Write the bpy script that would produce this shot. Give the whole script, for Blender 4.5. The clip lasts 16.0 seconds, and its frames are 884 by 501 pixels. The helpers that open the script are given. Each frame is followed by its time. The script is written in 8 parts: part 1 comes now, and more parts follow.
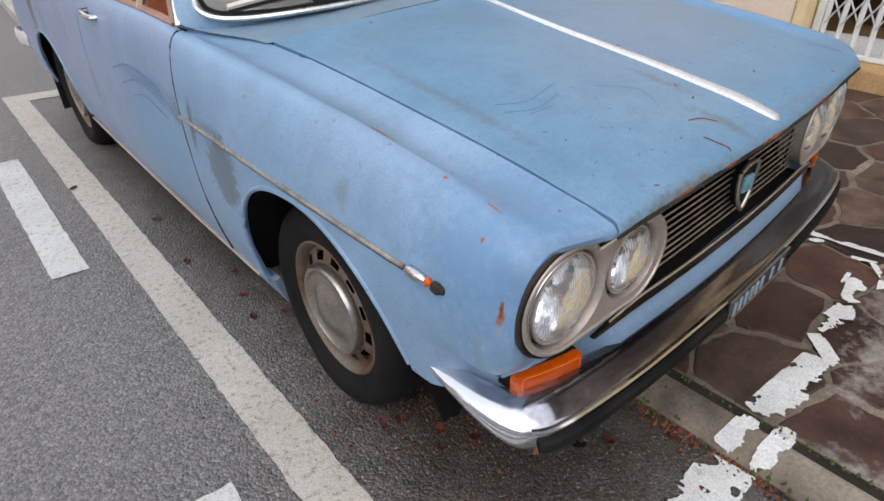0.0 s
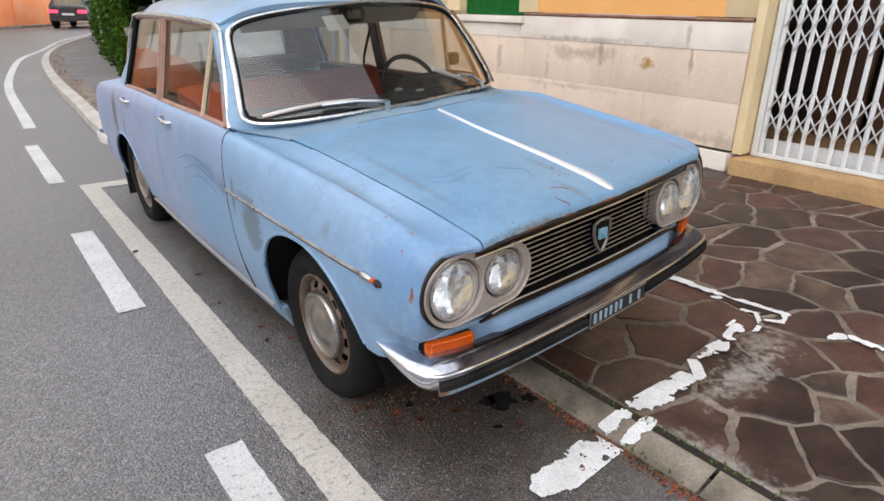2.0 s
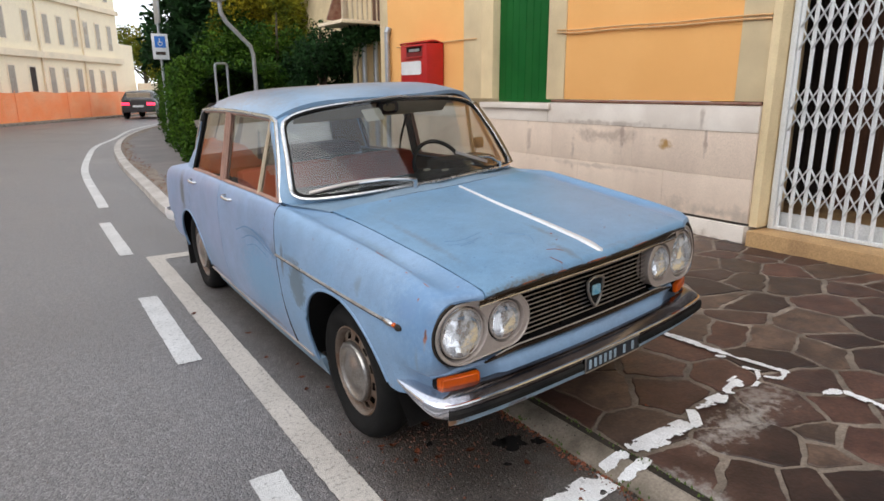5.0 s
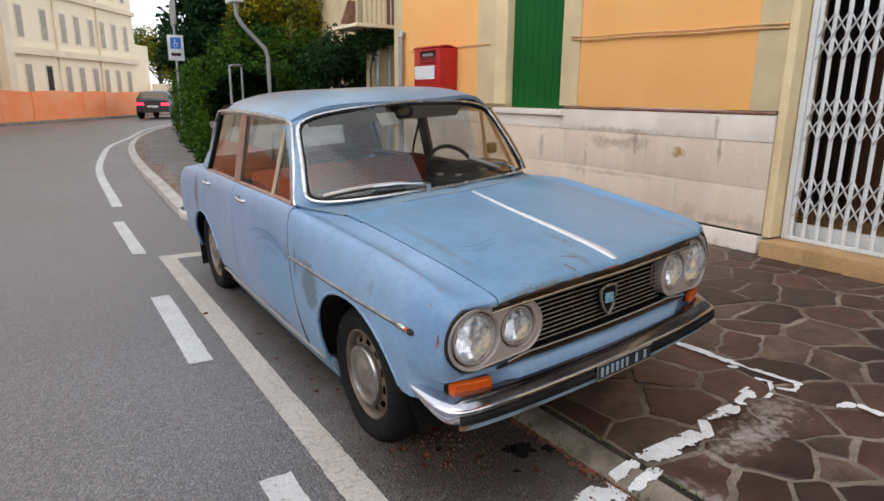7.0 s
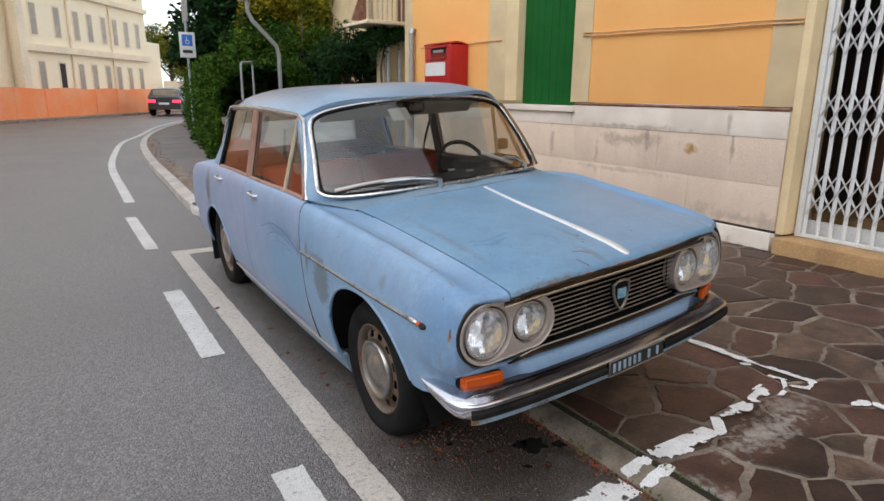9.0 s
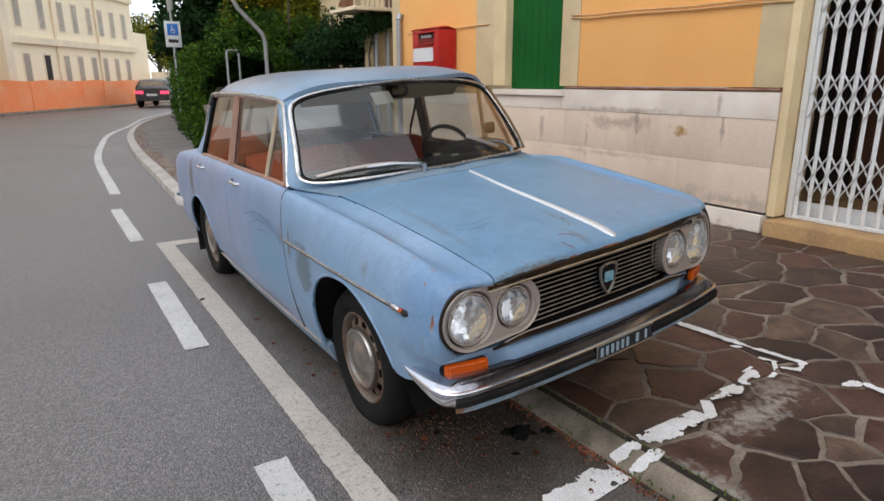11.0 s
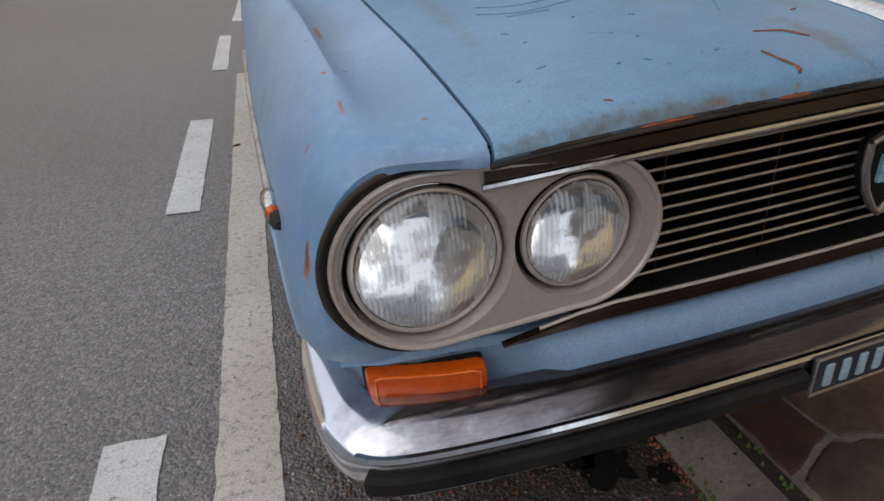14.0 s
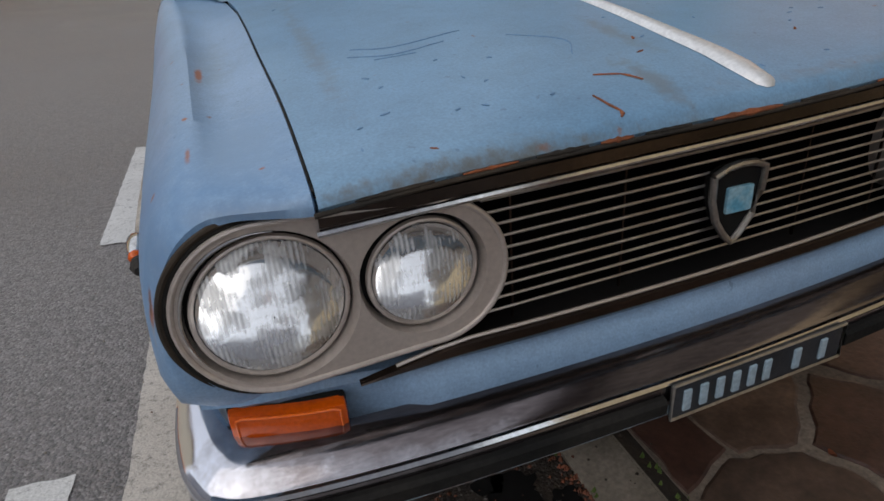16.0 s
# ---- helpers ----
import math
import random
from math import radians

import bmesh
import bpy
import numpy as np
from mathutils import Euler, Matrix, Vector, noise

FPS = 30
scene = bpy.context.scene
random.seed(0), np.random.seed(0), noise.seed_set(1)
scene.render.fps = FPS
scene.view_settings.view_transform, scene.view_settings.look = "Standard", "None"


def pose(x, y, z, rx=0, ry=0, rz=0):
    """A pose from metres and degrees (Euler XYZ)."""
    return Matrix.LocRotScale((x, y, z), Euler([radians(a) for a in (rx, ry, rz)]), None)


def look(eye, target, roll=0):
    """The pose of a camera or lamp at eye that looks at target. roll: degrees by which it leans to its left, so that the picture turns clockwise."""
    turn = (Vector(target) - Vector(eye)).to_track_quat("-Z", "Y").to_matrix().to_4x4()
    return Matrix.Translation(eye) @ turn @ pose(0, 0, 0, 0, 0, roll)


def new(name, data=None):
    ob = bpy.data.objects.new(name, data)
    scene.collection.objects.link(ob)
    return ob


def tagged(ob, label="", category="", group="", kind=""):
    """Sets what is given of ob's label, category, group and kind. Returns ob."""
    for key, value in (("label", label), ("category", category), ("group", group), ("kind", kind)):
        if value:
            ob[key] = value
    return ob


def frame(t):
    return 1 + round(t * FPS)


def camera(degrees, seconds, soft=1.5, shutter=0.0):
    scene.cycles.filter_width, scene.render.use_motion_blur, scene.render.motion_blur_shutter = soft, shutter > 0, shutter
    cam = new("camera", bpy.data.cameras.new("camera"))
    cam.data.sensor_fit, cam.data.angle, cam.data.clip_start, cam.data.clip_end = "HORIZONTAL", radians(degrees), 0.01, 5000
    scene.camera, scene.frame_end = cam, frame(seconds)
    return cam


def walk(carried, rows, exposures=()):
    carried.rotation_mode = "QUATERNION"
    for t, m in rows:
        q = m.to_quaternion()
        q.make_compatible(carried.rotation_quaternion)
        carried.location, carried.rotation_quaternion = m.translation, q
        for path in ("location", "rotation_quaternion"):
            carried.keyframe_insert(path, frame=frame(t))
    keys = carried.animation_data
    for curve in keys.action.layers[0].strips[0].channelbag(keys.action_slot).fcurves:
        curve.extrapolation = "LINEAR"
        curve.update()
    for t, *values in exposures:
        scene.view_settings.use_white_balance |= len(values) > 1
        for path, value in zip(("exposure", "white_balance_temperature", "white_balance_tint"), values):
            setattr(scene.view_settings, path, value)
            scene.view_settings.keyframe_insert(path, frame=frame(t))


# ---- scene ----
cam = camera(70.3, 16.0, soft=1.6)
PATH = [
    (0, (-1.28, -1.113, 1.21), (-0.165, 0.201, 0.194), 1.0),
    (0.5, (-1.342, -1.282, 1.239), (-0.211, 0.074, 0.301), 0.3),
    (0.8, (-1.37, -1.413, 1.26), (-0.284, 0.007, 0.363), -0.1),
    (1, (-1.377, -1.498, 1.281), (-0.329, -0.017, 0.439), 0.6),
    (1.5, (-1.419, -1.664, 1.308), (-0.385, -0.133, 0.542), 1.8),
    (1.6, (-1.425, -1.681, 1.311), (-0.376, -0.152, 0.559), 1.6),
    (2, (-1.522, -1.769, 1.325), (-0.388, -0.292, 0.596), 0.9),
    (2.5, (-1.58, -1.869, 1.346), (-0.451, -0.366, 0.664), 0.2),
    (3, (-1.604, -2.019, 1.352), (-0.502, -0.472, 0.725), 0.2),
    (3.5, (-1.629, -2.087, 1.367), (-0.54, -0.506, 0.805), 0.3),
    (4, (-1.642, -2.107, 1.37), (-0.554, -0.515, 0.837), 0.7),
    (4.5, (-1.644, -2.107, 1.365), (-0.564, -0.505, 0.849), 0.5),
    (5, (-1.645, -2.103, 1.361), (-0.578, -0.484, 0.868), -0.2),
    (7.5, (-1.664, -2.094, 1.365), (-0.626, -0.451, 0.89), 0.8),
    (8, (-1.67, -2.092, 1.364), (-0.639, -0.443, 0.896), 0.8),
    (8.5, (-1.675, -2.095, 1.358), (-0.652, -0.442, 0.888), 0.6),
    (9, (-1.667, -2.091, 1.354), (-0.649, -0.441, 0.866), 0.6),
    (9.2, (-1.663, -2.087, 1.349), (-0.653, -0.432, 0.857), 0.3),
    (11.3, (-1.579, -2.062, 1.318), (-0.538, -0.443, 0.777), -0.4),
    (11.5, (-1.539, -2.027, 1.305), (-0.515, -0.41, 0.723), -1.5),
    (12, (-1.402, -1.853, 1.269), (-0.416, -0.238, 0.622), -2.2),
    (12.5, (-1.157, -1.718, 1.21), (-0.207, -0.124, 0.464), -1.5),
    (13, (-0.901, -1.508, 1.135), (-0.193, 0.168, 0.306), -1.0),
    (13.5, (-0.754, -1.268, 1.026), (-0.164, 0.427, 0.142), -0.7),
    (14, (-0.712, -1.156, 0.939), (-0.251, 0.553, 0.008), -1.0),
    (14.5, (-0.685, -1.148, 0.936), (-0.208, 0.564, 0.018), -1.2),
    (15, (-0.664, -1.153, 0.946), (-0.177, 0.559, 0.034), -1.1),
    (15.5, (-0.633, -1.166, 0.962), (-0.136, 0.55, 0.063), -1.8),
    (16, (-0.577, -1.201, 0.971), (-0.037, 0.508, 0.082), -1.3),
]
EXPOSURES = [(0, 0.0), (1.5, 0.2), (2.5, 0.3), (4.2, 0.3), (5, 0.0), (8, -0.12), (11.5, -0.17), (12.5, -0.32), (13.2, -0.38), (14, -0.5), (15.5, -0.57), (16, -0.68)]
walk(cam, [(t, look(eye, target, roll)) for t, eye, target, roll in PATH], EXPOSURES)

# ---- light ----
SUN_DIR = Vector((-0.60, -0.30, 0.75))          # towards the bright part of the sky, over the road
world = bpy.data.worlds.new("world")
scene.world = world
world.use_nodes = True
_n, _l = world.node_tree.nodes, world.node_tree.links
_sky = _n.new("ShaderNodeTexSky")
_sky.sky_type, _sky.sun_disc = "NISHITA", False
_sky.sun_elevation = math.asin(SUN_DIR.normalized().z)
_sky.sun_rotation = math.atan2(SUN_DIR.x, SUN_DIR.y)
_sky.air_density, _sky.dust_density, _sky.ozone_density = 1.0, 1.0, 1.0
_hs = _n.new("ShaderNodeHueSaturation")
_hs.inputs["Saturation"].default_value = 0.35
_l.new(_sky.outputs[0], _hs.inputs["Color"])
# a bright even cloud cover over the clear sky
_cl = _n.new("ShaderNodeVectorMath")
_cl.operation = "MULTIPLY_ADD"
_cl.inputs[1].default_value = (0.17, 0.17, 0.17)
_cl.inputs[2].default_value = (0.74, 0.77, 0.83)
_l.new(_hs.outputs[0], _cl.inputs[0])
_l.new(_cl.outputs[0], _n["Background"].inputs[0])
_n["Background"].inputs[1].default_value = 1.0
sun = new("sun", bpy.data.lights.new("sun", "SUN"))
sun.data.energy, sun.data.angle, sun.data.color = 0.75, radians(60), (1.0, 0.93, 0.84)
sun.matrix_world = look(SUN_DIR * 20, (0, 0, 0))

# ---- materials ----


def mat(name, base, rough=0.6, metal=0.0, second=None, scale=6.0, fine=120.0, amount=0.5, bump=0.1, spec=0.5, coat=0.0,
        rough_var=0.15, island=0.0, detail=6.0, stretch=(1, 1, 1), coords="Object", random=0.0):
    """A surface with variation at two scales: broad patches towards `second` and fine grain, with relief."""
    m = bpy.data.materials.new(name)
    m.use_nodes = True
    n, l = m.node_tree.nodes, m.node_tree.links
    b = n["Principled BSDF"]
    tc = n.new("ShaderNodeTexCoord")
    mp = n.new("ShaderNodeMapping")
    mp.inputs["Scale"].default_value = stretch
    l.new(tc.outputs[coords], mp.inputs[0])
    big = n.new("ShaderNodeTexNoise")
    big.inputs["Scale"].default_value, big.inputs["Detail"].default_value = scale, detail
    l.new(mp.outputs[0], big.inputs["Vector"])
    small = n.new("ShaderNodeTexNoise")
    small.inputs["Scale"].default_value, small.inputs["Detail"].default_value = fine, 3
    l.new(mp.outputs[0], small.inputs["Vector"])
    ramp = n.new("ShaderNodeMapRange")
    ramp.inputs[1].default_value, ramp.inputs[2].default_value = 0.36, 0.64
    l.new(big.outputs[0], ramp.inputs[0])
    second = second or tuple(c * 0.75 for c in base)
    mix = n.new("ShaderNodeMix")
    mix.data_type = "RGBA"
    mix.inputs[6].default_value, mix.inputs[7].default_value = (*base, 1), (*second, 1)
    fac = n.new("ShaderNodeMath")
    fac.operation = "MULTIPLY"
    fac.inputs[1].default_value = amount
    l.new(ramp.outputs[0], fac.inputs[0])
    l.new(fac.outputs[0], mix.inputs[0])
    grain = n.new("ShaderNodeMapRange")
    grain.inputs[1].default_value, grain.inputs[2].default_value = 0.25, 0.75
    grain.inputs[3].default_value, grain.inputs[4].default_value = 1 - 0.25 * amount, 1 + 0.25 * amount
    l.new(small.outputs[0], grain.inputs[0])
    mul = n.new("ShaderNodeVectorMath")
    mul.operation = "SCALE"
    l.new(mix.outputs[2], mul.inputs[0])
    l.new(grain.outputs[0], mul.inputs["Scale"])
    out = mul.outputs[0]
    if island or random:
        geo = n.new("ShaderNodeNewGeometry") if island else n.new("ShaderNodeObjectInfo")
        rr = n.new("ShaderNodeMapRange")
        k = island or random
        rr.inputs[3].default_value, rr.inputs[4].default_value = 1 - k, 1 + k
        l.new(geo.outputs["Random Per Island" if island else "Random"], rr.inputs[0])
        mul2 = n.new("ShaderNodeVectorMath")
        mul2.operation = "SCALE"
        l.new(out, mul2.inputs[0])
        l.new(rr.outputs[0], mul2.inputs["Scale"])
        out = mul2.outputs[0]
    l.new(out, b.inputs["Base Color"])
    ro = n.new("ShaderNodeMapRange")
    ro.inputs[3].default_value, ro.inputs[4].default_value = max(0.02, rough - rough_var), min(1, rough + rough_var)
    l.new(big.outputs[0], ro.inputs[0])
    l.new(ro.outputs[0], b.inputs["Roughness"])
    b.inputs["Metallic"].default_value = metal
    b.inputs["Specular IOR Level"].default_value = spec
    b.inputs["Coat Weight"].default_value = coat
    b.inputs["Coat Roughness"].default_value = 0.30
    if bump:
        bp = n.new("ShaderNodeBump")
        bp.inputs["Strength"].default_value, bp.inputs["Distance"].default_value = bump, 0.004
        l.new(small.outputs[0], bp.inputs["Height"])
        l.new(bp.outputs[0], b.inputs["Normal"])
    return m


def stained(m, stains, scale=55.0, uneven=1.0):
    """Adds patches with uneven outlines, stains as well as painted shade and reflections: rows of centre, radii,
    colour, strength.
    """
    n, l = m.node_tree.nodes, m.node_tree.links
    b = n["Principled BSDF"]
    out = b.inputs["Base Color"].links[0].from_socket
    tc = n.new("ShaderNodeTexCoord")
    ns = n.new("ShaderNodeTexNoise")
    ns.inputs["Scale"].default_value, ns.inputs["Detail"].default_value, ns.inputs["Roughness"].default_value = scale, 5, 0.65
    l.new(tc.outputs["Object"], ns.inputs["Vector"])
    wob = n.new("ShaderNodeMapRange")
    wob.inputs[1].default_value, wob.inputs[2].default_value = 0.25, 0.75
    wob.inputs[3].default_value, wob.inputs[4].default_value = -0.6 * uneven, 0.6 * uneven
    l.new(ns.outputs[0], wob.inputs[0])
    for centre, radii, colour, strength, soft in stains:
        sub = n.new("ShaderNodeVectorMath")
        sub.operation = "SUBTRACT"
        sub.inputs[1].default_value = centre
        l.new(tc.outputs["Object"], sub.inputs[0])
        div = n.new("ShaderNodeVectorMath")
        div.operation = "DIVIDE"
        div.inputs[1].default_value = radii
        l.new(sub.outputs[0], div.inputs[0])
        ln = n.new("ShaderNodeVectorMath")
        ln.operation = "LENGTH"
        l.new(div.outputs[0], ln.inputs[0])
        ad = n.new("ShaderNodeMath")
        l.new(ln.outputs["Value"], ad.inputs[0])
        l.new(wob.outputs[0], ad.inputs[1])
        mr = n.new("ShaderNodeMapRange")
        mr.inputs[1].default_value, mr.inputs[2].default_value = 1.0 - soft, 1.0
        mr.inputs[3].default_value, mr.inputs[4].default_value = strength, 0.0
        l.new(ad.outputs[0], mr.inputs[0])
        mx = n.new("ShaderNodeMix")
        mx.data_type = "RGBA"
        mx.inputs[7].default_value = (*colour, 1)
        l.new(mr.outputs[0], mx.inputs[0])
        l.new(out, mx.inputs[6])
        out = mx.outputs[2]
    l.new(out, b.inputs["Base Color"])
    return m


def speckled(m, scale, low, high, lo=0.36, hi=0.66):
    """Chippings: the surface's colour broken into pale and dark grains."""
    n, l = m.node_tree.nodes, m.node_tree.links
    b = n["Principled BSDF"]
    src = b.inputs["Base Color"].links[0].from_socket
    tc, ns, mr, sc = n.new("ShaderNodeTexCoord"), n.new("ShaderNodeTexNoise"), n.new("ShaderNodeMapRange"), n.new("ShaderNodeVectorMath")
    ns.inputs["Scale"].default_value, ns.inputs["Detail"].default_value, ns.inputs["Roughness"].default_value = scale, 5, 0.8
    l.new(tc.outputs["Object"], ns.inputs["Vector"])
    mr.inputs[1].default_value, mr.inputs[2].default_value, mr.inputs[3].default_value, mr.inputs[4].default_value = lo, hi, low, high
    l.new(ns.outputs[0], mr.inputs[0])
    sc.operation = "SCALE"
    l.new(src, sc.inputs[0])
    l.new(mr.outputs[0], sc.inputs["Scale"])
    l.new(sc.outputs[0], b.inputs["Base Color"])
    return m


def specks(m, scale, threshold, colour, strength):
    """Sparse small chips of another colour."""
    n, l = m.node_tree.nodes, m.node_tree.links
    b = n["Principled BSDF"]
    src = b.inputs["Base Color"].links[0].from_socket
    tc, ns, mr, mx = n.new("ShaderNodeTexCoord"), n.new("ShaderNodeTexNoise"), n.new("ShaderNodeMapRange"), n.new("ShaderNodeMix")
    ns.inputs["Scale"].default_value, ns.inputs["Detail"].default_value = scale, 2
    l.new(tc.outputs["Object"], ns.inputs["Vector"])
    mr.inputs[1].default_value, mr.inputs[2].default_value, mr.inputs[3].default_value, mr.inputs[4].default_value = threshold, threshold + 0.03, 0.0, strength
    l.new(ns.outputs[0], mr.inputs[0])
    mx.data_type = "RGBA"
    mx.inputs[7].default_value = (*colour, 1)
    l.new(mr.outputs[0], mx.inputs[0])
    l.new(src, mx.inputs[6])
    l.new(mx.outputs[2], b.inputs["Base Color"])
    return m


def glass(name, tint=(1, 1, 1), rough=0.0, keep=0.85):
    """A thin pane: it lets light through and mirrors by the angle."""
    m = bpy.data.materials.new(name)
    m.use_nodes = True
    n, l = m.node_tree.nodes, m.node_tree.links
    n.remove(n["Principled BSDF"])
    tr, gl, mx, fr = n.new("ShaderNodeBsdfTransparent"), n.new("ShaderNodeBsdfGlossy"), n.new("ShaderNodeMixShader"), n.new("ShaderNodeLayerWeight")
    tr.inputs[0].default_value = (*[c * keep for c in tint], 1)
    gl.inputs["Roughness"].default_value = rough
    # a thin pane mirrors alike from both sides: little straight on, much at a slant
    fr.inputs[0].default_value = 0.5
    pw, ma = n.new("ShaderNodeMath"), n.new("ShaderNodeMath")
    pw.operation, ma.operation = "POWER", "MULTIPLY_ADD"
    pw.inputs[1].default_value = 4.0
    ma.inputs[1].default_value, ma.inputs[2].default_value = 0.90, 0.09
    l.new(fr.outputs["Facing"], pw.inputs[0])
    l.new(pw.outputs[0], ma.inputs[0])
    l.new(ma.outputs[0], mx.inputs[0])
    l.new(tr.outputs[0], mx.inputs[1])
    l.new(gl.outputs[0], mx.inputs[2])
    l.new(mx.outputs[0], n["Material Output"].inputs[0])
    return m


def dusty_glass(name, veil):
    """A pane with a film of dust that scatters light through."""
    m = glass(name, (0.93, 0.98, 0.97), 0.0, 0.80)
    n, l = m.node_tree.nodes, m.node_tree.links
    out = n["Material Output"]
    clear = out.inputs[0].links[0].from_socket
    dust, mx, ns, mr = n.new("ShaderNodeBsdfTranslucent"), n.new("ShaderNodeMixShader"), n.new("ShaderNodeTexNoise"), n.new("ShaderNodeMapRange")
    dust.inputs[0].default_value = (0.80, 0.84, 0.84, 1)
    ns.inputs["Scale"].default_value = 5
    mr.inputs[3].default_value, mr.inputs[4].default_value = veil * 0.6, veil * 1.4
    l.new(ns.outputs[0], mr.inputs[0])
    l.new(mr.outputs[0], mx.inputs[0])
    l.new(clear, mx.inputs[1])
    l.new(dust.outputs[0], mx.inputs[2])
    l.new(mx.outputs[0], out.inputs[0])
    return m


def asphalt():
    """Worn asphalt: pale and dark chippings, broad patches, an oily brown stain before the parked car and dirt along the kerb."""
    m = mat("asphalt", (0.132, 0.119, 0.115), 0.44, second=(0.172, 0.157, 0.152), scale=0.7, fine=170, amount=0.9, bump=0.3, spec=1.0)
    n, l = m.node_tree.nodes, m.node_tree.links
    b = n["Principled BSDF"]
    src = b.inputs["Base Color"].links[0].from_socket
    pos = n.new("ShaderNodeTexCoord")
    chip = n.new("ShaderNodeTexNoise")
    chip.inputs["Scale"].default_value, chip.inputs["Detail"].default_value, chip.inputs["Roughness"].default_value = 42, 6, 0.85
    l.new(pos.outputs["Object"], chip.inputs["Vector"])
    cr = n.new("ShaderNodeMapRange")
    cr.inputs[1].default_value, cr.inputs[2].default_value = 0.38, 0.64
    cr.inputs[3].default_value, cr.inputs[4].default_value = 0.64, 1.40
    l.new(chip.outputs[0], cr.inputs[0])
    sc = n.new("ShaderNodeVectorMath")
    sc.operation = "SCALE"
    l.new(src, sc.inputs[0])
    l.new(cr.outputs[0], sc.inputs["Scale"])
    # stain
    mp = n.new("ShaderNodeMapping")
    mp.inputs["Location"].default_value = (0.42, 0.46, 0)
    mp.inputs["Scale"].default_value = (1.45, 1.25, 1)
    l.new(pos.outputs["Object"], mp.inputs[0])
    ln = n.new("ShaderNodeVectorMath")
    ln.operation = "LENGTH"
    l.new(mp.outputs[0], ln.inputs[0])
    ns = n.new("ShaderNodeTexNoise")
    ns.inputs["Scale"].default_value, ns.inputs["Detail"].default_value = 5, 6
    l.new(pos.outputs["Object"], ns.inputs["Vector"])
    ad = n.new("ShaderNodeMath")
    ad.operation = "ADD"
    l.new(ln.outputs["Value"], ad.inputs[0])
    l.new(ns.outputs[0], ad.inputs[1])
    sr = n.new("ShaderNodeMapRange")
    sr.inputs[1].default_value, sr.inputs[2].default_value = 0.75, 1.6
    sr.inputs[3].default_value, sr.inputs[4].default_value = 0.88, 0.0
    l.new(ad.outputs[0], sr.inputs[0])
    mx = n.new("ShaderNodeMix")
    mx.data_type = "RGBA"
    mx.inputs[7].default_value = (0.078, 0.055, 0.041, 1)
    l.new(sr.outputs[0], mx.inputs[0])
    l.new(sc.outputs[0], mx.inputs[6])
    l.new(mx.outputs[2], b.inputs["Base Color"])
    return m


def aggregate(m, scale, low, high, bump):
    """Single stones of the surfacing, each with its own tone, proud of the binder."""
    n, l = m.node_tree.nodes, m.node_tree.links
    b = n["Principled BSDF"]
    src = b.inputs["Base Color"].links[0].from_socket
    tc, vo, wob, ad = n.new("ShaderNodeTexCoord"), n.new("ShaderNodeTexVoronoi"), n.new("ShaderNodeTexNoise"), n.new("ShaderNodeVectorMath")
    wob.inputs["Scale"].default_value = scale * 0.6
    l.new(tc.outputs["Object"], wob.inputs["Vector"])
    ad.operation = "MULTIPLY_ADD"
    ad.inputs[1].default_value = (0.8 / scale,) * 3
    l.new(wob.outputs["Color"], ad.inputs[0])
    l.new(tc.outputs["Object"], ad.inputs[2])
    vo.inputs["Scale"].default_value = scale
    l.new(ad.outputs[0], vo.inputs["Vector"])
    sep, mr, sc = n.new("ShaderNodeSeparateColor"), n.new("ShaderNodeMapRange"), n.new("ShaderNodeVectorMath")
    l.new(vo.outputs["Color"], sep.inputs[0])
    l.new(sep.outputs[0], mr.inputs[0])
    mr.inputs[3].default_value, mr.inputs[4].default_value = low, high
    sc.operation = "SCALE"
    l.new(src, sc.inputs[0])
    l.new(mr.outputs[0], sc.inputs["Scale"])
    l.new(sc.outputs[0], b.inputs["Base Color"])
    bp = n.new("ShaderNodeBump")
    bp.invert = True
    bp.inputs["Strength"].default_value, bp.inputs["Distance"].default_value = bump, 0.004
    l.new(vo.outputs["Distance"], bp.inputs["Height"])
    old = b.inputs["Normal"].links[0].from_socket
    l.new(old, bp.inputs["Normal"])
    l.new(bp.outputs[0], b.inputs["Normal"])
    return m


def paved(m, scale=6.5):
    """Blotches on the stones, and the haze of old white paint walked across them."""
    speckled(m, scale, 0.62, 1.42, 0.34, 0.66)
    return stained(m, [((0.58, -0.87, 0.07), (0.26, 0.085, 0.3), (0.46, 0.42, 0.38), 0.62, 0.9), ((0.86, -0.80, 0.07), (0.16, 0.10, 0.3), (0.40, 0.36, 0.32), 0.5, 0.9), ((0.09, -1.08, 0.07), (0.06, 0.22, 0.3), (0.50, 0.47, 0.43), 0.55, 0.9)], 26.0, 1.5)


# The long first patch paints shade and dirt beneath the car; the rest are stains.
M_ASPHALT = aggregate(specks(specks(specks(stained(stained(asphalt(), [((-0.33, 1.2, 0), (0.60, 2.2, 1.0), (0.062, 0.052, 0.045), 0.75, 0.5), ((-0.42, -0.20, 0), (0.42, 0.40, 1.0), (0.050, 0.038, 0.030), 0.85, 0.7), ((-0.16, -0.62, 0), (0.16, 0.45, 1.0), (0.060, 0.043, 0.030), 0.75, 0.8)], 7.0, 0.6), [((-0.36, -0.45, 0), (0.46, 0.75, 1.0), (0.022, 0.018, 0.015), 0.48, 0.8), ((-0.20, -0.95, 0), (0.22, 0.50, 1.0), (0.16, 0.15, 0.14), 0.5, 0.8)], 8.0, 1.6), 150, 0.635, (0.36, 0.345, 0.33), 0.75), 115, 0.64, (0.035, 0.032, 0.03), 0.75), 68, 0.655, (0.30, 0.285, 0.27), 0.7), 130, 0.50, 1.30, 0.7)
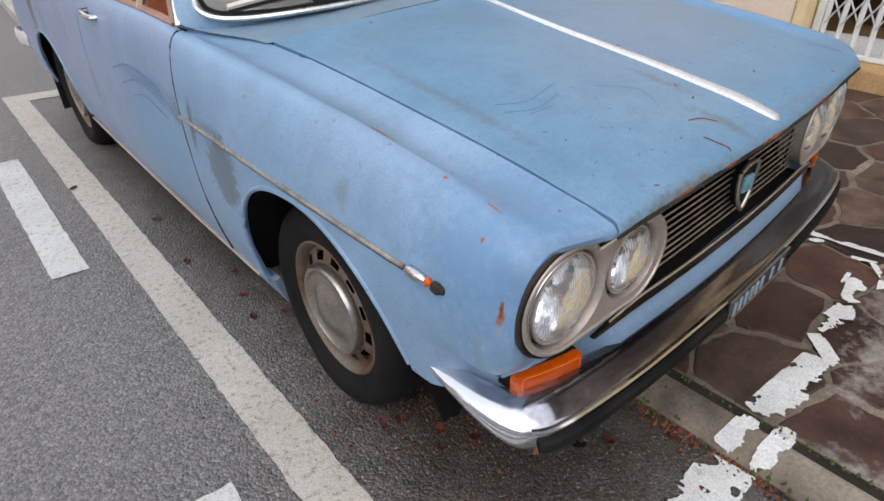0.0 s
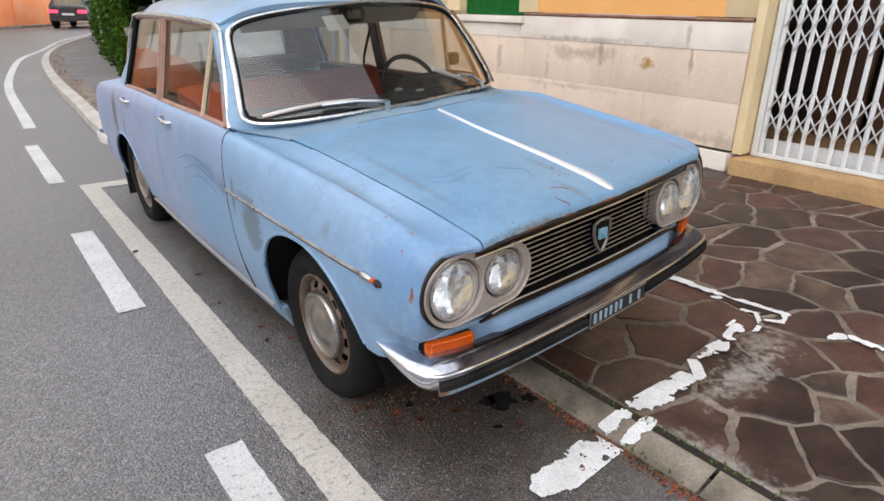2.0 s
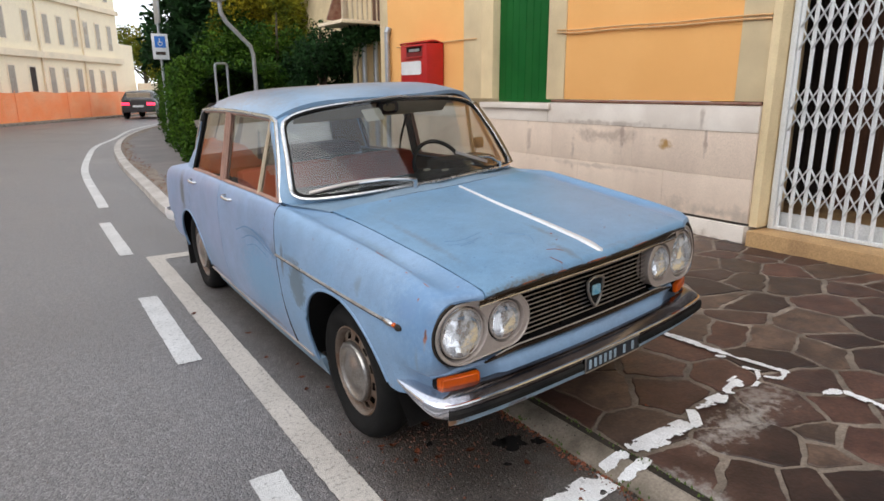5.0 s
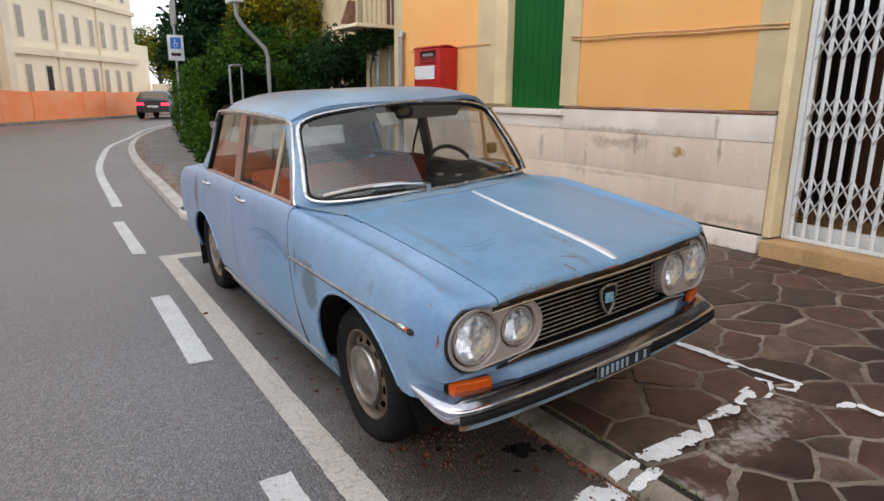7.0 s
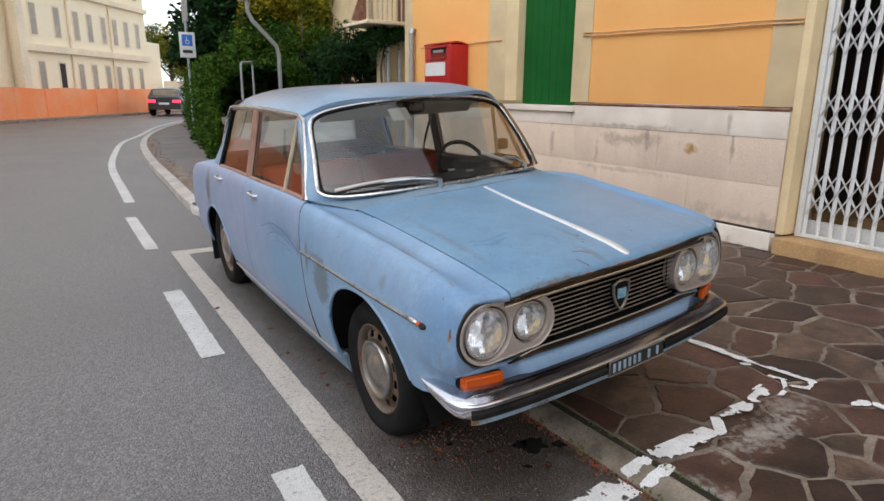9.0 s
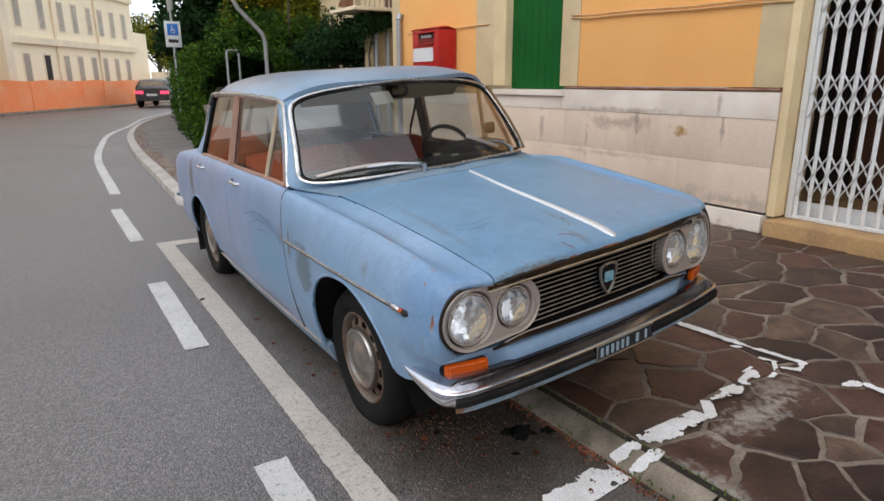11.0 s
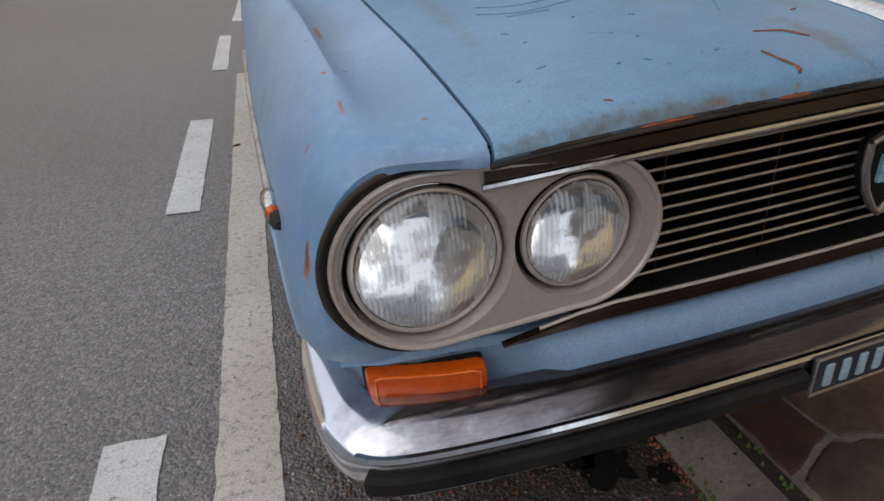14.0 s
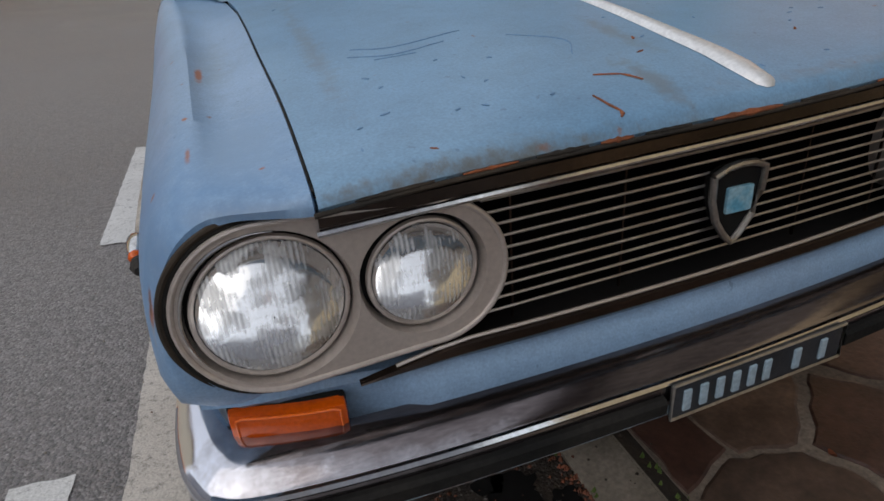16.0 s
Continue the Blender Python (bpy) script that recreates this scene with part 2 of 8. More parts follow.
M_WALKASPH = mat("footway_asphalt", (0.20, 0.175, 0.165), 0.85, second=(0.15, 0.14, 0.135), scale=1.2, fine=140, amount=0.8, bump=0.6)
M_STONE = paved(mat("porphyry", (0.0358, 0.0171, 0.0131), 0.48, second=(0.0739, 0.0382, 0.0276), scale=7, fine=70, amount=0.95, bump=0.5, random=0.5, rough_var=0.2))
M_STONE_R = paved(mat("porphyry_red", (0.0493, 0.0209, 0.0153), 0.52, second=(0.0941, 0.0461, 0.0322), scale=8, fine=70, amount=0.95, bump=0.5, random=0.4, rough_var=0.2))
M_STONE_G = paved(mat("porphyry_grey", (0.0515, 0.0314, 0.0234), 0.52, second=(0.1098, 0.0686, 0.0478), scale=9, fine=70, amount=0.95, bump=0.5, random=0.4, rough_var=0.2))
M_MORTAR = paved(mat("mortar", (0.24, 0.192, 0.15), 0.85, second=(0.11, 0.085, 0.065), scale=4, fine=120, amount=0.9, bump=0.5), 16)
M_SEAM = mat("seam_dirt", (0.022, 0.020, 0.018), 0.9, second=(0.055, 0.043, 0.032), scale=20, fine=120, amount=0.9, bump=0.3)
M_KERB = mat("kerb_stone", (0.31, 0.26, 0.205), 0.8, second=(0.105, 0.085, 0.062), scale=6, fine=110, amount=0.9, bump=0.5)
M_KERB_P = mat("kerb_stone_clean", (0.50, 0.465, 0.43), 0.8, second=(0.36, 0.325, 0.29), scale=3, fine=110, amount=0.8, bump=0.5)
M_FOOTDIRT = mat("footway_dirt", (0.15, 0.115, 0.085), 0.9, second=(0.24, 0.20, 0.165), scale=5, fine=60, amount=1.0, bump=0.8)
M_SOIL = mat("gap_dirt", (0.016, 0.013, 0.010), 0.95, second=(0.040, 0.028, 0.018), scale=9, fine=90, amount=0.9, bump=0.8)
M_LINE = speckled(mat("road_paint", (0.47, 0.43, 0.385), 0.75, second=(0.40, 0.365, 0.325), scale=3, fine=190, amount=0.8, bump=0.5), 55, 0.35, 1.15, 0.30, 0.48)
M_DASH = speckled(mat("dash_paint", (0.55, 0.54, 0.525), 0.75, second=(0.45, 0.44, 0.425), scale=3, fine=190, amount=0.8, bump=0.5), 50, 0.35, 1.12, 0.30, 0.46)
M_PAVEPAINT = speckled(mat("pavement_paint", (0.78, 0.78, 0.78), 0.6, second=(0.62, 0.61, 0.60), scale=9, fine=150, amount=0.8, bump=0.25), 38, 0.55, 1.05, 0.28, 0.44)
M_PLASTER_O = mat("plaster_orange", (0.93, 0.49, 0.165), 0.9, second=(0.86, 0.43, 0.135), scale=1.6, fine=240, amount=0.6, bump=0.12)
M_PLASTER_C = mat("plaster_cream", (0.71, 0.565, 0.34), 0.9, second=(0.54, 0.42, 0.255), scale=2.2, fine=240, amount=0.7, bump=0.12)
M_PLASTER_Y = mat("plaster_pillar", (0.84, 0.67, 0.40), 0.9, second=(0.68, 0.53, 0.31), scale=3, fine=220, amount=0.7, bump=0.12)
M_PLINTH = stained(mat("plinth_stone", (0.74, 0.60, 0.48), 0.85, second=(0.58, 0.46, 0.37), scale=2.4, fine=260, amount=0.7, bump=0.12, stretch=(1, 1, 0.35)), [
    ((3.17, 1.55, 0.90), (0.2, 0.055, 0.06), (0.40, 0.23, 0.08), 1.0, 0.7), ((3.17, 2.25, 0.93), (0.2, 0.5, 0.07), (0.34, 0.26, 0.21), 0.6, 0.9), ((3.17, 1.15, 0.98), (0.2, 0.02, 0.16), (0.30, 0.22, 0.18), 0.7, 0.8),
    ((3.17, 2.05, 0.96), (0.2, 0.025, 0.20), (0.30, 0.22, 0.18), 0.6, 0.8), ((3.17, 2.7, 0.80), (0.2, 0.03, 0.22), (0.34, 0.25, 0.20), 0.6, 0.8), ((3.17, 3.4, 0.85), (0.2, 0.05, 0.22), (0.34, 0.25, 0.20), 0.6, 0.8),
    ((3.17, 1.0, 0.36), (0.2, 0.6, 0.08), (0.36, 0.30, 0.25), 0.6, 0.9), ((3.17, 2.4, 0.62), (0.2, 0.9, 0.03), (0.36, 0.28, 0.22), 0.5, 0.9)], 9.0, 1.5)
M_LEDGE = stained(mat("ledge_stone", (0.83, 0.755, 0.67), 0.8, second=(0.66, 0.58, 0.50), scale=3.0, fine=260, amount=0.7, bump=0.2), [
    ((3.13, 1.5, 0.13), (0.2, 0.9, 0.07), (0.36, 0.27, 0.19), 0.7, 0.8), ((3.16, 2.3, 1.05), (0.2, 0.7, 0.03), (0.38, 0.30, 0.24), 0.6, 0.8), ((3.16, 1.2, 1.10), (0.2, 0.03, 0.12), (0.36, 0.28, 0.22), 0.6, 0.8)], 9.0, 1.5)
M_STEP = mat("ochre_step", (0.50, 0.31, 0.14), 0.75, second=(0.36, 0.215, 0.10), scale=5, fine=80, amount=0.9, bump=0.3)
M_GREEN = mat("green_shutter_paint", (0.004, 0.105, 0.016), 0.6, second=(0.003, 0.085, 0.013), scale=3, fine=90, amount=0.6, bump=0.08, spec=0.2)
M_RED = mat("red_post_paint", (0.48, 0.012, 0.014), 0.35, second=(0.34, 0.010, 0.012), scale=6, fine=90, amount=0.6, bump=0.05)
M_SLOT = mat("red_recess_shade", (0.20, 0.010, 0.010), 0.6, second=(0.13, 0.008, 0.008), scale=6, fine=90, amount=0.6, bump=0.05)
M_WHITE = mat("white_enamel", (0.74, 0.75, 0.75), 0.45, second=(0.62, 0.63, 0.62), scale=7, fine=120, amount=0.7, bump=0.08)
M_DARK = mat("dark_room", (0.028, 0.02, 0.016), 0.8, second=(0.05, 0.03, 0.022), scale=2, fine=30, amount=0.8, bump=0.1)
M_WOOD = mat("brown_door_wood", (0.12, 0.055, 0.03), 0.5, second=(0.07, 0.03, 0.018), scale=4, fine=60, amount=0.8, bump=0.15, stretch=(8, 8, 1))
M_RUSTPIPE = mat("rusty_pipe", (0.17, 0.06, 0.035), 0.7, second=(0.28, 0.16, 0.11), scale=9, fine=90, amount=0.9, bump=0.3)
M_CABLE = mat("painted_cable", (0.70, 0.42, 0.19), 0.8, second=(0.56, 0.34, 0.16), scale=9, fine=90, amount=0.8, bump=0.2)
M_GALV = mat("galvanised_steel", (0.42, 0.44, 0.46), 0.45, 0.7, second=(0.32, 0.34, 0.36), scale=9, fine=120, amount=0.7, bump=0.08)
RUSTY, BROWN, PRIMER, SCUFF, GRIME = (0.30, 0.085, 0.02), (0.13, 0.05, 0.02), (0.13, 0.20, 0.25), (0.09, 0.09, 0.08), (0.16, 0.21, 0.23)


def body_paint(name, base, second, stains, rough=0.40, uneven=1.0):
    """Old car paint: faded patches, specks, and the stains and painted dent shade of one panel."""
    m = mat(name, base, rough, second=second, scale=2.6, fine=300, amount=0.6, bump=0.012, spec=0.5, coat=0.12, rough_var=0.14)
    speckled(m, 7, 0.90, 1.08, 0.36, 0.64)
    specks(m, 70, 0.715, (0.10, 0.17, 0.26), 0.7)
    specks(m, 38, 0.765, (0.20, 0.075, 0.03), 0.9)
    return stained(m, stains, uneven=uneven)


M_PAINT = body_paint("car_paint_blue", (0.185, 0.32, 0.475), (0.225, 0.35, 0.49), [])
M_BONNET = body_paint("bonnet_paint", (0.150, 0.287, 0.44), (0.195, 0.325, 0.46), [
    ((0.02, -0.648, 0.80), (0.085, 0.014, 0.014), RUSTY, 0.9, 0.6), ((-0.22, -0.655, 0.785), (0.14, 0.007, 0.008), BROWN, 0.8, 0.4),
    ((-0.40, -0.650, 0.778), (0.12, 0.006, 0.008), BROWN, 0.8, 0.4), ((0.25, -0.615, 0.785), (0.2, 0.007, 0.008), BROWN, 0.8, 0.4),
    ((-0.12, -0.56, 0.82), (0.022, 0.11, 0.05), (0.15, 0.17, 0.17), 0.6, 0.8), ((-0.06, -0.38, 0.85), (0.020, 0.12, 0.05), (0.15, 0.17, 0.17), 0.5, 0.8), ((-0.35, -0.640, 0.79), (0.16, 0.020, 0.03), (0.16, 0.20, 0.22), 0.6, 0.9), ((0.15, -0.600, 0.80), (0.30, 0.022, 0.03), (0.17, 0.20, 0.22), 0.55, 0.9),
    ((-0.212, -0.648, 0.800), (0.007, 0.008, 0.012), RUSTY, 0.9, 0.6), ((-0.30, -0.645, 0.80), (0.010, 0.004, 0.01), RUSTY, 0.8, 0.6),
    ((-0.30, 0.2, 0.90), (0.30, 0.10, 0.1), GRIME, 0.25, 0.9), ((0.30, -0.1, 0.87), (0.25, 0.3, 0.1), (0.20, 0.31, 0.43), 0.4, 0.9),
    ((-0.38, -0.655, 0.785), (0.22, 0.022, 0.04), (0.115, 0.110, 0.095), 0.75, 0.8), ((0.02, -0.655, 0.79), (0.26, 0.018, 0.04), (0.125, 0.115, 0.095), 0.7, 0.8), ((-0.47, -0.2, 0.86), (0.020, 0.42, 0.06), (0.14, 0.15, 0.15), 0.45, 0.9)])
M_PAINTV = body_paint("car_paint_bleached", (0.195, 0.322, 0.482), (0.245, 0.355, 0.505), [
    ((-0.57, -0.60, 0.772), (0.13, 0.06, 0.016), (0.115, 0.095, 0.070), 0.8, 0.8), ((-0.685, -0.585, 0.725), (0.05, 0.05, 0.040), (0.12, 0.10, 0.075), 0.7, 0.8), ((-0.50, -0.35, 0.86), (0.035, 0.32, 0.05), (0.15, 0.17, 0.18), 0.4, 0.9),
    ((-0.66, -0.56, 0.72), (0.25, 0.26, 0.25), (0.120, 0.245, 0.43), 0.8, 0.9), ((0.66, -0.1, 0.80), (0.25, 0.9, 0.25), (0.14, 0.28, 0.455), 0.6, 0.6), ((-0.77, 0.2, 0.45), (0.2, 0.5, 0.14), (0.17, 0.31, 0.48), 0.6, 0.8),
    # first patch: shade of a dent, painted in darker blue
    ((-0.715, -0.47, 0.73), (0.06, 0.07, 0.055), (0.155, 0.27, 0.46), 0.55, 0.6), ((-0.70, -0.56, 0.45), (0.08, 0.08, 0.10), (0.18, 0.31, 0.48), 0.6, 0.8),
    ((-0.60, -0.45, 0.790), (0.10, 0.012, 0.02), BROWN, 0.0, 0.5), ((-0.62, -0.18, 0.832), (0.035, 0.40, 0.022), GRIME, 0.45, 1.0), ((-0.60, -0.47, 0.80), (0.06, 0.12, 0.02), (0.175, 0.29, 0.44), 0.6, 0.7),
    ((-0.735, -0.16, 0.735), (0.04, 0.028, 0.045), GRIME, 0.6, 0.7), ((-0.772, 0.385, 0.60), (0.05, 0.095, 0.115), (0.115, 0.165, 0.20), 0.92, 0.3),
    ((-0.772, 0.55, 0.68), (0.05, 0.022, 0.085), SCUFF, 0.8, 0.6), ((-0.772, 0.44, 0.70), (0.05, 0.10, 0.018), SCUFF, 0.5, 0.7),
    ((-0.728, -0.572, 0.655), (0.03, 0.006, 0.040), (0.42, 0.30, 0.16), 0.55, 0.9), ((-0.728, -0.572, 0.672), (0.03, 0.009, 0.026), RUSTY, 0.95, 0.6), ((-0.728, -0.571, 0.678), (0.03, 0.005, 0.018), BROWN, 1.0, 0.4),
    ((-0.715, -0.612, 0.640), (0.03, 0.006, 0.040), (0.36, 0.17, 0.07), 0.6, 0.8), ((-0.692, -0.588, 0.788), (0.009, 0.008, 0.02), RUSTY, 1.0, 0.5), ((-0.728, -0.54, 0.585), (0.03, 0.010, 0.055), (0.20, 0.24, 0.25), 0.5, 0.7),
    ((-0.697, -0.505, 0.770), (0.006, 0.005, 0.008), RUSTY, 1.0, 0.5), ((-0.578, -0.556, 0.797), (0.005, 0.004, 0.01), RUSTY, 1.0, 0.5),
    ((-0.592, -0.278, 0.826), (0.003, 0.004, 0.01), RUSTY, 1.0, 0.5), ((-0.656, -0.371, 0.816), (0.004, 0.007, 0.01), RUSTY, 1.0, 0.5),
    ((-0.652, -0.485, 0.80), (0.004, 0.022, 0.02), RUSTY, 0.8, 0.6), ((-0.640, -0.16, 0.835), (0.007, 0.045, 0.02), RUSTY, 0.95, 0.5),
    ((-0.684, -0.061, 0.845), (0.007, 0.010, 0.01), RUSTY, 0.9, 0.5),
    ((-0.73, -0.46, 0.385), (0.05, 0.10, 0.014), BROWN, 0.9, 0.5), ((-0.70, -0.60, 0.44), (0.05, 0.02, 0.02), RUSTY, 0.8, 0.5),
    ((-0.765, 2.60, 0.74), (0.06, 0.055, 0.14), SCUFF, 0.85, 0.45), ((-0.60, -0.63, 0.555), (0.35, 0.03, 0.006), BROWN, 0.55, 0.6)], uneven=0.65)
M_DOOR = body_paint("door_paint", (0.24, 0.32, 0.475), (0.215, 0.325, 0.485), [
    ((-0.77, 0.85, 0.50), (0.1, 0.42, 0.24), (0.145, 0.305, 0.475), 0.8, 0.6), ((-0.77, 0.66, 0.70), (0.05, 0.06, 0.05), SCUFF, 0.5, 0.8),
    # first patch: the dent's shaded crease, painted as a darker stripe
    ((-0.77, 0.95, 0.72), (0.06, 0.30, 0.03), (0.12, 0.20, 0.31), 0.55, 0.7), ((-0.77, 1.0, 0.285), (0.06, 0.6, 0.02), BROWN, 0.7, 0.6)])
M_PAINTR = body_paint("car_paint_lilac", (0.265, 0.315, 0.46), (0.235, 0.325, 0.475), [
    ((-0.765, 2.60, 0.72), (0.07, 0.085, 0.17), (0.11, 0.12, 0.11), 0.85, 0.6), ((-0.77, 1.9, 0.40), (0.1, 0.5, 0.14), (0.19, 0.30, 0.45), 0.6, 0.9),
    ((-0.77, 2.0, 0.285), (0.06, 0.6, 0.02), BROWN, 0.7, 0.6)])
M_PAINTD = body_paint("car_paint_dull", (0.18, 0.275, 0.37), (0.235, 0.29, 0.335), [], 0.5)
M_ROOF = body_paint("roof_paint", (0.19, 0.31, 0.45), (0.24, 0.27, 0.31), [((-0.05, 2.15, 1.41), (0.85, 1.1, 0.3), (0.27, 0.185, 0.155), 0.95, 0.7), ((-0.50, 1.7, 1.32), (0.14, 0.9, 0.1), (0.22, 0.17, 0.14), 0.6, 0.9)])
M_VALANCE = stained(body_paint("valance_paint", (0.24, 0.36, 0.46), (0.30, 0.40, 0.47), [((-0.70, -0.62, 0.39), (0.07, 0.08, 0.03), (0.22, 0.10, 0.035), 0.95, 0.5), ((-0.42, -0.68, 0.385), (0.06, 0.05, 0.012), BROWN, 0.8, 0.6), ((0.1, -0.66, 0.39), (0.08, 0.05, 0.012), BROWN, 0.7, 0.6)], 0.5), [((-0.2, -0.68, 0.378), (0.5, 0.05, 0.008), BROWN, 0.7, 0.6)], 30)
M_CHROME = mat("worn_chrome", (0.66, 0.66, 0.67), 0.13, 1.0, second=(0.55, 0.52, 0.48), scale=11, fine=160, amount=0.6, bump=0.02, rough_var=0.10)
# Pale lilac patches on corner and lower roll paint in mirrored sky; the brown patch is rust.
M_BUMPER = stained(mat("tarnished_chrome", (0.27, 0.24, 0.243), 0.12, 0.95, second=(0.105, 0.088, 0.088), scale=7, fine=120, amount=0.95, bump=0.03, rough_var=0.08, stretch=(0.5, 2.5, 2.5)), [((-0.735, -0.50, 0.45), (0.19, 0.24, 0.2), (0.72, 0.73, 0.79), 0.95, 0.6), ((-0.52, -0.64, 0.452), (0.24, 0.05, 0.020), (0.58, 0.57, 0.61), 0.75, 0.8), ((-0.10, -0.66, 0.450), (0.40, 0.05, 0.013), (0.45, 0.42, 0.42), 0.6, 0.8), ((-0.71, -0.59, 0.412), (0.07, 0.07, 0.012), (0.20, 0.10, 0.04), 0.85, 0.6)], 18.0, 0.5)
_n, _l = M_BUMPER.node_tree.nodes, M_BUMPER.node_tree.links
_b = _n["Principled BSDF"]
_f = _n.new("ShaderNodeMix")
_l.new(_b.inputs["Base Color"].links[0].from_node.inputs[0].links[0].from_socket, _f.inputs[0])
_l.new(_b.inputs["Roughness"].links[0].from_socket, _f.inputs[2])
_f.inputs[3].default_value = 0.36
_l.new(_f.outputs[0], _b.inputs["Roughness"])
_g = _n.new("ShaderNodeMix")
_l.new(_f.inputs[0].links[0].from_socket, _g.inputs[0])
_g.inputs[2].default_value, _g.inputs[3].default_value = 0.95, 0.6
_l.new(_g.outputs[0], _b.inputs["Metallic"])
M_STRIP = mat("satin_strip", (0.80, 0.80, 0.80), 0.34, 0.35, second=(0.68, 0.67, 0.66), scale=14, fine=160, amount=0.6, bump=0.03)
M_ALU = mat("dull_aluminium", (0.54, 0.475, 0.43), 0.38, 0.5, second=(0.43, 0.37, 0.33), scale=8, fine=130, amount=0.4, bump=0.015, rough_var=0.1)
M_BROWN = mat("brown_chrome", (0.065, 0.046, 0.037), 0.20, 0.8, second=(0.03, 0.021, 0.016), scale=9, fine=140, amount=0.9, bump=0.05)
# Tinted bluish so that the windscreen mirrors a lavender veil from the added fronts.
M_FRONTS = mat("unseen_front", (0.53, 0.54, 0.59), 0.9, second=(0.44, 0.45, 0.49), scale=0.4, fine=6, amount=0.8, bump=0.1)
M_STREET = mat("dark_unseen_front", (0.20, 0.17, 0.14), 0.9, second=(0.13, 0.11, 0.09), scale=0.4, fine=6, amount=0.8, bump=0.1)
M_MOULD = mat("worn_moulding", (0.52, 0.48, 0.43), 0.32, 0.7, second=(0.30, 0.24, 0.19), scale=16, fine=150, amount=0.9, bump=0.05)
M_BAR = mat("grille_metal", (0.56, 0.50, 0.46), 0.34, 0.75, second=(0.34, 0.26, 0.20), scale=14, fine=150, amount=0.8, bump=0.05)
M_RUBBER = mat("black_rubber", (0.011, 0.011, 0.011), 0.75, second=(0.024, 0.022, 0.02), scale=7, fine=110, amount=0.8, bump=0.25, spec=0.08)
M_TYRE = mat("tyre_rubber", (0.007, 0.007, 0.007), 0.85, second=(0.017, 0.016, 0.015), scale=6, fine=120, amount=0.8, bump=0.3, spec=0.2)
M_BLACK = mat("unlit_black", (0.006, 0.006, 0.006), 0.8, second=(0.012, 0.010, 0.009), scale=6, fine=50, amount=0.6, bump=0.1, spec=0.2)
M_VOID = mat("shade_black", (0.002, 0.002, 0.002), 0.95, second=(0.003, 0.003, 0.003), scale=6, fine=50, amount=0.5, bump=0.05, spec=0.02)
M_RIM = mat("rusty_wheel_paint", (0.20, 0.165, 0.135), 0.55, 0.3, second=(0.13, 0.07, 0.04), scale=9, fine=130, amount=1.0, bump=0.3)
M_HUBCAP = mat("hubcap_steel", (0.44, 0.42, 0.40), 0.32, 0.9, second=(0.30, 0.26, 0.22), scale=9, fine=130, amount=0.8, bump=0.06)
M_SEAT = mat("terracotta_cloth", (0.46, 0.075, 0.042), 0.85, second=(0.25, 0.052, 0.030), scale=5, fine=240, amount=0.7, bump=0.3)
M_DASHB = mat("black_vinyl", (0.012, 0.012, 0.013), 0.6, second=(0.020, 0.020, 0.021), scale=6, fine=220, amount=0.6, bump=0.2, spec=0.2)
M_SEATD = mat("blue_grey_vinyl", (0.045, 0.055, 0.075), 0.6, second=(0.030, 0.036, 0.050), scale=6, fine=200, amount=0.7, bump=0.2, spec=0.25)
M_VISOR = mat("beige_visor", (0.46, 0.40, 0.25), 0.85, second=(0.38, 0.33, 0.20), scale=7, fine=200, amount=0.6, bump=0.15)
M_STICKER = mat("faded_paper", (0.36, 0.32, 0.26), 0.8, second=(0.29, 0.26, 0.21), scale=14, fine=200, amount=0.6, bump=0.05)
M_PLATE = mat("plate_black", (0.012, 0.016, 0.022), 0.45, second=(0.03, 0.034, 0.04), scale=12, fine=160, amount=0.8, bump=0.1)
M_PLATEBAR = mat("plate_bars", (0.30, 0.38, 0.44), 0.5, second=(0.30, 0.40, 0.48), scale=20, fine=160, amount=0.8, bump=0.1)
M_CREAM = mat("yellowed_bar", (0.58, 0.47, 0.33), 0.5, second=(0.46, 0.36, 0.25), scale=9, fine=120, amount=0.7, bump=0.05)
M_PILLAR = mat("brown_mirror_tint", (0.20, 0.135, 0.065), 0.5, second=(0.12, 0.08, 0.04), scale=9, fine=140, amount=0.8, bump=0.1)
M_HEADLINE = mat("headlining", (0.20, 0.165, 0.125), 0.9, second=(0.15, 0.125, 0.095), scale=5, fine=200, amount=0.6, bump=0.2)
# Bright window frames: the orange they mirror is put into a salmon colour.
M_FRAME = mat("salmon_mirror_tint", (0.42, 0.235, 0.175), 0.5, second=(0.30, 0.175, 0.13), scale=9, fine=140, amount=0.8, bump=0.1)
M_TRIM = mat("pale_trim", (0.68, 0.68, 0.68), 0.24, 0.9, second=(0.46, 0.44, 0.42), scale=9, fine=120, amount=0.7, bump=0.04)
M_GLASS = glass("car_glass", (0.95, 0.98, 0.97), 0.0, 0.84)
M_DUSTY = dusty_glass("dusty_glass", 0.42)
M_SCREEN = dusty_glass("windscreen_glass", 0.06)
M_NET = mat("orange_net", (1.0, 0.28, 0.085), 0.7, second=(0.95, 0.38, 0.18), scale=1.1, fine=40, amount=0.9, bump=0.2)
M_STUCCO = mat("cream_stucco", (0.98, 0.84, 0.60), 0.9, second=(0.92, 0.78, 0.56), scale=0.5, fine=25, amount=0.6, bump=0.05)
M_STUCCO_L = mat("stucco_bands", (0.95, 0.78, 0.56), 0.9, second=(0.78, 0.66, 0.48), scale=0.7, fine=30, amount=0.8, bump=0.1)
M_PANE = mat("window_pane", (0.40, 0.31, 0.21), 0.3, second=(0.28, 0.24, 0.19), scale=0.8, fine=10, amount=0.8, bump=0.02)
M_BARK = mat("bark", (0.06, 0.045, 0.032), 0.9, second=(0.10, 0.08, 0.06), scale=7, fine=50, amount=0.8, bump=0.6)
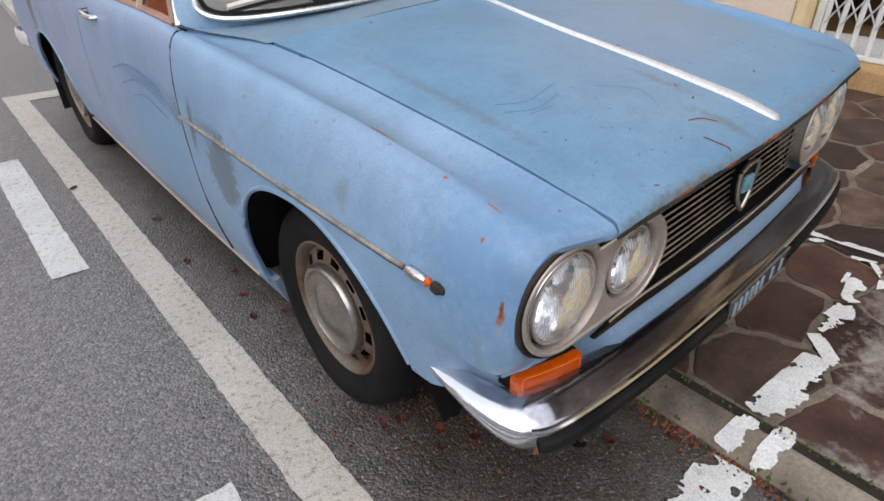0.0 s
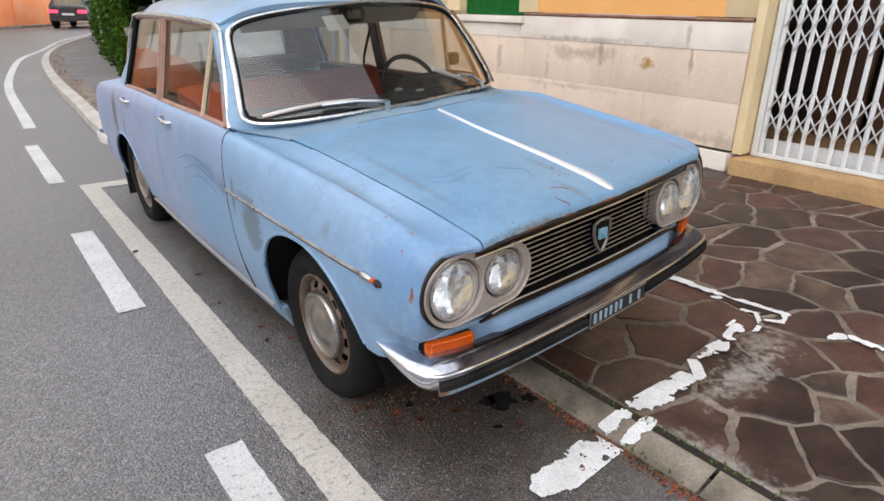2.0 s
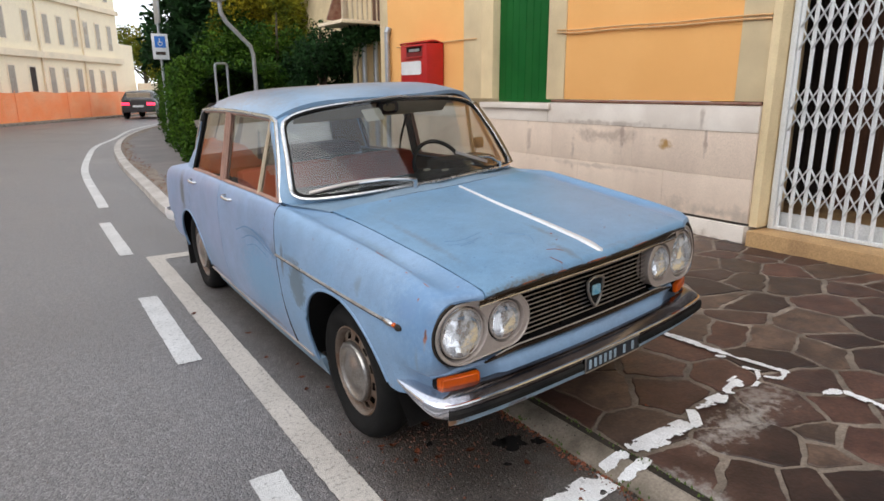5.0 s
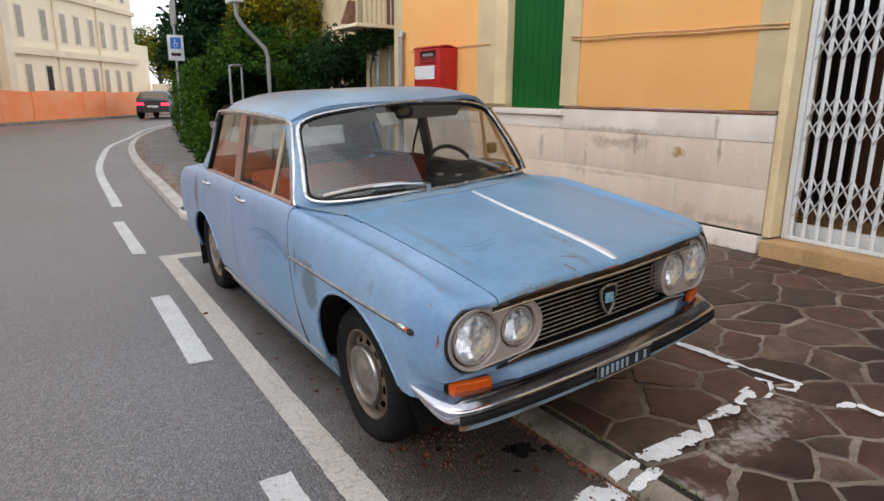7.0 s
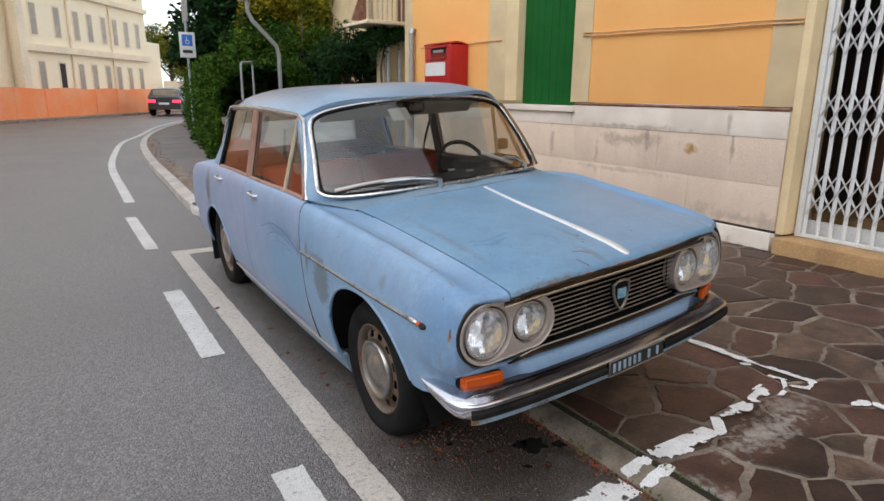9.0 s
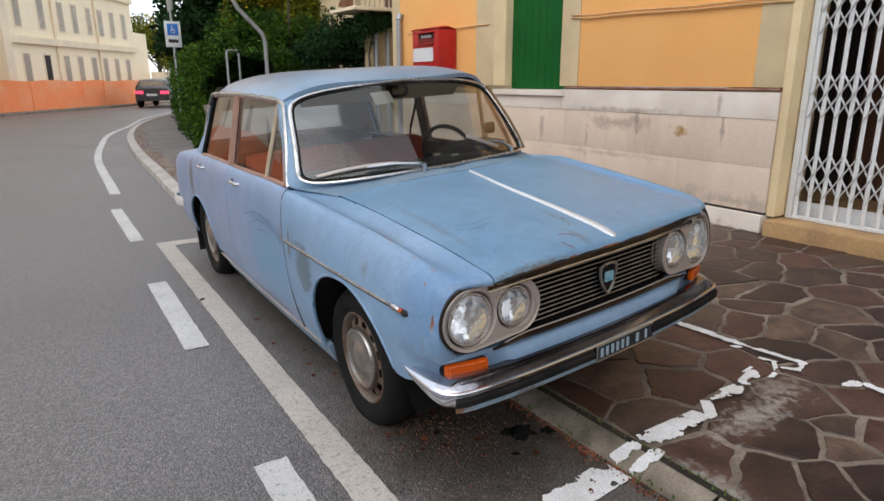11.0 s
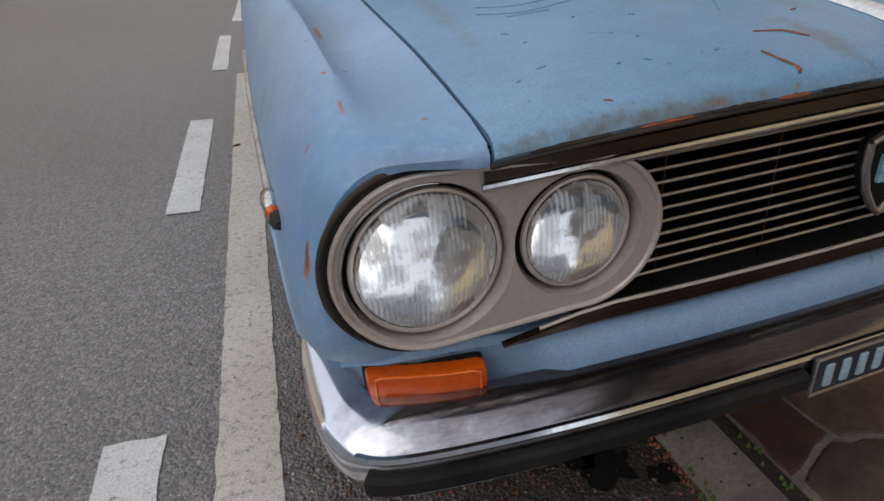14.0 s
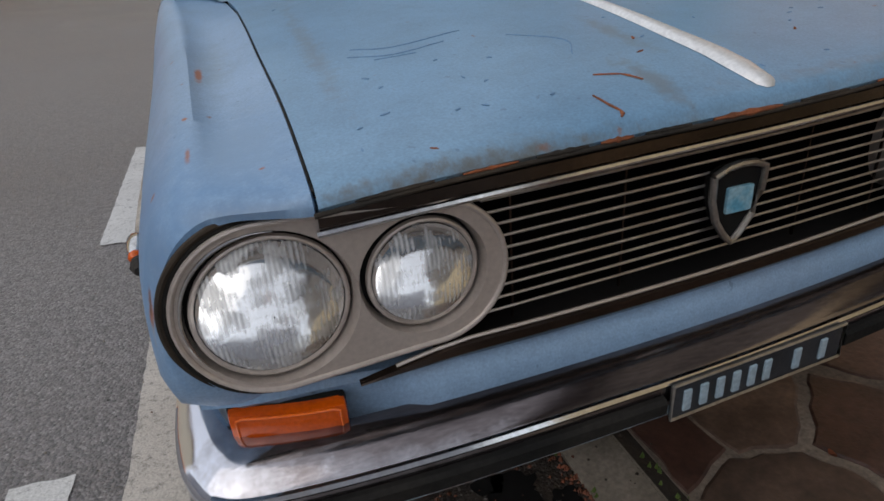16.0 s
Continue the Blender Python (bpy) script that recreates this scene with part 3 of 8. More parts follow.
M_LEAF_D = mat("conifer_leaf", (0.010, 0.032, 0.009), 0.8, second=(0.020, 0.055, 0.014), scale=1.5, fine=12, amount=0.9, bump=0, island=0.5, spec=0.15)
M_LEAF_H = mat("laurel_leaf", (0.013, 0.048, 0.005), 0.75, second=(0.066, 0.128, 0.009), scale=1.5, fine=12, amount=0.9, bump=0, island=0.6, spec=0.15)
M_LEAF_Y = mat("autumn_leaf", (0.085, 0.120, 0.011), 0.8, second=(0.27, 0.21, 0.011), scale=0.9, fine=12, amount=0.9, bump=0, island=0.6, spec=0.15)
M_LEAFLIT = mat("fallen_leaf", (0.20, 0.055, 0.02), 0.75, second=(0.11, 0.04, 0.02), scale=12, fine=80, amount=0.9, bump=0.2, random=0.4)
M_MOSS = mat("moss", (0.05, 0.09, 0.012), 0.9, second=(0.09, 0.12, 0.02), scale=30, fine=120, amount=0.9, bump=0.5)

# ---- mesh tools ----


def link(name, bm, material, parent=None, label="", smooth=False):
    me = bpy.data.meshes.new(name)
    bmesh.ops.recalc_face_normals(bm, faces=bm.faces) if smooth != "keep" else None
    bm.to_mesh(me)
    bm.free()
    me.materials.append(material)
    if smooth:
        for p in me.polygons:
            p.use_smooth = True
        me.set_sharp_from_angle(angle=radians(38))
    ob = new(name, me)
    if parent:
        ob.parent = parent
    if label:
        ob["label"] = label
    return ob


def part(name, bm, material, parent, label="", smooth=False):
    return link(name, bm, material, parent, label, smooth)


def thing(name, label, category, group="", at=(0, 0, 0), kind=""):
    ob = new(name)
    ob.location = at
    return tagged(ob, label, category, group, kind)


def box(x0, y0, z0, x1, y1, z1, bevel=0.0, bm=None):
    bm2 = bmesh.new()
    bmesh.ops.create_cube(bm2, size=1)
    for v in bm2.verts:
        v.co = ((x0 + x1) / 2 + v.co.x * (x1 - x0), (y0 + y1) / 2 + v.co.y * (y1 - y0), (z0 + z1) / 2 + v.co.z * (z1 - z0))
    if bevel:
        bmesh.ops.bevel(bm2, geom=list(bm2.edges), offset=bevel, segments=2, affect="EDGES", profile=0.6)
    if bm is None:
        return bm2
    me = bpy.data.meshes.new("t")
    bm2.to_mesh(me)
    bm2.free()
    bm.from_mesh(me)
    bpy.data.meshes.remove(me)
    return bm


def tube(points, radius, sides=8, bm=None, cap=True, flat=1.0):
    """A rod along points; radius a number or one a point."""
    bm = bm or bmesh.new()
    pts = [Vector(p) for p in points]
    rings = []
    for i, p in enumerate(pts):
        d = (pts[min(i + 1, len(pts) - 1)] - pts[max(i - 1, 0)]).normalized()
        a = d.cross((0, 0, 1)) if abs(d.z) < 0.95 else d.cross((1, 0, 0))
        a.normalize()
        b = a.cross(d).normalized()
        r = radius[i] if isinstance(radius, (list, tuple)) else radius
        rings.append([bm.verts.new(p + a * math.cos(t) * r + b * math.sin(t) * r * flat) for t in [2 * math.pi * k / sides for k in range(sides)]])
    for r0, r1 in zip(rings, rings[1:]):
        for k in range(sides):
            bm.faces.new((r0[k], r0[(k + 1) % sides], r1[(k + 1) % sides], r1[k]))
    if cap:
        bm.faces.new(rings[0][::-1])
        bm.faces.new(rings[-1])
    return bm


def grid(rows, bm=None, closed=False):
    """Faces through rows of points."""
    bm = bm or bmesh.new()
    vs = [[bm.verts.new(p) for p in r] for r in rows]
    for r0, r1 in zip(vs, vs[1:]):
        n = len(r0)
        for k in range(n if closed else n - 1):
            bm.faces.new((r0[k], r0[(k + 1) % n], r1[(k + 1) % n], r1[k]))
    return bm


def spin(profile, sides=32, axis="x", centre=(0, 0, 0), bm=None):
    """A turned form: profile of (radius, along) round an axis through centre."""
    rows = []
    for r, a in profile:
        ring = []
        for k in range(sides):
            t = 2 * math.pi * k / sides
            u, v = r * math.cos(t), r * math.sin(t)
            p = (a, u, v) if axis == "x" else (u, a, v) if axis == "y" else (u, v, a)
            ring.append(tuple(c + q for c, q in zip(centre, p)))
        rows.append(ring)
    return grid(rows, bm, closed=True)


def thick(bm, depth):
    """Gives an open sheet thickness."""
    bmesh.ops.recalc_face_normals(bm, faces=bm.faces)
    bmesh.ops.solidify(bm, geom=list(bm.faces), thickness=depth)
    return bm



def curve(pairs):
    """A smooth function through (t, value) pairs."""
    ts, vs = np.array([p[0] for p in pairs], float), np.array([p[1] for p in pairs], float)
    d = np.gradient(vs, ts)

    def f(t):
        if t <= ts[0]:
            return float(vs[0] + d[0] * (t - ts[0]) * 0)
        if t >= ts[-1]:
            return float(vs[-1])
        i = int(np.searchsorted(ts, t) - 1)
        h = ts[i + 1] - ts[i]
        u = (t - ts[i]) / h
        return float((2 * u**3 - 3 * u**2 + 1) * vs[i] + (u**3 - 2 * u**2 + u) * h * d[i] + (-2 * u**3 + 3 * u**2) * vs[i + 1] + (u**3 - u**2) * h * d[i + 1])
    return f

# ---- ground, road, kerb ----
KERB = [(-0.05, -6), (-0.05, -0.5), (-0.10, 1.5), (-0.28, 3.6), (-0.40, 5.2), (-0.33, 7.5), (-0.14, 11.7), (0.14, 14.7), (1.0, 19.3), (2.6, 24.3), (6.5, 32.5), (12.5, 42), (30, 62)]
_kx = curve([(y, x) for x, y in KERB])
WALL_X = 3.2


def pave_z(x, y=0.0):
    """The height of the pavement, which rises from the kerb to the house."""
    return 0.048 + 0.033 * max(0.0, x - 0.08)


bm = bmesh.new()
rows = []
for y in [-400, -60, -12, -6, -3, 0, 3, 6, 12, 24, 48, 90, 200, 900]:
    rows.append([(x, y, 0) for x in (-600, -120, -30, -12, -6, -3, -1, -0.05, 1, 4, 12, 40, 150, 600)])
tagged(link("ground", grid(rows), M_ASPHALT), "grey worn asphalt road with patches and painted shade under the car", "road", kind="structure")


def strip_along(fn, y0, y1, off0, off1, z0, z1, step=0.35, bm=None):
    """A solid band that follows a curve x = fn(y)."""
    n = max(2, int((y1 - y0) / step))
    rows = []
    for i in range(n + 1):
        y = y0 + (y1 - y0) * i / n
        s = (fn(y + 0.05) - fn(y - 0.05)) / 0.1
        k = math.sqrt(1 + s * s)
        nx, ny = 1 / k, -s / k
        a, b = (fn(y) + nx * off0, y + ny * off0), (fn(y) + nx * off1, y + ny * off1)
        rows.append([(*a, -0.02), (*a, z0), (*b, z1), (*b, -0.02)])
    return grid(rows, bm)


kerb_near = tagged(new("kerb"), "worn pale stone kerb edging the pavement", "kerb", kind="structure")
random.seed(4)
y = -5.0
while y < 30:
    ln = 0.98 if y < 6 else 1.6
    z0 = 0.012 if y < 4.6 else 0.09
    z1 = 0.046 if y < 4.6 else 0.11
    dz = random.uniform(-0.004, 0.004)
    kb = strip_along(_kx, y + 0.006, y + ln - 0.006, 0.0, 0.105 if y < 4.6 else 0.14, z0 + dz, z1 + dz, 0.25)
    bmesh.ops.bevel(kb, geom=[e for e in kb.edges if e.calc_face_angle(0) > 0.4], offset=0.006, segments=2, affect="EDGES")
    part("kerb_stone", kb, M_KERB if y < 4.4 else M_KERB_P, kerb_near, smooth=True)
    y += ln
part("kerb_bed", strip_along(_kx, -5, 5.2, 0.10, 0.142, 0.041, 0.043), M_SOIL, kerb_near, "dark dirt in the joint behind the kerb")

# mortar bed of the crazy paving and the asphalt footway beyond
bm = bmesh.new()
rows = []
for i in range(24):
    yy = -5.0 + i * 0.42
    x0 = _kx(yy) + 0.140
    rows.append([(x0, yy, -0.02)] + [(x0 + (WALL_X - x0) * k / 6, yy, pave_z(x0 + (WALL_X - x0) * k / 6) - 0.0025) for k in range(7)])
pavement = tagged(link("pavement", grid(rows), M_MORTAR), "crazy paving of dark brown porphyry in pale mortar", "pavement", kind="structure")

rows = []
for i in range(60):
    yy = 4.66 + i * 0.6
    x0 = _kx(yy) + 0.145
    x1 = x0 + (3.6 if yy < 8 else 1.3 + 0.02 * yy)
    rows.append([(x0, yy, -0.02), (x0, yy, 0.10), ((x0 + x1) / 2, yy, 0.11), (x1, yy, 0.13), (x1, yy, -0.02)])
tagged(link("pavement_far", grid(rows), M_WALKASPH), "narrow asphalt footway along the hedge", "pavement", kind="structure")
rows = []
for i in range(90):
    yy = 4.7 + i * 0.25
    x0 = _kx(yy) + 0.15
    w = 0.20 + 0.14 * noise.fractal((yy * 0.9, 4.4, 0.2), 0.8, 2.0, 4)
    rows.append([(x0 + max(0.05, w) * k / 4, yy, 0.1045 + 0.008 * math.sin(math.pi * k / 4) * (1 + noise.noise((k, yy * 2, 1)))) for k in range(5)])
tagged(link("footway_dirt", grid(rows), M_FOOTDIRT), "brown dirt and leaf mould gathered behind the kerb", "dirt", kind="stuff")
# ---- painted lines ----


def mark(name, outline, material, label, z=0.004):
    bm = bmesh.new()
    bm.faces.new([bm.verts.new((x, y, z)) for x, y in outline])
    bmesh.ops.triangulate(bm, faces=bm.faces)
    return tagged(link(name, bm, material), label, "road marking", kind="structure")


def worn_bar(x0, y0, x1, y1, seed, step=0.02):
    """A painted bar with slightly uneven edges."""
    n = max(4, int((y1 - y0) / step))
    rows = []
    for i in range(n + 1):
        y = y0 + (y1 - y0) * i / n
        a = 0.004 * noise.fractal((y * 16, seed, 0.3), 0.8, 2.0, 3)
        b = 0.004 * noise.fractal((y * 16, seed, 9.3), 0.8, 2.0, 3)
        e = 0.0
        rows.append([(x0 + a + (x1 + b - x0 - a) * k / 6, y + (0.006 * noise.noise((k * 1.7, seed, y)) if i in (0, n) else 0), 0.004) for k in range(7)])
    return grid(rows)



for k, (x0, y0, x1, y1, w) in enumerate([(-0.912, -1.2, -0.788, 3.58, 0.0), (-0.788, 3.42, -0.52, 3.58, 0.0)]):
    tagged(link("bay_line", worn_bar(x0, y0, x1, y1, 3.1 + k), M_LINE), "worn off-white parking bay line on asphalt", "road marking", kind="structure")
for k, (x0, y0, x1, y1) in enumerate([(-1.135, -1.35, -1.015, -0.06), (-1.14, 1.13, -1.02, 2.41), (-1.09, 3.74, -0.98, 5.39)]):
    tagged(link("lane_dash", worn_bar(x0, y0, x1, y1, 11.3 + k), M_DASH), "short white dash beside the parking bay", "road marking", group="lane dashes", kind="structure")
_ax = curve([(6.4, -1.0), (11.06, -0.83), (13.3, -0.59), (16.8, -0.06), (18.8, 0.49), (24, 1.75), (32, 5.2), (40, 10)])
bm = bmesh.new()
rows = []
for i in range(50):
    yy = 6.4 + i * 0.6
    rows.append([(_ax(yy), yy, 0.004), (_ax(yy) + 0.12, yy, 0.004)])
tagged(link("lane_edge_line", grid(rows), M_DASH), "white edge line curving with the road", "road marking", kind="structure")

# ---- house with the plinth ----
house = tagged(new("wall_house"), "orange and cream plastered house wall above a pale stone plinth", "wall", kind="structure")
X = WALL_X
GATE_Y0, GATE_Y1 = -1.95, 0.62


def wall_block(name, x0, y0, z0, x1, y1, z1, material, label="", bevel=0.004):
    return part(name, box(x0, y0, z0, x1, y1, z1, bevel), material, house, label, True)


HT = 8.2
wall_block("field", X + 0.012, 0.95, 1.27, X + 0.35, 2.905, 3.4, M_PLASTER_O, "orange plaster field")
wall_block("field", X + 0.012, 4.74, 1.27, X + 0.35, 6.74, 3.4, M_PLASTER_O, "orange plaster field")
wall_block("pilaster", X, 0.695, 1.27, X + 0.35, 0.949, 3.4, M_PLASTER_C, "cream plaster band")
wall_block("window_surround", X, 2.906, 1.27, X + 0.35, 3.17, 3.4, M_PLASTER_C, "cream window surround")
wall_block("window_surround", X, 4.13, 1.27, X + 0.35, 4.36, 3.4, M_PLASTER_Y, "cream window surround")
wall_block("window_surround", X + 0.004, 4.361, 1.27, X + 0.35, 4.739, 3.4, M_PLASTER_C, "cream window surround")
wall_block("lintel", X, 3.171, 2.95, X + 0.35, 4.129, 3.4, M_PLASTER_C)
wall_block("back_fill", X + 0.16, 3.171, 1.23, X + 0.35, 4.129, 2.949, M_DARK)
wall_block("gate_pillar", X - 0.02, 0.625, 0.285, X + 0.35, 0.694, 3.4, M_PLASTER_Y, "yellow plaster corner beside the gate")
# plinth: upper pale band, stone slabs, foot
wall_block("plinth_band", X - 0.035, 0.70, 1.03, X + 0.34, 3.10, 1.235, M_LEDGE, "pale stone band")
wall_block("plinth_band", X - 0.035, 3.104, 1.03, X + 0.34, 6.74, 1.16, M_LEDGE, "pale stone band")
for y0, y1 in ((0.70, 1.92), (1.924, 3.02), (3.024, 4.3), (4.304, 5.5), (5.504, 6.74)):
    wall_block("plinth_slab", X - 0.029, y0, 0.6585, X + 0.33, y1 + 0.002, 1.0285, M_PLINTH, "", 0.0015)
for y0, y1 in ((0.70, 1.55), (1.554, 2.62), (2.624, 3.7), (3.704, 4.9), (4.904, 6.74)):
    wall_block("plinth_slab", X - 0.030, y0, 0.305, X + 0.33, y1 + 0.002, 0.657, M_PLINTH, "", 0.0015)
wall_block("plinth_foot", X - 0.075, 0.70, 0.06, X + 0.33, 6.74, 0.285, M_LEDGE, "stained stone foot of the plinth")
wall_block("plinth_joint", X - 0.036, 0.70, 0.285, X + 0.32, 6.74, 0.304, M_SOIL, "dark joint over the foot")
wall_block("window_sill", X - 0.075, 3.05, 1.165, X + 0.2, 4.28, 1.228, M_LEDGE, "pale stone window sill")
wall_block("side_wall", X + 0.02, 6.741, 0.06, X + 5.0, 7.0, HT, M_PLASTER_C)
wall_block("gate_lintel", X, GATE_Y0, 3.0, X + 0.35, 0.624, 3.4, M_PLASTER_C)
wall_block("end_wall", X, -9.0, 0.06, X + 0.35, GATE_Y0 - 0.01, 3.4, M_PLASTER_C)
# Out of view: dark storey and eaves added to dim what the windscreen mirrors.
wall_block("upper_storey", X + 0.01, -9.0, 3.401, X + 0.35, 6.74, HT, M_STREET, "unseen upper storey, dark for the windscreen reflection")
wall_block("eaves", X - 0.75, -9.0, HT, X + 4.0, 7.2, HT + 0.12, M_WOOD, "unseen dark eaves added for the windscreen reflection")
wall_block("gate_step", X - 0.11, GATE_Y0, 0.06, X + 0.34, 0.655, 0.268, M_STEP, "worn ochre stone step under the gate", 0.012)

pipe = part("pipe", tube([(X - 0.03, 0.70, 1.252), (X - 0.03, 3.05, 1.252)], 0.014), M_RUSTPIPE, house, "rusty brown pipe along the plinth")
# The entrance's gloom is put into the near-black colour of walls and ceiling.
tagged(link("shutter_room_back", box(X + 1.9, GATE_Y0 - 0.6, 0.26, X + 2.0, 1.3, 3.0), M_DARK), "back wall of the entrance with its shade in the colour", "wall", kind="structure")
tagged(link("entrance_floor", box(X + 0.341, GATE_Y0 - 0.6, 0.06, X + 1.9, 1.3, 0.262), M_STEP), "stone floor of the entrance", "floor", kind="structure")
tagged(link("entrance_ceiling", box(X + 0.351, GATE_Y0 - 0.6, 3.0, X + 2.0, 1.3, 3.1), M_DARK), "ceiling of the entrance with its shade in the colour", "ceiling", kind="structure")
tagged(link("entrance_side", box(X + 0.351, 1.30, 0.06, X + 2.0, 1.4, 3.0), M_DARK), "side wall of the entrance with its shade in the colour", "wall", kind="structure")
tagged(link("entrance_side", box(X + 0.351, GATE_Y0 - 0.7, 0.06, X + 2.0, GATE_Y0 - 0.601, 3.0), M_DARK), "side wall of the entrance with its shade in the colour", "wall", kind="structure")

# plain unseen fronts, added to close the street behind and be mirrored in the car
tagged(link("wall_opposite", box(-18.0, -26.0, 0, -17.4, 6.0, 6.0), M_FRONTS), "unseen plain front added across the road for reflections", "wall", kind="structure")
tagged(link("wall_behind", box(-17.3, -15.0, 0, 3.1, -14.4, 6.5), M_FRONTS), "unseen plain front added behind the parking bays for reflections", "wall", kind="structure")

# ---- the saloon ----
car = thing("saloon_car", "old pale blue saloon with faded rusty paint on soft tyres", "car", at=(0.055, 0, 0))
car.rotation_euler = (0, radians(-3.15), 0)
SKEW = 0.07


def bend(v):
    """The body is not quite true: its left side is narrower and stands higher at the bonnet's edge, and the nose slants."""
    if v.co.x > 0:
        lift = min(1, max(0, (v.co.z - 0.70) / 0.08)) * min(1, max(0, (0.62 - v.co.y) / 0.30)) if v.co.z < 0.97 else 0
        v.co.z += 0.036 * min(1.15, v.co.x / 0.65) ** 1.6 * lift
        v.co.x *= 0.98
    v.co.y += SKEW * v.co.x


def cpart(name, bm, material, label="", smooth=True, parent=None):
    for v in bm.verts:
        bend(v)
    return part(name, bm, material, parent or car, label, smooth)


W = curve([(-0.572, 0.720), (-0.555, 0.728), (-0.53, 0.734), (-0.47, 0.742), (-0.3, 0.754), (0, 0.765), (0.6, 0.775), (1.5, 0.778), (2.4, 0.772), (2.9, 0.772), (3.2, 0.768), (3.31, 0.755), (3.37, 0.72)])
ZS = curve([(-0.572, 0.781), (-0.555, 0.787), (-0.50, 0.795), (-0.40, 0.808), (-0.1, 0.838), (0.3, 0.870), (0.72, 0.900), (1.5, 0.898), (2.4, 0.888), (2.9, 0.865), (3.25, 0.830), (3.37, 0.79)])
ZT = curve([(-0.64, 0.806), (-0.58, 0.822), (-0.4, 0.848), (0, 0.888), (0.36, 0.928), (0.7, 0.95)])
XB = curve([(-0.62, 0.537), (-0.4, 0.538), (-0.1, 0.548), (0.165, 0.556), (0.36, 0.568), (0.46, 0.584), (0.60, 0.655), (0.72, 0.70)])
SD = curve([(-0.572, 0.098), (-0.35, 0.106), (0.0, 0.107), (0.35, 0.094), (0.7, 0.070)])
LAMP_Z = 0.656
FRONT_Y, REAR_Y, HUB_Z, ARCH = 0.06, 2.53, 0.304, 0.345


def side_x(y, z):
    """The half width of the body at a height."""
    w, s = W(y), ZS(y)
    if z < 0.55:
        tuck = min(1, max(0, (0.535 - z) / 0.03)) * min(1, max(0, (-0.36 - y) / 0.14))
        return w - 0.055 * ((0.55 - z) / 0.33) ** 2 - 0.045 * tuck
    t = min(1.0, (z - 0.55) / (s - 0.55))
    d, p = SD(y), 2.35 + 0.4 * min(1, max(0, y + 0.2))
    crisp = 0.40 * min(1, max(0, (0.45 - y) / 0.3)) * min(1, max(0, (y + 0.57) / 0.25))
    return w - d + d * ((1 - crisp) * max(0.0, 1 - t**p) ** (1 / p) + crisp * (1 - t**3.2))


def arch_z(y, c):
    """The edge of a wheel arch: squarer behind the front wheel, drawn out before it."""
    d = abs(y - c)
    if c == REAR_Y:
        return HUB_Z + 0.30 * max(0.0, 1 - (d / ARCH) ** 2) ** 0.5
    if y > c:
        return HUB_Z + 0.352 * max(0.0, 1 - (d / ARCH) ** 2.5) ** 0.4
    return HUB_Z + 0.352 * max(0.0, 1 - (d / (ARCH * 1.16)) ** 1.85) ** 0.54


def arch_bottom(y, plain):
    for c in (FRONT_Y, REAR_Y):
        if abs(y - c) < ARCH * (1.16 if y < c and c == FRONT_Y else 1):
            return max(plain, arch_z(y, c))
    return plain


def seam_y(z):
    """The shut line between wing and front door."""
    return 0.625 + 0.085 * (z - 0.30) / 0.6


def zlist(z0, z1, n=15):
    return [z0 + (z1 - z0) * (1 - (1 - k / n) ** 1.9) for k in range(n + 1)]


def stations(y0, y1, step=0.06, arch=()):
    ys = {round(y0, 4), round(y1, 4)}
    n = max(2, int((y1 - y0) / step))
    for i in range(n + 1):
        y = y0 + (y1 - y0) * i / n
        if not any(-ARCH * 1.18 < y - c < ARCH + 0.01 for c in arch):
            ys.add(round(y, 4))
    for c in arch:
        for i in range(25):
            y = c - ARCH * math.cos(math.pi * i / 24)
            if c == FRONT_Y and y < c:
                y = c + (y - c) * 1.16
            if y0 < y < y1:
                ys.add(round(y, 4))
    return sorted(ys)



def mirrored(make, name, material, label="", depth=0.012, smooth=True):
    for side in (-1, 1):
        rows = [[(side * x, y, z) for x, y, z in r] for r in make()]
        bm = grid(rows)
        bmesh.ops.remove_doubles(bm, verts=bm.verts, dist=0.0004)
        c = sum((v.co for v in bm.verts), Vector()) / len(bm.verts)
        bmesh.ops.recalc_face_normals(bm, faces=bm.faces)
        f = max(bm.faces, key=lambda q: q.calc_area())
        if f.normal.dot(f.calc_center_median() - Vector((0, c.y, 0.5))) < 0:
            bmesh.ops.reverse_faces(bm, faces=bm.faces)
        bm.normal_update()
        flange_keep(bm, depth)
        cpart(name, bm, material, label, "keep" if smooth else False)


def flange_keep(bm, depth):
    rim = [e for e in bm.edges if e.is_boundary]
    where = {}
    for e in rim:
        for v in e.verts:
            where[tuple(round(c, 6) for c in v.co)] = v.normal.copy()
    out = bmesh.ops.extrude_edge_only(bm, edges=rim)
    for g in out["geom"]:
        if isinstance(g, bmesh.types.BMVert):
            g.co -= where[tuple(round(c, 6) for c in g.co)] * depth


def nose(x, y):
    """Bows the leading edge of wings and bonnet."""
    if y > -0.42:
        return y
    return y - 0.030 * min(1, max(0, (0.70 - x) / 0.15)) * (-0.42 - y) / 0.15


def valley(y):
    """The depth of the hollow beside the wing's ridge, which runs out at the nose."""
    return (0.015 - 0.007 * min(1, max(0, (y - 0.1) / 0.3))) * min(1, max(0.05, (y + 0.56) / 0.24))


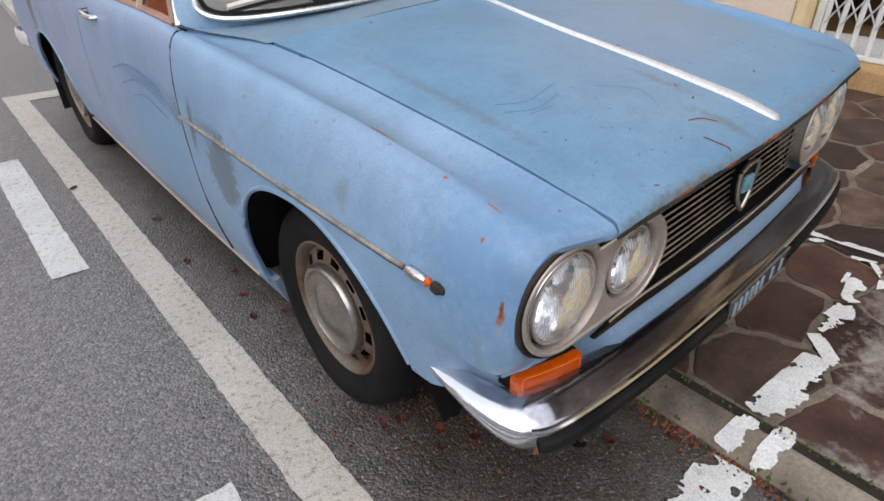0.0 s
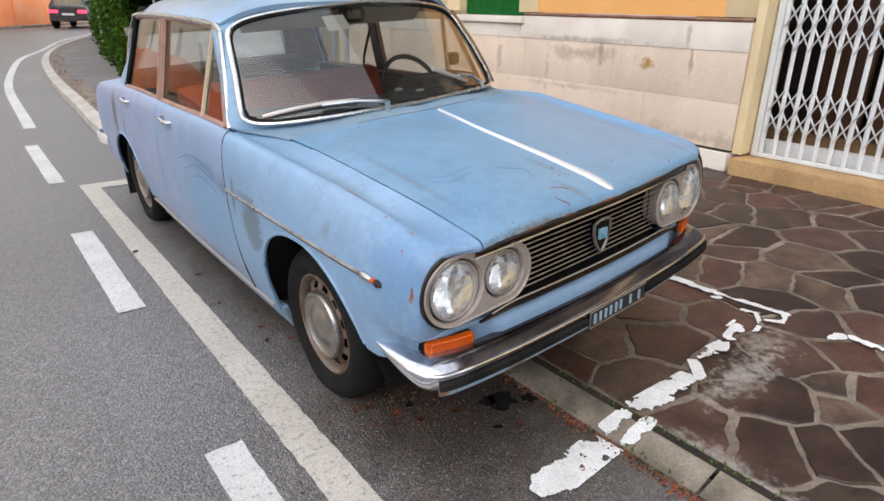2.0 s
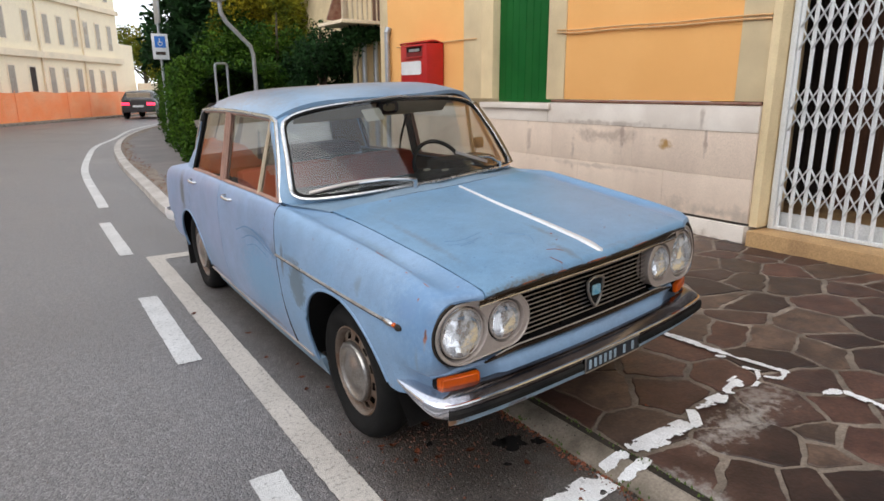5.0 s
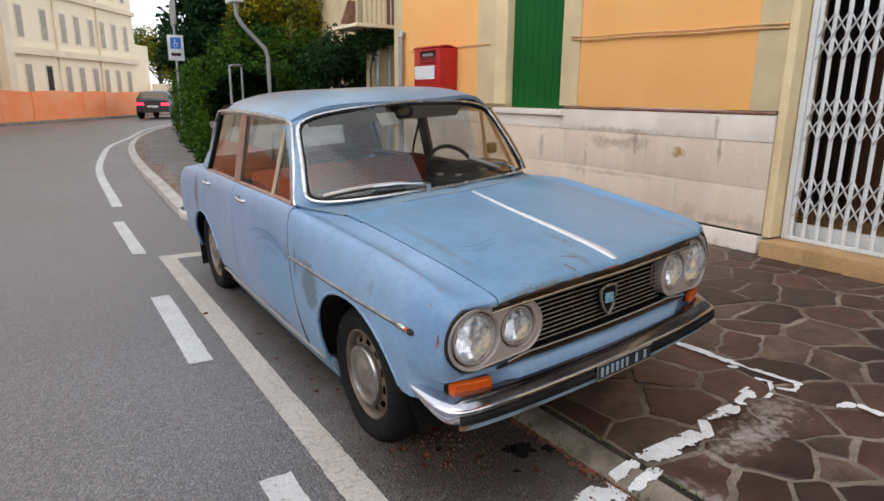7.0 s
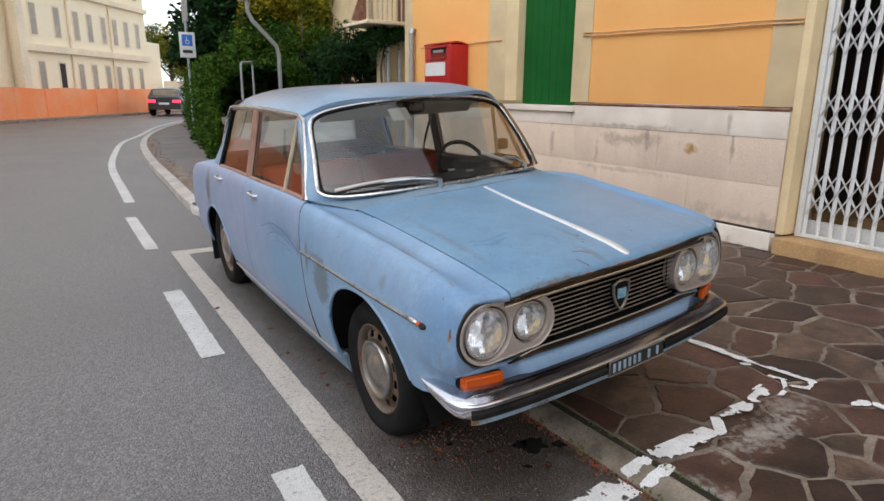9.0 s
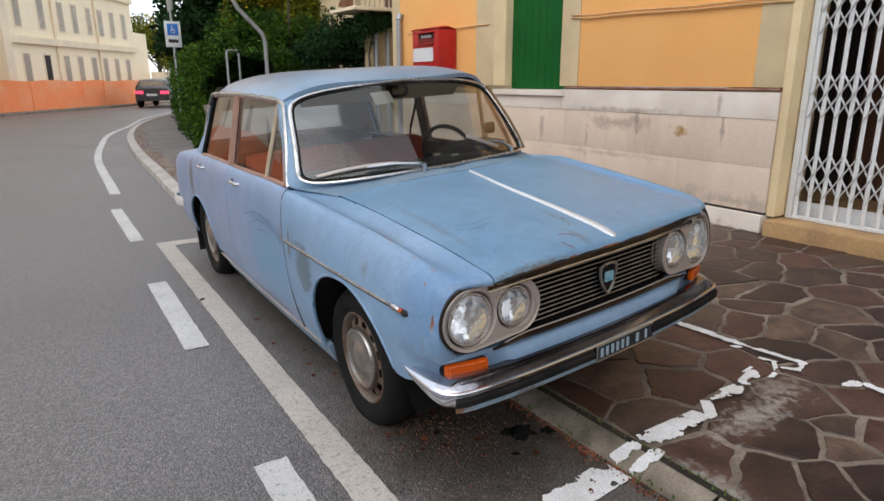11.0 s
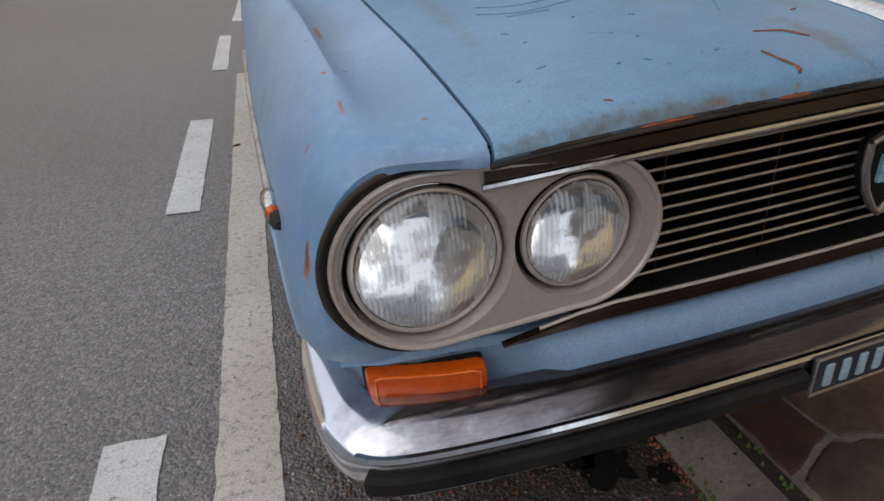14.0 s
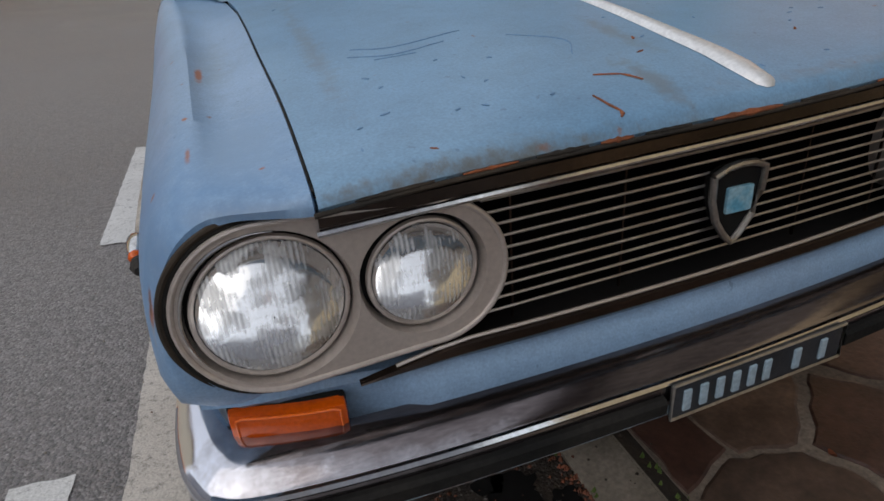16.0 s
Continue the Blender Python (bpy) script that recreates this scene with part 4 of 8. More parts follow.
def front_wing():
    rows = []
    for y in stations(-0.572, 0.665, 0.04, (FRONT_Y,)) :
        zb = arch_bottom(y, 0.425 if y < FRONT_Y else 0.245)
        s = ZS(y)
        r = []
        for z in zlist(zb, s, 16):
            yy = y
            if y > 0.42:
                yy = 0.42 + (y - 0.42) * (seam_y(z) - 0.004 - 0.42) / 0.245
            r.append((side_x(y, z), nose(side_x(y, z), yy), z))
        x0, x1 = W(y) - SD(y), XB(y) + 0.002
        zi = s + 0.004 + (0.004 if y < 0.3 else 0.0)
        for k in range(1, 13):
            t = k / 12
            x = x0 + (x1 - x0) * t
            yy = 0.42 + (y - 0.42) * (seam_y(s) - 0.004 - 0.42) / 0.245 if y > 0.42 else y
            r.append((x, nose(x, yy), s + (zi - s) * t - valley(y) * math.sin(math.pi * t**0.8)))
        rows.append(r)
    # the nose: the skin turns in towards the lamp surround and leaves a narrow dark gap
    tucked = []
    for share, radius, dy, dx, dy2 in ((0.5, 0.112, -0.008, 0.012, -0.012), (1.0, 0.112, -0.008, 0.04, -0.020), (1.0, 0.108, 0.002, 0.075, -0.020), (1.0, 0.106, 0.036, 0.10, 0.0)):
        r = []
        for x, y, z in rows[0]:
            k = min(1, max(0, (z - 0.53) / 0.06))
            if x > 0.597:
                a = math.atan2(z - LAMP_Z, x - 0.597)
                tx, tz = 0.597 + radius * math.cos(a), LAMP_Z + radius * math.sin(a)
            else:
                tx, tz = x, LAMP_Z + radius
            px, py, pz = x + (tx - x) * share, y + dy, z + (tz - z) * share
            qx, qy, qz = x - dx, y + dy2, z
            r.append((qx + (px - qx) * k, qy + (py - qy) * k, qz + (pz - qz) * k))
        tucked.insert(0, r)
    def set_back(x, y, z):
        low = min(1, max(0, (0.575 - z) / 0.08)) * min(1, max(0, (-0.38 - y) / 0.18))
        brow = min(1, max(0, (-0.43 - y) / 0.14)) * min(1, max(0, (x - 0.51) / 0.13))
        return (x, y + 0.085 * low + 0.034 * brow * (1 - low), z)
    return [[set_back(*p) for p in r] for r in tucked + rows]


mirrored(front_wing, "front_wing", M_PAINTV, "bleached lilac-blue wing with rust and painted dent shade")


def bonnet_z(x, y):
    b = XB(y)
    e = ZS(max(y, -0.56)) + 0.010
    t = min(1, abs(x) / b)
    return e + (ZT(y) - e) * (1 - t**2.3) - 0.004 * max(0, 1 - abs(x) / 0.03) * 0


def lip_y(x):
    return -0.632 + 0.028 * (x / 0.55) ** 2


def bonnet_rear(x):
    return 0.335 + 0.095 * (x / 0.58) ** 2


rows = []
NX = 36
for i in range(NX + 1):
    u = -1 + 2 * i / NX
    r = []
    for k in range(23):
        t = k / 22
        x = u * (0.578 + (0.535 - 0.578) * t)
        y = bonnet_rear(x) + (lip_y(x) + 0.02 - bonnet_rear(x)) * t
        r.append((u * (XB(y) - 0.002), y, bonnet_z(u * (XB(y) - 0.002), y)))
    x, y, z = r[-1]
    r += [(x, y - 0.010, z - 0.004), (x, y - 0.017, z - 0.011), (x, y - 0.020, z - 0.020), (x, y - 0.014, z - 0.030), (x, y + 0.01, z - 0.033)]
    rows.append(r)
bm = grid(rows)
bm.normal_update()
bm.faces.ensure_lookup_table()
if bm.faces[0].normal.z < 0:
    bmesh.ops.reverse_faces(bm, faces=bm.faces)
bm.normal_update()
flange_keep(bm, 0.012)
lip = [(x, lip_y(x) - 0.001, bonnet_z(x, lip_y(x) + 0.02) - 0.026) for x in [-0.54 + 0.054 * k for k in range(21)]]
bonnet = cpart("bonnet", bm, M_BONNET, "dull blue bonnet with scratches and rust at its lip", "keep")


cpart("lip_edge", tube(lip, 0.0028, 6), M_SOIL, "dark rusted edge of the bonnet lip")


def screen_base(x):
    return 0.405 + 0.25 * (x / 0.69) ** 2


def screen(u, v):
    x = u * (0.668 * (1 - v) + 0.588 * v)
    yb, yt = screen_base(x), 0.800 + 0.11 * (x / 0.6) ** 2
    zb, zt = 0.955 - 0.038 * u * u, 1.322 - 0.048 * u * u
    return Vector((x, yb + (yt - yb) * v - 0.02 * math.sin(math.pi * v), zb + (zt - zb) * v))


def ring(n, p, su=1.0, v0=0.0, v1=1.0):
    pts = []
    for k in range(n):
        t = 2 * math.pi * k / n
        c, s = math.cos(t), math.sin(t)
        u = math.copysign(abs(c) ** (2 / p), c) * su
        v = 0.5 + 0.5 * math.copysign(abs(s) ** (2 / p), s)
        pts.append((u, v0 + (v1 - v0) * v))
    return pts


rows = []
for i in range(NX + 1):
    u = -1 + 2 * i / NX
    x = u * 0.586
    y0, y1 = bonnet_rear(x) + 0.005, screen_base(u * 0.70) + 0.004
    xe = u * 0.70
    r = []
    for k in range(6):
        t = k / 5
        yy = y0 + (y1 - y0) * t
        xx = u * min(XB(yy) + 0.010, 0.70)
        z = bonnet_z(x, y0) + (0.945 - 0.04 * u * u - bonnet_z(x, y0)) * t
        r.append((xx, yy, z + (ZS(yy) + 0.0070 - z) * abs(u) ** 7))
    rows.append(r)
cpart("scuttle", grid(rows), M_PAINTD, "dusty blue scuttle below the windscreen")

# windscreen: pane, rubber, bright trim, pillars and header
loop = ring(96, 9)
rows = []
for i in range(61):
    u = math.sin(math.pi / 2 * (-1 + 2 * i / 60)) * 0.999
    h = (1 - abs(u) ** 9) ** (1 / 9)
    rows.append([screen(u, 0.5 + 0.5 * h * (-1 + k / 12)) for k in range(25)])
bm = grid(rows)
windscreen = cpart("windscreen", bm, M_SCREEN, "dusty windscreen mirroring the sky")
closed = loop + loop[:1]
cpart("windscreen_rubber", tube([screen(u, v) for u, v in closed], 0.009, 8, cap=False), M_RUBBER, "black windscreen rubber")
cpart("windscreen_trim", tube([screen(u * 1.018, 0.5 + (v - 0.5) * 1.045) + Vector((0, -0.007, 0.003)) for u, v in closed], 0.0115, 8, cap=False, flat=0.7), M_TRIM, "bright windscreen trim")
# Added brown strip: paints the orange wall that the far bright trim mirrors.
cpart("pillar_reflection", tube([screen(1.045, 0.03 + 0.94 * k / 10) + Vector((-0.006, -0.012, 0.0)) for k in range(11)], 0.021, 8, flat=0.7), M_PILLAR, "far pillar trim with the mirrored orange wall painted brown")
outer = ring(96, 14)
rows = [[screen(u * 1.01, 0.5 + (v - 0.5) * 1.03) for u, v in loop], [screen(u * 1.075, 0.5 + (v - 0.5) * 1.11) + Vector((0, 0.018, 0)) for u, v in outer], [screen(u * 1.075, 0.5 + (v - 0.5) * 1.11) + Vector((0, 0.05, -0.01)) for u, v in outer]]
cpart("windscreen_frame", grid(rows, closed=True), M_PAINT, "blue windscreen pillars and header")

# roof
XR = curve([(0.80, 0.600), (0.95, 0.612), (1.6, 0.618), (2.3, 0.588), (2.70, 0.535)])
ZR = curve([(0.80, 1.268), (0.95, 1.280), (1.6, 1.300), (2.3, 1.290), (2.70, 1.262)])
ZC = curve([(0.78, 1.334), (1.0, 1.376), (1.6, 1.400), (2.2, 1.385), (2.62, 1.335)])
rows = []
for i in range(41):
    u = -1 + 2 * i / 40
    r = []
    for k in range(25):
        t = k / 24
        y0, y1 = 0.815 + 0.105 * u * u, 2.60 + 0.06 * u * u
        y = y0 + (y1 - y0) * t
        x = u * XR(y)
        z = ZR(y) + (ZC(y) - ZR(y)) * (1 - abs(u) ** (4.5 if u < 0 else 8))
        r.append((x, y, z))
    rows.append(r)
bm = thick(grid(rows), 0.02)
cpart("roof", bm, M_ROOF, "blue roof with greyed paint")
for s in (-1, 1):
    pts = [(s * 0.712, 0.70, 0.91), (s * 0.66, 0.80, 1.11), (s * 0.622, 0.895, 1.255)] + [(s * (XR(y) + 0.008), y, ZR(y) - 0.006) for y in (0.96, 1.1, 1.4, 1.8, 2.2, 2.40, 2.50)] + [(s * 0.60, 2.56, 1.16), (s * 0.645, 2.60, 0.98)]
    cpart("drip_rail", tube(pts, 0.011, 6), M_TRIM, "bright drip rail")

# side panels


def door_panel(y0, y1, first=False):
    def make():
        rows = []
        for y in stations(y0, y1, 0.07, (REAR_Y,)):
            zb = arch_bottom(y, 0.262)
            r = []
            for z in zlist(zb, ZS(y), 16):
                yy = y
                if first and y < y0 + 0.25:
                    yy = y + (seam_y(z) + 0.003 - y0) * (1 - (y - y0) / 0.25)
                x = side_x(y, z)
                if first:
                    d2 = ((y - 0.90) / 0.16) ** 2 + ((z - 0.70 + 0.25 * (y - 0.9)) / 0.035) ** 2
                    x -= 0.014 * math.exp(-d2)
                r.append((x, yy, z))
            rows.append(r)
        return rows
    return make


mirrored(door_panel(0.672, 1.655, True), "front_door", M_DOOR, "dented blue front door")
mirrored(door_panel(1.661, 2.425), "rear_door", M_PAINTR, "bleached lilac-blue rear door")


def rear_wing():
    rows = []
    for y in stations(2.431, 3.37, 0.05, (REAR_Y,)):
        zb = arch_bottom(y, 0.33)
        r = [(side_x(y, z), y, z) for z in zlist(zb, ZS(y), 16)]
        x0, x1 = W(y) - SD(y), 0.56 if y > 2.75 else 0.66
        for k in range(1, 5):
            t = k / 4
            r.append((x0 + (x1 - x0) * t, y, ZS(y) + 0.012 * t))
        rows.append(r)
    return rows


mirrored(rear_wing, "rear_wing", M_PAINTR, "bleached blue rear wing with a dark scrape")
rows = []
for i in range(21):
    u = -1 + 2 * i / 20
    r = []
    for k in range(12):
        t = k / 11
        y = 2.86 + (3.36 - 2.86) * t
        r.append((u * 0.557, y, ZS(y) + 0.014 + (0.065 - 0.02 * t) * (1 - abs(u) ** 2.4)))
    x, y, z = r[-1]
    r += [(x, y + 0.02, z - 0.03), (x, y + 0.035, z - 0.12), (x, y + 0.03, 0.52)]
    rows.append(r)
cpart("boot_lid", grid(rows), M_PAINT, "blue boot lid")
rows = [[(u * 0.705, 3.365 + 0.03 * (1 - u * u), z) for z in (0.33, 0.45, 0.55, 0.66, 0.75)] for u in [-1 + k / 8 for k in range(17)]]
cpart("rear_panel", grid(rows), M_PAINT)
for s in (-1, 1):
    rows = [[(s * side_x(y, z) * 0.985, y, z) for z in (0.17, 0.20, 0.235, 0.258)] for y in [0.38 + 0.1 * k for k in range(19)]]
    cpart("sill", thick(grid(rows), 0.02), M_PAINTD, "rusting sill with bare edge")
    cpart("sill_trim", tube([(s * (side_x(y, 0.26) + 0.002), y, 0.258) for y in (0.44, 0.9, 1.4, 1.9, 2.2)], 0.006, 6), M_ALU)
    # bright line along the wing and its repeater lamp
    line = [(-0.31 + 0.049 * k, 0.672 + 0.0008 * k) for k in range(21)]
    moulding = cpart("side_moulding", tube([(s * (side_x(y, z) + 0.004), y, z) for y, z in line], 0.0054, 8, flat=0.8), M_MOULD, "dull bright side moulding")
    q = tube([(s * (side_x(y, z - 0.008) + 0.0005), y, z - 0.008) for y, z in line], 0.0034, 6)
    for v in q.verts:
        bend(v)
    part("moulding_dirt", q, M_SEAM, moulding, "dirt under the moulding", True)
    # arch lips and wells
    for c in (FRONT_Y, REAR_Y):
        pts = []
        for k in range(31):
            t = math.pi * (-0.04 + 1.08 * k / 30)
            y = c - ARCH * math.cos(t) * (1.16 if c == FRONT_Y and math.cos(t) > 0 else 1)
            z = arch_z(y, c) if 0 < t < math.pi else HUB_Z - 0.02
            if not (c == FRONT_Y and y < c and z < 0.435):
                pts.append((s * (side_x(y, max(z, 0.25)) - 0.002), y, z))
        cpart("arch_lip", tube(pts, 0.007, 8), M_PAINTV)
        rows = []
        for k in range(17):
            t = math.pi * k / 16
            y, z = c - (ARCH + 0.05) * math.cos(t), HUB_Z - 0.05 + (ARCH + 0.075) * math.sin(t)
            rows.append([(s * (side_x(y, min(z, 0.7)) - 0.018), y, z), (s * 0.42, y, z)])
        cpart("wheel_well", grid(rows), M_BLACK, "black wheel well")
# underbody and inner shell
cpart("underbody", box(-0.60, 0.30, 0.19, 0.60, 3.2, 0.245), M_BLACK, "dirty underbody")
cpart("bulkhead", box(-0.64, 0.42, 0.25, 0.64, 0.44, 0.82), M_BLACK)
cpart("inner_floor", box(-0.66, 0.44, 0.246, 0.66, 2.8, 0.30), M_DASHB)
cpart("rear_bulkhead", box(-0.62, 2.60, 0.30, 0.62, 2.63, 0.86), M_SEAT)
cpart("parcel_shelf", box(-0.60, 2.42, 0.862, 0.60, 2.80, 0.945, 0.02), M_SEATD, "dark blue-grey parcel shelf")
rows = [[(u * 0.60, y, z) for y, z in ((2.20, 1.325), (2.42, 1.26), (2.60, 1.165), (2.665, 1.150), (2.70, 1.20))] for u in [-1 + k / 6 for k in range(13)]]
cpart("rear_header", grid(rows), M_HEADLINE, "lining above the rear window")

for s in (-1, 1):
    rows = [[(s * (side_x(y, z) - 0.045), y, z) for z in (0.30, 0.50, 0.70, 0.86, 0.885)] for y in (0.62, 0.9, 1.3, 1.64, 1.68, 2.0, 2.3, 2.6)]
    cpart("door_card", grid(rows), M_DASHB, "dark inner trim of the doors")

# ---- side windows ----


def wall_x(y, t):
    """The half width of the glass at height share t above the belt."""
    xb = side_x(y, ZS(y)) - 0.008
    return xb + (XR(min(2.68, max(0.9, y))) - 0.004 - xb) * t


def wz(y, t):
    return ZS(y) + 0.004 + (ZR(min(2.68, max(0.9, y))) - 0.022 - ZS(y)) * t


for s in (-1, 1):
    def P(y, t, out=0.0):
        return (s * (wall_x(y, t) + out), y, wz(y, t))
    # (bottom y, top y) of each upright edge
    edges = {"a": (0.755, 0.925), "vent": (1.035, 0.972), "b0": (1.675, 1.655), "b1": (1.725, 1.705), "c": (2.46, 2.41)}

    def quad(e0, e1, nm, mt, lb):
        rows = []
        for k in range(9):
            t = k / 8
            ya, yb = edges[e0][0] + (edges[e0][1] - edges[e0][0]) * t, edges[e1][0] + (edges[e1][1] - edges[e1][0]) * t
            rows.append([P(ya + (yb - ya) * j / 6, t) for j in range(7)])
        return cpart(nm, grid(rows), mt, lb)
    quad("a", "vent", "quarter_light", M_GLASS, "")
    quad("vent", "b0", "front_door_glass", M_GLASS, "")
    quad("b1", "c", "rear_door_glass", M_GLASS, "")

    def edge(e, r, mt, nm, out=0.004):
        a, b = edges[e]
        cpart(nm, tube([P(a + (b - a) * k / 6, k / 6, out) for k in range(7)], r, 6), mt)
    edge("a", 0.013, M_FRAME, "window_frame")
    edge("vent", 0.012, M_CREAM, "quarter_light_bar")
    edge("b0", 0.016, M_FRAME, "window_frame")
    edge("b1", 0.016, M_FRAME, "window_frame")
    edge("c", 0.014, M_RUBBER, "window_frame")
    rows = []
    for k in range(7):
        t = k / 6
        ya, yb = 1.660 - 0.02 * t, 1.745 - 0.02 * t
        rows.append([P(ya + (yb - ya) * j / 3, t, -0.016) for j in range(4)])
    cpart("pillar_lining", thick(grid(rows), 0.008), M_DASHB, "dark lining of the middle pillar")
    for e0, e1 in (("a", "b0"), ("b1", "c")):
        for t in (0.0, 1.0):
            k0, k1 = (edges[e0][0], edges[e1][0]) if t == 0 else (edges[e0][1], edges[e1][1])
            cpart("window_frame", tube([P(k0 + (k1 - k0) * k / 8, t, 0.004) for k in range(9)], 0.011, 6), M_FRAME)
    # rear pillar
    rows = []
    for k in range(9):
        t = k / 8
        y0 = 2.475 - 0.05 * t
        y1 = 2.90 - 0.22 * t
        rows.append([P(y0, t, 0.002), P(y0 + 0.12, t, 0.004), ((s * (wall_x(y1, t) - 0.03)), y1 - 0.06, wz(y1, t)), (s * (wall_x(y1, t) - 0.10), y1, wz(y1, t))])
    cpart("rear_pillar", grid(rows), M_PAINT, "blue rear roof pillar")
    cpart("pillar_lining", grid([[(x - s * 0.02, y, z) for x, y, z in r] for r in rows]), M_HEADLINE)
rows = []
for k in range(9):
    t = k / 8
    rows.append([(u * (0.60 - 0.09 * t), 2.90 - 0.27 * t + 0.0 * u, 0.90 + 0.40 * t - 0.03 * u * u) for u in [-1 + j / 6 for j in range(13)]])
cpart("rear_window", grid(rows), M_DUSTY, "dusty rear window")

# ---- nose ----


def face_y(x):
    return -0.588 + 0.085 * x * x


rows = []
for i in range(33):
    x = -0.703 + 1.406 * i / 32
    y = face_y(x) - 0.002 + 0.012 * max(0, (abs(x) - 0.62) / 0.083) ** 2
    k = 0.05 * min(1, max(0, (abs(x) - 0.60) / 0.09)) ** 2
    x2 = x * (1 - 0.06 * min(1, max(0, (abs(x) - 0.60) / 0.1)))
    e = min(1, max(0, (abs(x) - 0.45) / 0.09))
    low, mid = -0.008 + 0.058 * e, -0.011 + 0.056 * e
    rows.append([(x2, y + 0.05 + k, 0.335), (x2, y + low + k, 0.38), (x2, y + low + k, 0.43), (x2, y + mid + k, 0.470), (x + (x2 - x) * 0.5, y + mid + k * 0.5, 0.488), (x + (x2 - x) * 0.2, y - 0.008 + 0.036 * e + k * 0.3, 0.506), (x, y + 0.021 * e, 0.522), (x, y + 0.010 + 0.016 * e, 0.532), (x, y + 0.06, 0.534)])
cpart("front_panel", grid(rows), M_PAINTV, "blue panel below the grille")
for s in (-1, 1):
    rows = []
    for i in range(9):
        x = 0.672 + 0.033 * i / 8
        y = face_y(x) + 0.012 + 0.03 * max(0, (abs(x) - 0.62) / 0.083) ** 2
        rows.append([(s * x, y, 0.53 + 0.19 * k / 6) for k in range(7)])
    cpart("lamp_panel", grid(rows), M_PAINTV)
cpart("grille_floor", box(-0.42, -0.570, 0.5365, 0.42, -0.505, 0.5405), M_BLACK)
# The depth's shade is put into this sheet's near-black colour.
cpart("grille_backing", box(-0.56, -0.51, 0.49, 0.56, -0.50, 0.79), M_VOID, "black sheet for the shade behind the grille")
rows = [[(x, face_y(x) - 0.004 + d, z) for d, z in ((0.004, 0.562), (-0.006, 0.556), (-0.008, 0.545), (0.0, 0.535))] for x in [-0.52 + 0.052 * k for k in range(21)]]
rows = [[(x, y, 0.535 + (z - 0.535) * (1 - 0.94 * min(1, max(0, (abs(x) - 0.40) / 0.12)))) for x, y, z in r] for r in rows]
cpart("grille_trim", thick(grid(rows), 0.004), M_BROWN, "brown tarnished trim under the grille")
cpart("grille_bead", tube([(x, face_y(x) - 0.006, 0.562 - 0.022 * max(0, (abs(x) - 0.40) / 0.12)) for x in [-0.475 + 0.0475 * k for k in range(21)]], 0.0026, 6), M_ALU, "bright line under the grille")
rows = [[(x, face_y(x) - 0.006 + d, z - 0.014 * (x / 0.54) ** 2) for d, z in ((0.006, 0.772), (-0.002, 0.768), (-0.004, 0.755), (0.006, 0.750))] for x in [-0.535 + 0.0535 * k for k in range(21)]]
cpart("grille_trim", grid(rows), M_BROWN, "brown tarnished trim over the grille")
cpart("grille_bead", tube([(x, face_y(x) - 0.009, 0.7490 - 0.014 * (x / 0.54) ** 2) for x in [-0.538 + 0.0538 * k for k in range(21)]], 0.0046, 8), M_CHROME, "bright line over the grille")


def grille_y(x):
    return -0.566 + 0.03 * x * x


for k in range(10):
    z = 0.577 + 0.0166 * k
    cpart("grille_bar", tube([(x, grille_y(x), z) for x in [-0.352 + 0.044 * j for j in range(17)]], 0.0019, 6, flat=1.0), M_BAR)
for x in (-0.314, -0.155, 0.155, 0.314):
    cpart("grille_upright", box(x - 0.0015, grille_y(x) + 0.002, 0.558, x + 0.0015, grille_y(x) + 0.006, 0.748), M_BROWN, "thin brown upright")

# lamps
LENS = mat("lens_glass", (0.9, 0.9, 0.88), 0.06, spec=0.6, amount=0.1, bump=0)
_nt = LENS.node_tree
_b = _nt.nodes["Principled BSDF"]
for nd in list(_nt.nodes):
    if nd.bl_idname != "ShaderNodeOutputMaterial":
        _nt.nodes.remove(nd)
_tr, _gl, _mx, _fr = (_nt.nodes.new("ShaderNodeBsdf" + k) for k in ("Transparent", "Glossy")), None, None, None
_tr, _gl = list(_tr)
_mx, _fr = _nt.nodes.new("ShaderNodeMixShader"), _nt.nodes.new("ShaderNodeFresnel")
_wv, _tc, _bp = _nt.nodes.new("ShaderNodeTexWave"), _nt.nodes.new("ShaderNodeTexCoord"), _nt.nodes.new("ShaderNodeBump")
_wv.inputs["Scale"].default_value = 58
_bp.inputs["Strength"].default_value, _bp.inputs["Distance"].default_value = 0.35, 0.003
_nt.links.new(_tc.outputs["Object"], _wv.inputs["Vector"])
_nt.links.new(_wv.outputs["Color"], _bp.inputs["Height"])
_nt.links.new(_bp.outputs[0], _gl.inputs["Normal"])
_nt.links.new(_bp.outputs[0], _fr.inputs["Normal"])
_fr.inputs[0].default_value = 1.5
_gl.inputs["Roughness"].default_value = 0.08
_tr.inputs[0].default_value = (0.97, 0.98, 0.97, 1)
_nt.links.new(_fr.outputs[0], _mx.inputs[0])
_nt.links.new(_tr.outputs[0], _mx.inputs[1])
_nt.links.new(_gl.outputs[0], _mx.inputs[2])
_df, _m2 = _nt.nodes.new("ShaderNodeBsdfDiffuse"), _nt.nodes.new("ShaderNodeMixShader")
_df.inputs[0].default_value = (0.95, 0.97, 1.0, 1)
_nt.links.new(_bp.outputs[0], _df.inputs["Normal"])
_rg = _nt.nodes.new("ShaderNodeMapRange")
_rg.inputs[1].default_value, _rg.inputs[2].default_value = 0.42, 0.66
_rg.inputs[3].default_value, _rg.inputs[4].default_value = 0.34, 0.74
